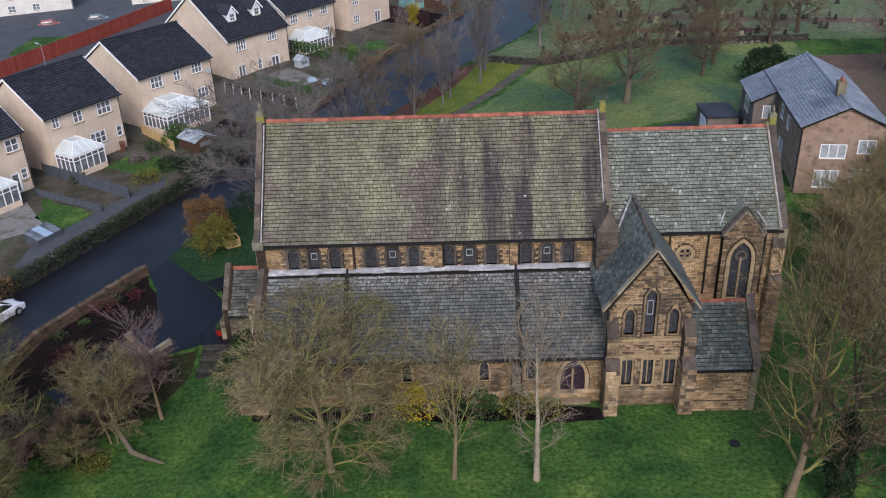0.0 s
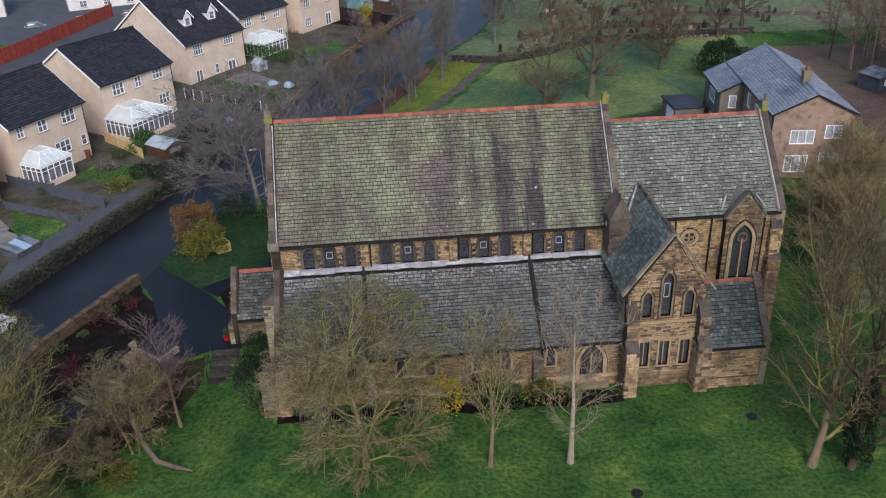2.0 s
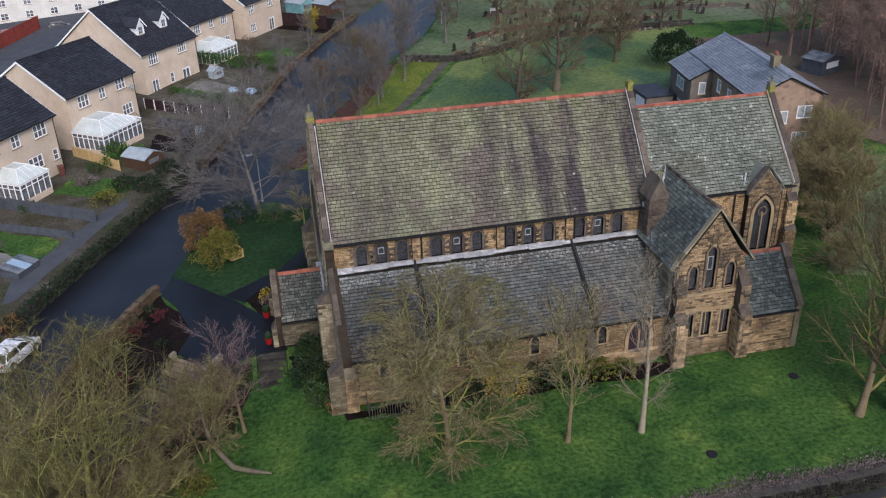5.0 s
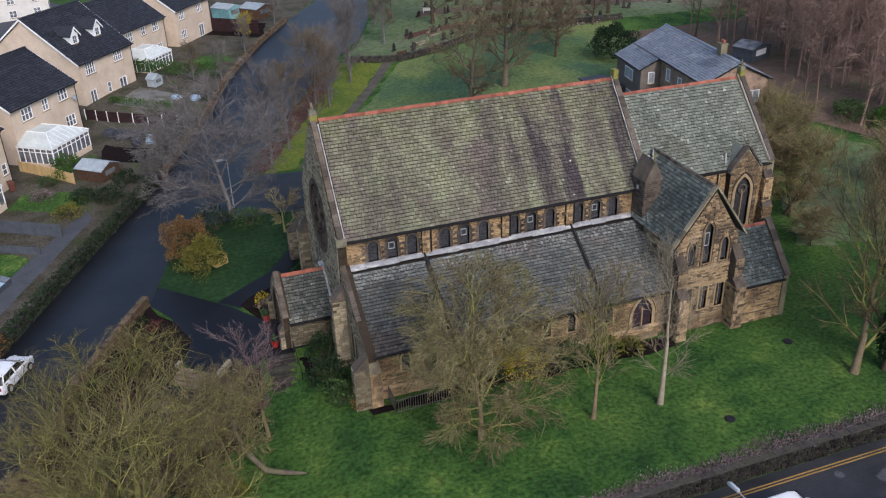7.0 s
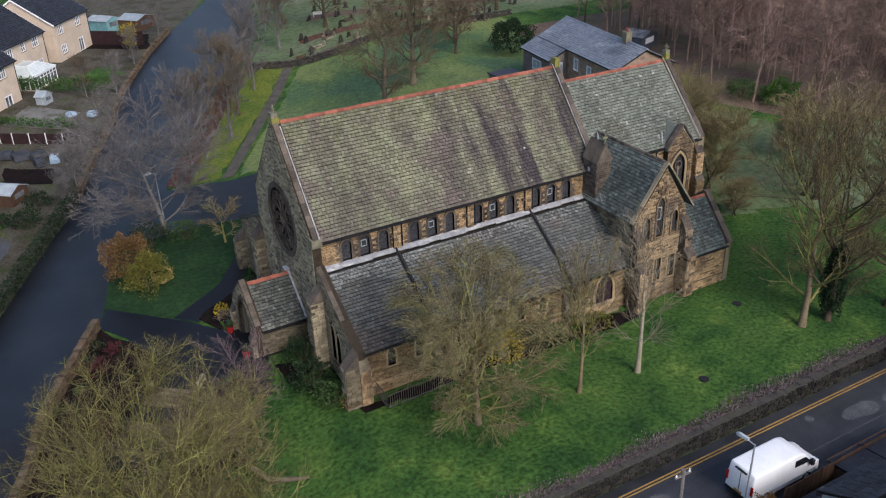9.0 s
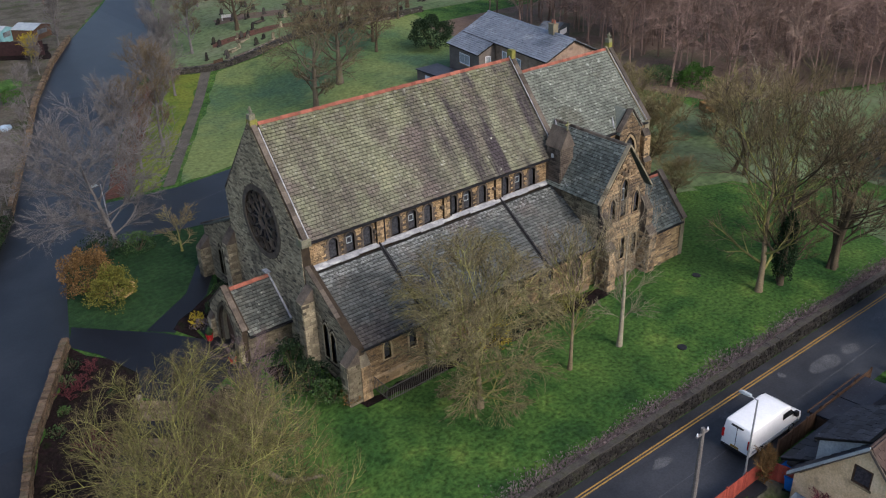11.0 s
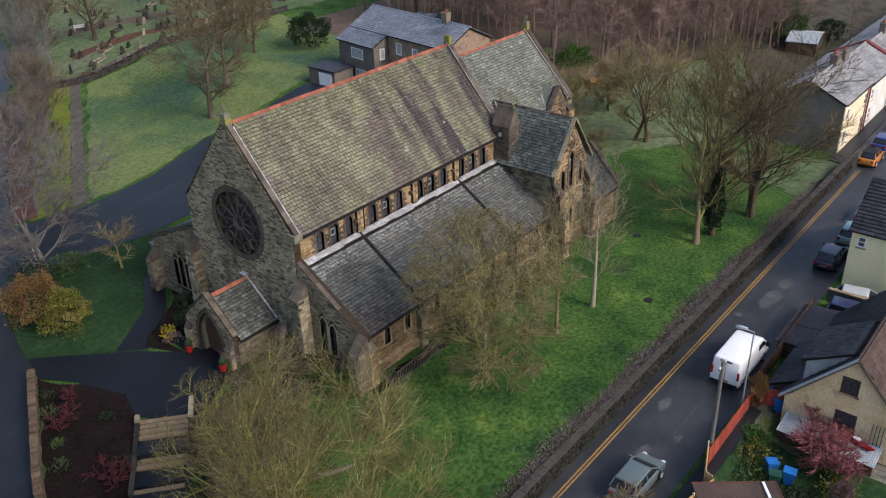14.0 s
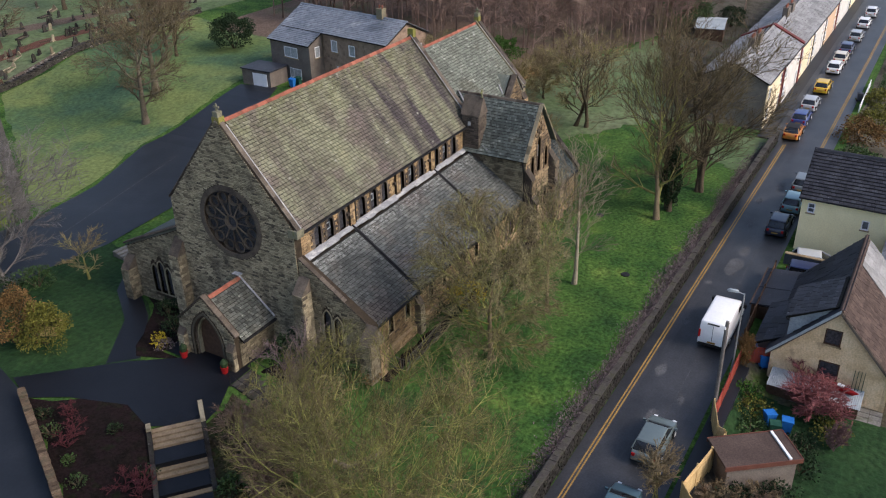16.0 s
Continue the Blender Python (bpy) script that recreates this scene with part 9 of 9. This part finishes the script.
leaner = bare_tree("small_tree", "round-crowned brown leafless tree with leaning broken trunk", -8.8, -7.3, 7.8, 43, (11, 8, 8, 7), 0.12, 0.25, 1.1, 0.55, (0.06, 0.02, 0.0, -0.05), BARK_OLIVE, BARK_OLIVE, TWIG_SAND, stems=2, twig_r=0.0115, crown=4.1, wander=0.26, dome=0.75)
Geo().tube([(3.7, -2.0, 0.2), (2.7, -1.7, 0.3), (1.5, -1.2, 0.45), (0.7, -0.5, 1.3), (0.2, 0.0, 2.6), (0.1, 0.1, 3.8)], [0.07, 0.15, 0.18, 0.16, 0.13, 0.1], 8).obj("leaning_trunk", BARK_OAK, leaner, "mossy broken leaning trunk", smooth=True)
for i, (x, y, rad, h) in enumerate(((-13.8, -7.4, 1.5, 0.9), (-11.6, -8.8, 1.3, 0.8), (-16.4, -8.2, 1.6, 1.0), (-9.4, -9.4, 1.0, 0.6), (-19.0, -6.6, 1.4, 1.0), (-11.7, -3.6, 0.9, 0.9), (-18.4, -11.2, 1.8, 1.2), (-15.0, -11.6, 1.5, 0.9))):
    shrub("bramble", "low olive bramble and ivy under the trees", x, y, rad, h, (LEAF_OLIVE, LEAF_DARK, LEAF_GREEN)[i % 3], 140 + i, int(700 * rad), 0.13, category="bramble")
for i, (x, y, rad, h) in enumerate(((-14.3, 8.6, 0.7, 0.5), (-13.4, 10.4, 0.6, 0.5), (-16.4, 3.6, 0.6, 0.5), (-12.2, 5.4, 0.5, 0.35), (-15.4, 5.6, 0.4, 0.3), (-13.6, 1.2, 0.7, 0.5))):
    shrub("low_shrub", ("low green ground plant in the bed", "low dull green plant in the bed")[i % 2], x, y, rad, h, (LEAF_GREEN, LEAF_DARK)[i % 2], 50 + i, 170, 0.11)
red_bush = bare_tree("shrub", "crimson-twigged bare shrub in the planting bed", -14.2, 6.6, 1.6, 150, (7, 5, 5, 4), 0.05, 0.05, 1.0, 0.6, (0.1, 0.05, 0.0, 0.0), DEEP_RED_TWIG, DEEP_RED_TWIG, DEEP_RED_TWIG, stems=2, category="shrub", twig_r=0.009, crown=1.5)
for x, y, k, t in ((-14.8, 0.8, 1.1, 80), (-12.6, 9.0, 0.6, 200)):
    copy_thing(red_bush, pose(x, y, height(x, y) - 0.05, 0, 0, t) @ Matrix.Diagonal((k, k, k, 1)))
shrub("shrub", "tall orange-brown beech bush at the lawn's corner", -9.0, 19.2, 2.0, 4.0, LEAF_ORANGE, 60, 6000, 0.13)
shrub("shrub", "olive variegated evergreen bush at the lawn's corner", -8.1, 17.0, 1.8, 2.9, LEAF_OLIVE, 61, 5000, 0.13)
shrub("shrub", "dark evergreen bush beside the lane tree", -6.2, 24.6, 1.9, 2.0, LEAF_DARK, 62, 1600, 0.14)
shrub("shrub", "dark evergreen bush under the lane tree", -3.2, 24.4, 1.5, 1.5, LEAF_GREEN, 63, 1100, 0.14)
shrub("forsythia", "bright yellow bush against the church wall", 10.4, -6.5, 1.35, 2.3, LEAF_YELLOW, 64, 1500, 0.13)
shrub("forsythia", "small yellow-flowering bush near the porch", -4.4, 9.6, 0.55, 1.0, LEAF_YELLOW, 65, 260, 0.12)
for i, (x, y, rad, h, mat) in enumerate(((-2.0, -2.4, 1.4, 2.3, LEAF_DARK), (-1.6, 0.4, 1.2, 2.2, LEAF_DARK), (-1.5, -4.6, 1.1, 1.6, LEAF_GREEN), (12.6, -6.2, 1.1, 1.5, LEAF_DARK), (14.4, -6.4, 1.2, 1.6, LEAF_GREEN), (16.6, -6.4, 1.1, 1.5, LEAF_OLIVE), (8.4, -6.2, 0.9, 1.1, LEAF_DARK), (18.6, -6.5, 0.9, 1.0, LEAF_OLIVE), (-2.6, 9.9, 0.9, 1.3, LEAF_DARK), (-1.0, 12.4, 0.8, 1.2, LEAF_DARK), (-4.3, 9.3, 0.6, 0.6, LEAF_HEATHER), (51, 53, 3.0, 4.6, LEAF_DARK), (66, 19, 2.4, 2.6, LEAF_HEDGE), (63, 22, 2.0, 2.0, LEAF_GREEN), (-19.6, 43.2, 1.0, 1.3, LEAF_HEDGE), (-21.2, 41.8, 0.9, 1.2, LEAF_GREEN), (-26.4, 33.4, 0.9, 0.9, LEAF_GREEN), (-19.0, 33.0, 1.4, 1.2, LEAF_OLIVE), (-17.6, 36.4, 1.5, 1.3, LEAF_DARK), (-19.4, 46.6, 1.5, 1.5, LEAF_GREEN), (-21.6, 38.6, 1.2, 0.9, LEAF_HEATHER), (-13.6, 39.6, 1.3, 1.3, LEAF_DARK), (-15.2, 35.4, 1.4, 1.4, LEAF_DARK), (-8.0, 62.5, 1.0, 1.0, LEAF_HEDGE), (1.6, -28.6, 1.2, 1.4, LEAF_DARK), (2.8, -30.6, 1.3, 1.4, LEAF_DARK), (8.4, -30.8, 1.2, 0.9, LEAF_DARK), (10.6, -32.2, 1.1, 0.8, LEAF_OLIVE), (8.6, -27.8, 0.9, 0.7, LEAF_GREEN), (10.4, -27.4, 1.1, 0.8, LEAF_OLIVE), (11.6, -26.9, 0.9, 0.7, LEAF_HEDGE), (12.0, -31.6, 1.0, 0.9, LEAF_GREEN), (6.5, -31.2, 1.0, 1.0, LEAF_DARK), (62, -27, 2.6, 2.2, LEAF_ORANGE), (68, -28, 2.6, 2.2, LEAF_OLIVE), (56, -27.6, 2.2, 1.8, LEAF_GREEN), (76, -28, 3, 2.2, LEAF_OLIVE), (-0.6, -5.4, 0.7, 1.0, LEAF_ORANGE), (97, 2, 3, 5, LEAF_GREEN), (101, -3, 2, 3, LEAF_DARK), (104, 6, 3, 6, LEAF_GREEN))):
    shrub("shrub", {LEAF_DARK: "dark evergreen shrub", LEAF_GREEN: "green leafy shrub", LEAF_OLIVE: "olive leafy shrub", LEAF_HEDGE: "bright green leafy shrub", LEAF_ORANGE: "orange-brown winter shrub", LEAF_HEATHER: "pinkish low shrub"}[mat] + (" against the church" if abs(y) < 13 and -5 < x < 20 else " in rough ground"), x, y, rad, h, mat, 70 + i, int(420 * rad * max(1, h)), 0.12 + 0.03 * rad)
bare_tree("shrub", "orange-twigged leafless shrub at the street", 14.2, -25.9, 2.6, 90, (9, 7, 6, 5), 0.06, 0.05, 0.9, 0.6, (0.12, 0.05, 0.0, 0.0), LEAF_ORANGE, LEAF_ORANGE, LEAF_ORANGE, stems=3, category="shrub")
bare_tree("shrub", "red-twigged shrub in the cottage garden", 12.4, -30.8, 2.8, 91, (9, 7, 6, 5), 0.06, 0.05, 1.0, 0.6, (0.1, 0.05, 0.0, 0.0), BARK_PURPLE, RED_TWIG, RED_TWIG, stems=4, category="shrub", twig_r=0.012, crown=2.8)
bare_tree("shrub", "red-brown shrub beside the cottage path", 9.4, -32.6, 2.2, 92, (9, 6, 5, 5), 0.05, 0.05, 1.0, 0.6, (0.1, 0.05, 0.0, 0.0), BARK_PURPLE, BARK_PURPLE, BARK_PURPLE, stems=3, category="shrub")
bare_tree("small_tree", "bare yellow-stemmed sapling at the kerb", -0.9, -24.7, 4.2, 93, (8, 6, 5, 4), 0.09, 0.15, 0.8, 0.5, (0.15, 0.05, 0.0, 0.0), BARK_MOSS, BARK_OLIVE, BARK_TRUNK, stems=3)
bare_tree("shrub", "twiggy bare shrub behind the new fence", 0.4, -30.0, 2.6, 94, (9, 7, 6, 5), 0.06, 0.05, 1.0, 0.6, (0.1, 0.05, 0.0, 0.0), BARK_PURPLE, BARK_PURPLE, BARK_RUSSET, stems=3, category="shrub")
for i, (x, y, h) in enumerate(((1.0, -28.0, 1.7), (2.0, -29.8, 1.9), (-0.4, -29.2, 1.6))):
    bare_tree("shrub", "brown twiggy bare shrub beside the garage", x, y, h, 96 + i, (8, 6, 6, 5), 0.05, 0.05, 1.0, 0.6, (0.1, 0.05, 0.0, 0.0), BARK_BROWN, BARK_TIP, BARK_TIP, stems=3, category="shrub", crown=1.5)
bare_tree("shrub", "yellow-green willow by the far fence", 6.6, 91.5, 4.4, 95, (10, 7, 6, 5), 0.1, 0.1, 0.8, 0.5, (0.15, 0.05, 0.0, 0.0), BARK_MOSS, LEAF_OLIVE, LEAF_YELLOW, stems=2, category="shrub")
hedge("clipped bright green garden hedge", (-11.0, 78.8), (0.0, 71.0), 1.8, 2.1, LEAF_HEDGE, 100, 300)
hedge("clipped green hedge below the houses", (-14.5, 66.6), (-5.8, 60.7), 1.1, 1.1, LEAF_HEDGE, 101, 180)
hedge("green hedge by the conservatory", (-20.6, 46.3), (-16.2, 45.4), 1.3, 1.4, LEAF_HEDGE, 102, 180)
hedge("dark ivy over the garden wall", (-23.4, 9.4), (-11.0, 37.0), 1.5, 1.2, LEAF_DARK, 103, 170, base=0.3)
hedge("brown winter hedge on the garden wall", (-27.5, 1.0), (-22.8, 10.4), 1.6, 1.5, LEAF_ORANGE, 104, 200, base=0.2)
fence("white_rail_fence", [(71.0, -25.5), (81.5, -25.4)], 0.9, WHITE, "low white-painted garden fence across the street", panel=2.1, boards=5)
wheelie_bin(75.2, -25.0, 10, GREY_COVER, "dark grey wheelie bin on the footway")
hedge("clipped hedge across the street", (80, -27.2), (130, -26.6), 1.6, 1.5, LEAF_GREEN, 105, 120)

# low heather and rank grass along the top of the street wall
r = random.Random(120)
g = Geo()
for _ in range(34000):
    x = r.uniform(-26, 56)
    y = -18.8 + abs(r.gauss(0, 0.5)) * (1 + 0.4 * math.sin(x * 0.5) * math.sin(x * 0.23))
    z = height(x, y) + (0.12 if y < -18.65 else 0.0)
    a = Vector((r.gauss(0, 0.5), r.gauss(0, 0.5), 1)).normalized() * r.uniform(0.05, 0.15)
    b = a.cross(Vector((r.gauss(0, 1), r.gauss(0, 1), 0.2))).normalized() * 0.03
    i = len(g.v)
    g.v += [(x + b.x, y + b.y, z), (x - b.x, y - b.y, z), (x + a.x + b.x, y + a.y + b.y, z + a.z), (x + a.x - b.x, y + a.y - b.y, z + a.z)]
    g.f += [(i, i + 1, i + 3, i + 2)]
heather = g.obj("heather", LEAF_HEATHER, None, "pinkish brown heather along the top of the wall", kind="stuff")
tagged(heather, category="heather")


# ---- the wood beyond the church ----
def wood(name, label, spots, mat, seed, hgt=(9, 14), twigs=(8, 6, 7)):
    """Far trees, grown together into one tangle of trunks, boughs and twigs."""
    r = random.Random(seed)
    g = Geo()
    for x, y in spots:
        z, h = height(x, y) - 0.1, r.uniform(*hgt)
        top = Vector((x + r.uniform(-0.8, 0.8), y + r.uniform(-0.8, 0.8), z + h))
        base = Vector((x, y, z))
        g.tube([base, base.lerp(top, 0.5) + Vector((r.uniform(-0.3, 0.3), r.uniform(-0.3, 0.3), 0)), top], [r.uniform(0.09, 0.16), 0.07, 0.02], 5, False)
        for i in range(twigs[0]):
            f = 0.2 + 0.75 * (i + r.random()) / twigs[0]
            p = base.lerp(top, f)
            a = r.uniform(0, 6.28)
            d = Vector((math.cos(a) * 0.75, math.sin(a) * 0.75, r.uniform(0.5, 1.0))).normalized()
            L = h * 0.34 * (1.2 - 0.7 * f) * r.uniform(0.7, 1.3)
            q = p + d * L
            g.tube([p, q], [0.045, 0.02], 3, False)
            for j in range(twigs[1]):
                s = p.lerp(q, 0.25 + 0.75 * (j + r.random()) / twigs[1])
                e = bent(d, r.uniform(0.4, 0.9), r)
                t = s + e * L * r.uniform(0.3, 0.6)
                for k in range(twigs[2]):
                    u = s.lerp(t, (k + r.random()) / twigs[2])
                    v = u + bent(e, r.uniform(0.3, 0.9), r) * L * r.uniform(0.2, 0.45)
                    w = e.cross(v - u).normalized() * 0.019
                    n = len(g.v)
                    g.v += [tuple(u + w), tuple(u - w), tuple(u + Vector((0, 0, 0.03))), tuple(v)]
                    g.f += [(n, n + 1, n + 3), (n + 1, n + 2, n + 3), (n + 2, n, n + 3)]
    ob = g.obj(name, mat, None, label, kind="stuff")
    return tagged(ob, category="wood")


r = random.Random(130)
spots = []
zone = [(58, 27), (66, 17), (76, 10), (86, 2), (100, 0), (118, 6), (118, 60), (60, 62)]
while len(spots) < 300:
    p = (r.uniform(56, 120), r.uniform(0, 64))
    if inside(p, zone) and not (p[0] < 67 and p[1] > 26):
        spots.append(p)
wood("woodland", "dense russet leafless wood beyond the church", spots[:160], BARK_HAZE, 131, (9, 14), (10, 7, 9))
wood("woodland", "dense purple-brown leafless wood beyond the church", spots[160:], BARK_RUSSET, 132, (9, 14), (10, 7, 9))
wood("woodland", "far brown leafless trees on the horizon", [(r.uniform(20, 260), r.uniform(120, 230)) for _ in range(90)], BARK_RUSSET, 133, (9, 15), (7, 5, 4))
wood("woodland", "brown leafless trees east of the terrace", [(r.uniform(108, 230), r.uniform(-8, 60)) for _ in range(70)], BARK_HAZE, 134, (9, 14), (8, 6, 6))
wood("woodland", "brown leafless trees behind the estate", [(r.uniform(-120, 10), r.uniform(150, 210)) for _ in range(40)], BARK_BROWN, 135, (9, 14), (7, 5, 4))
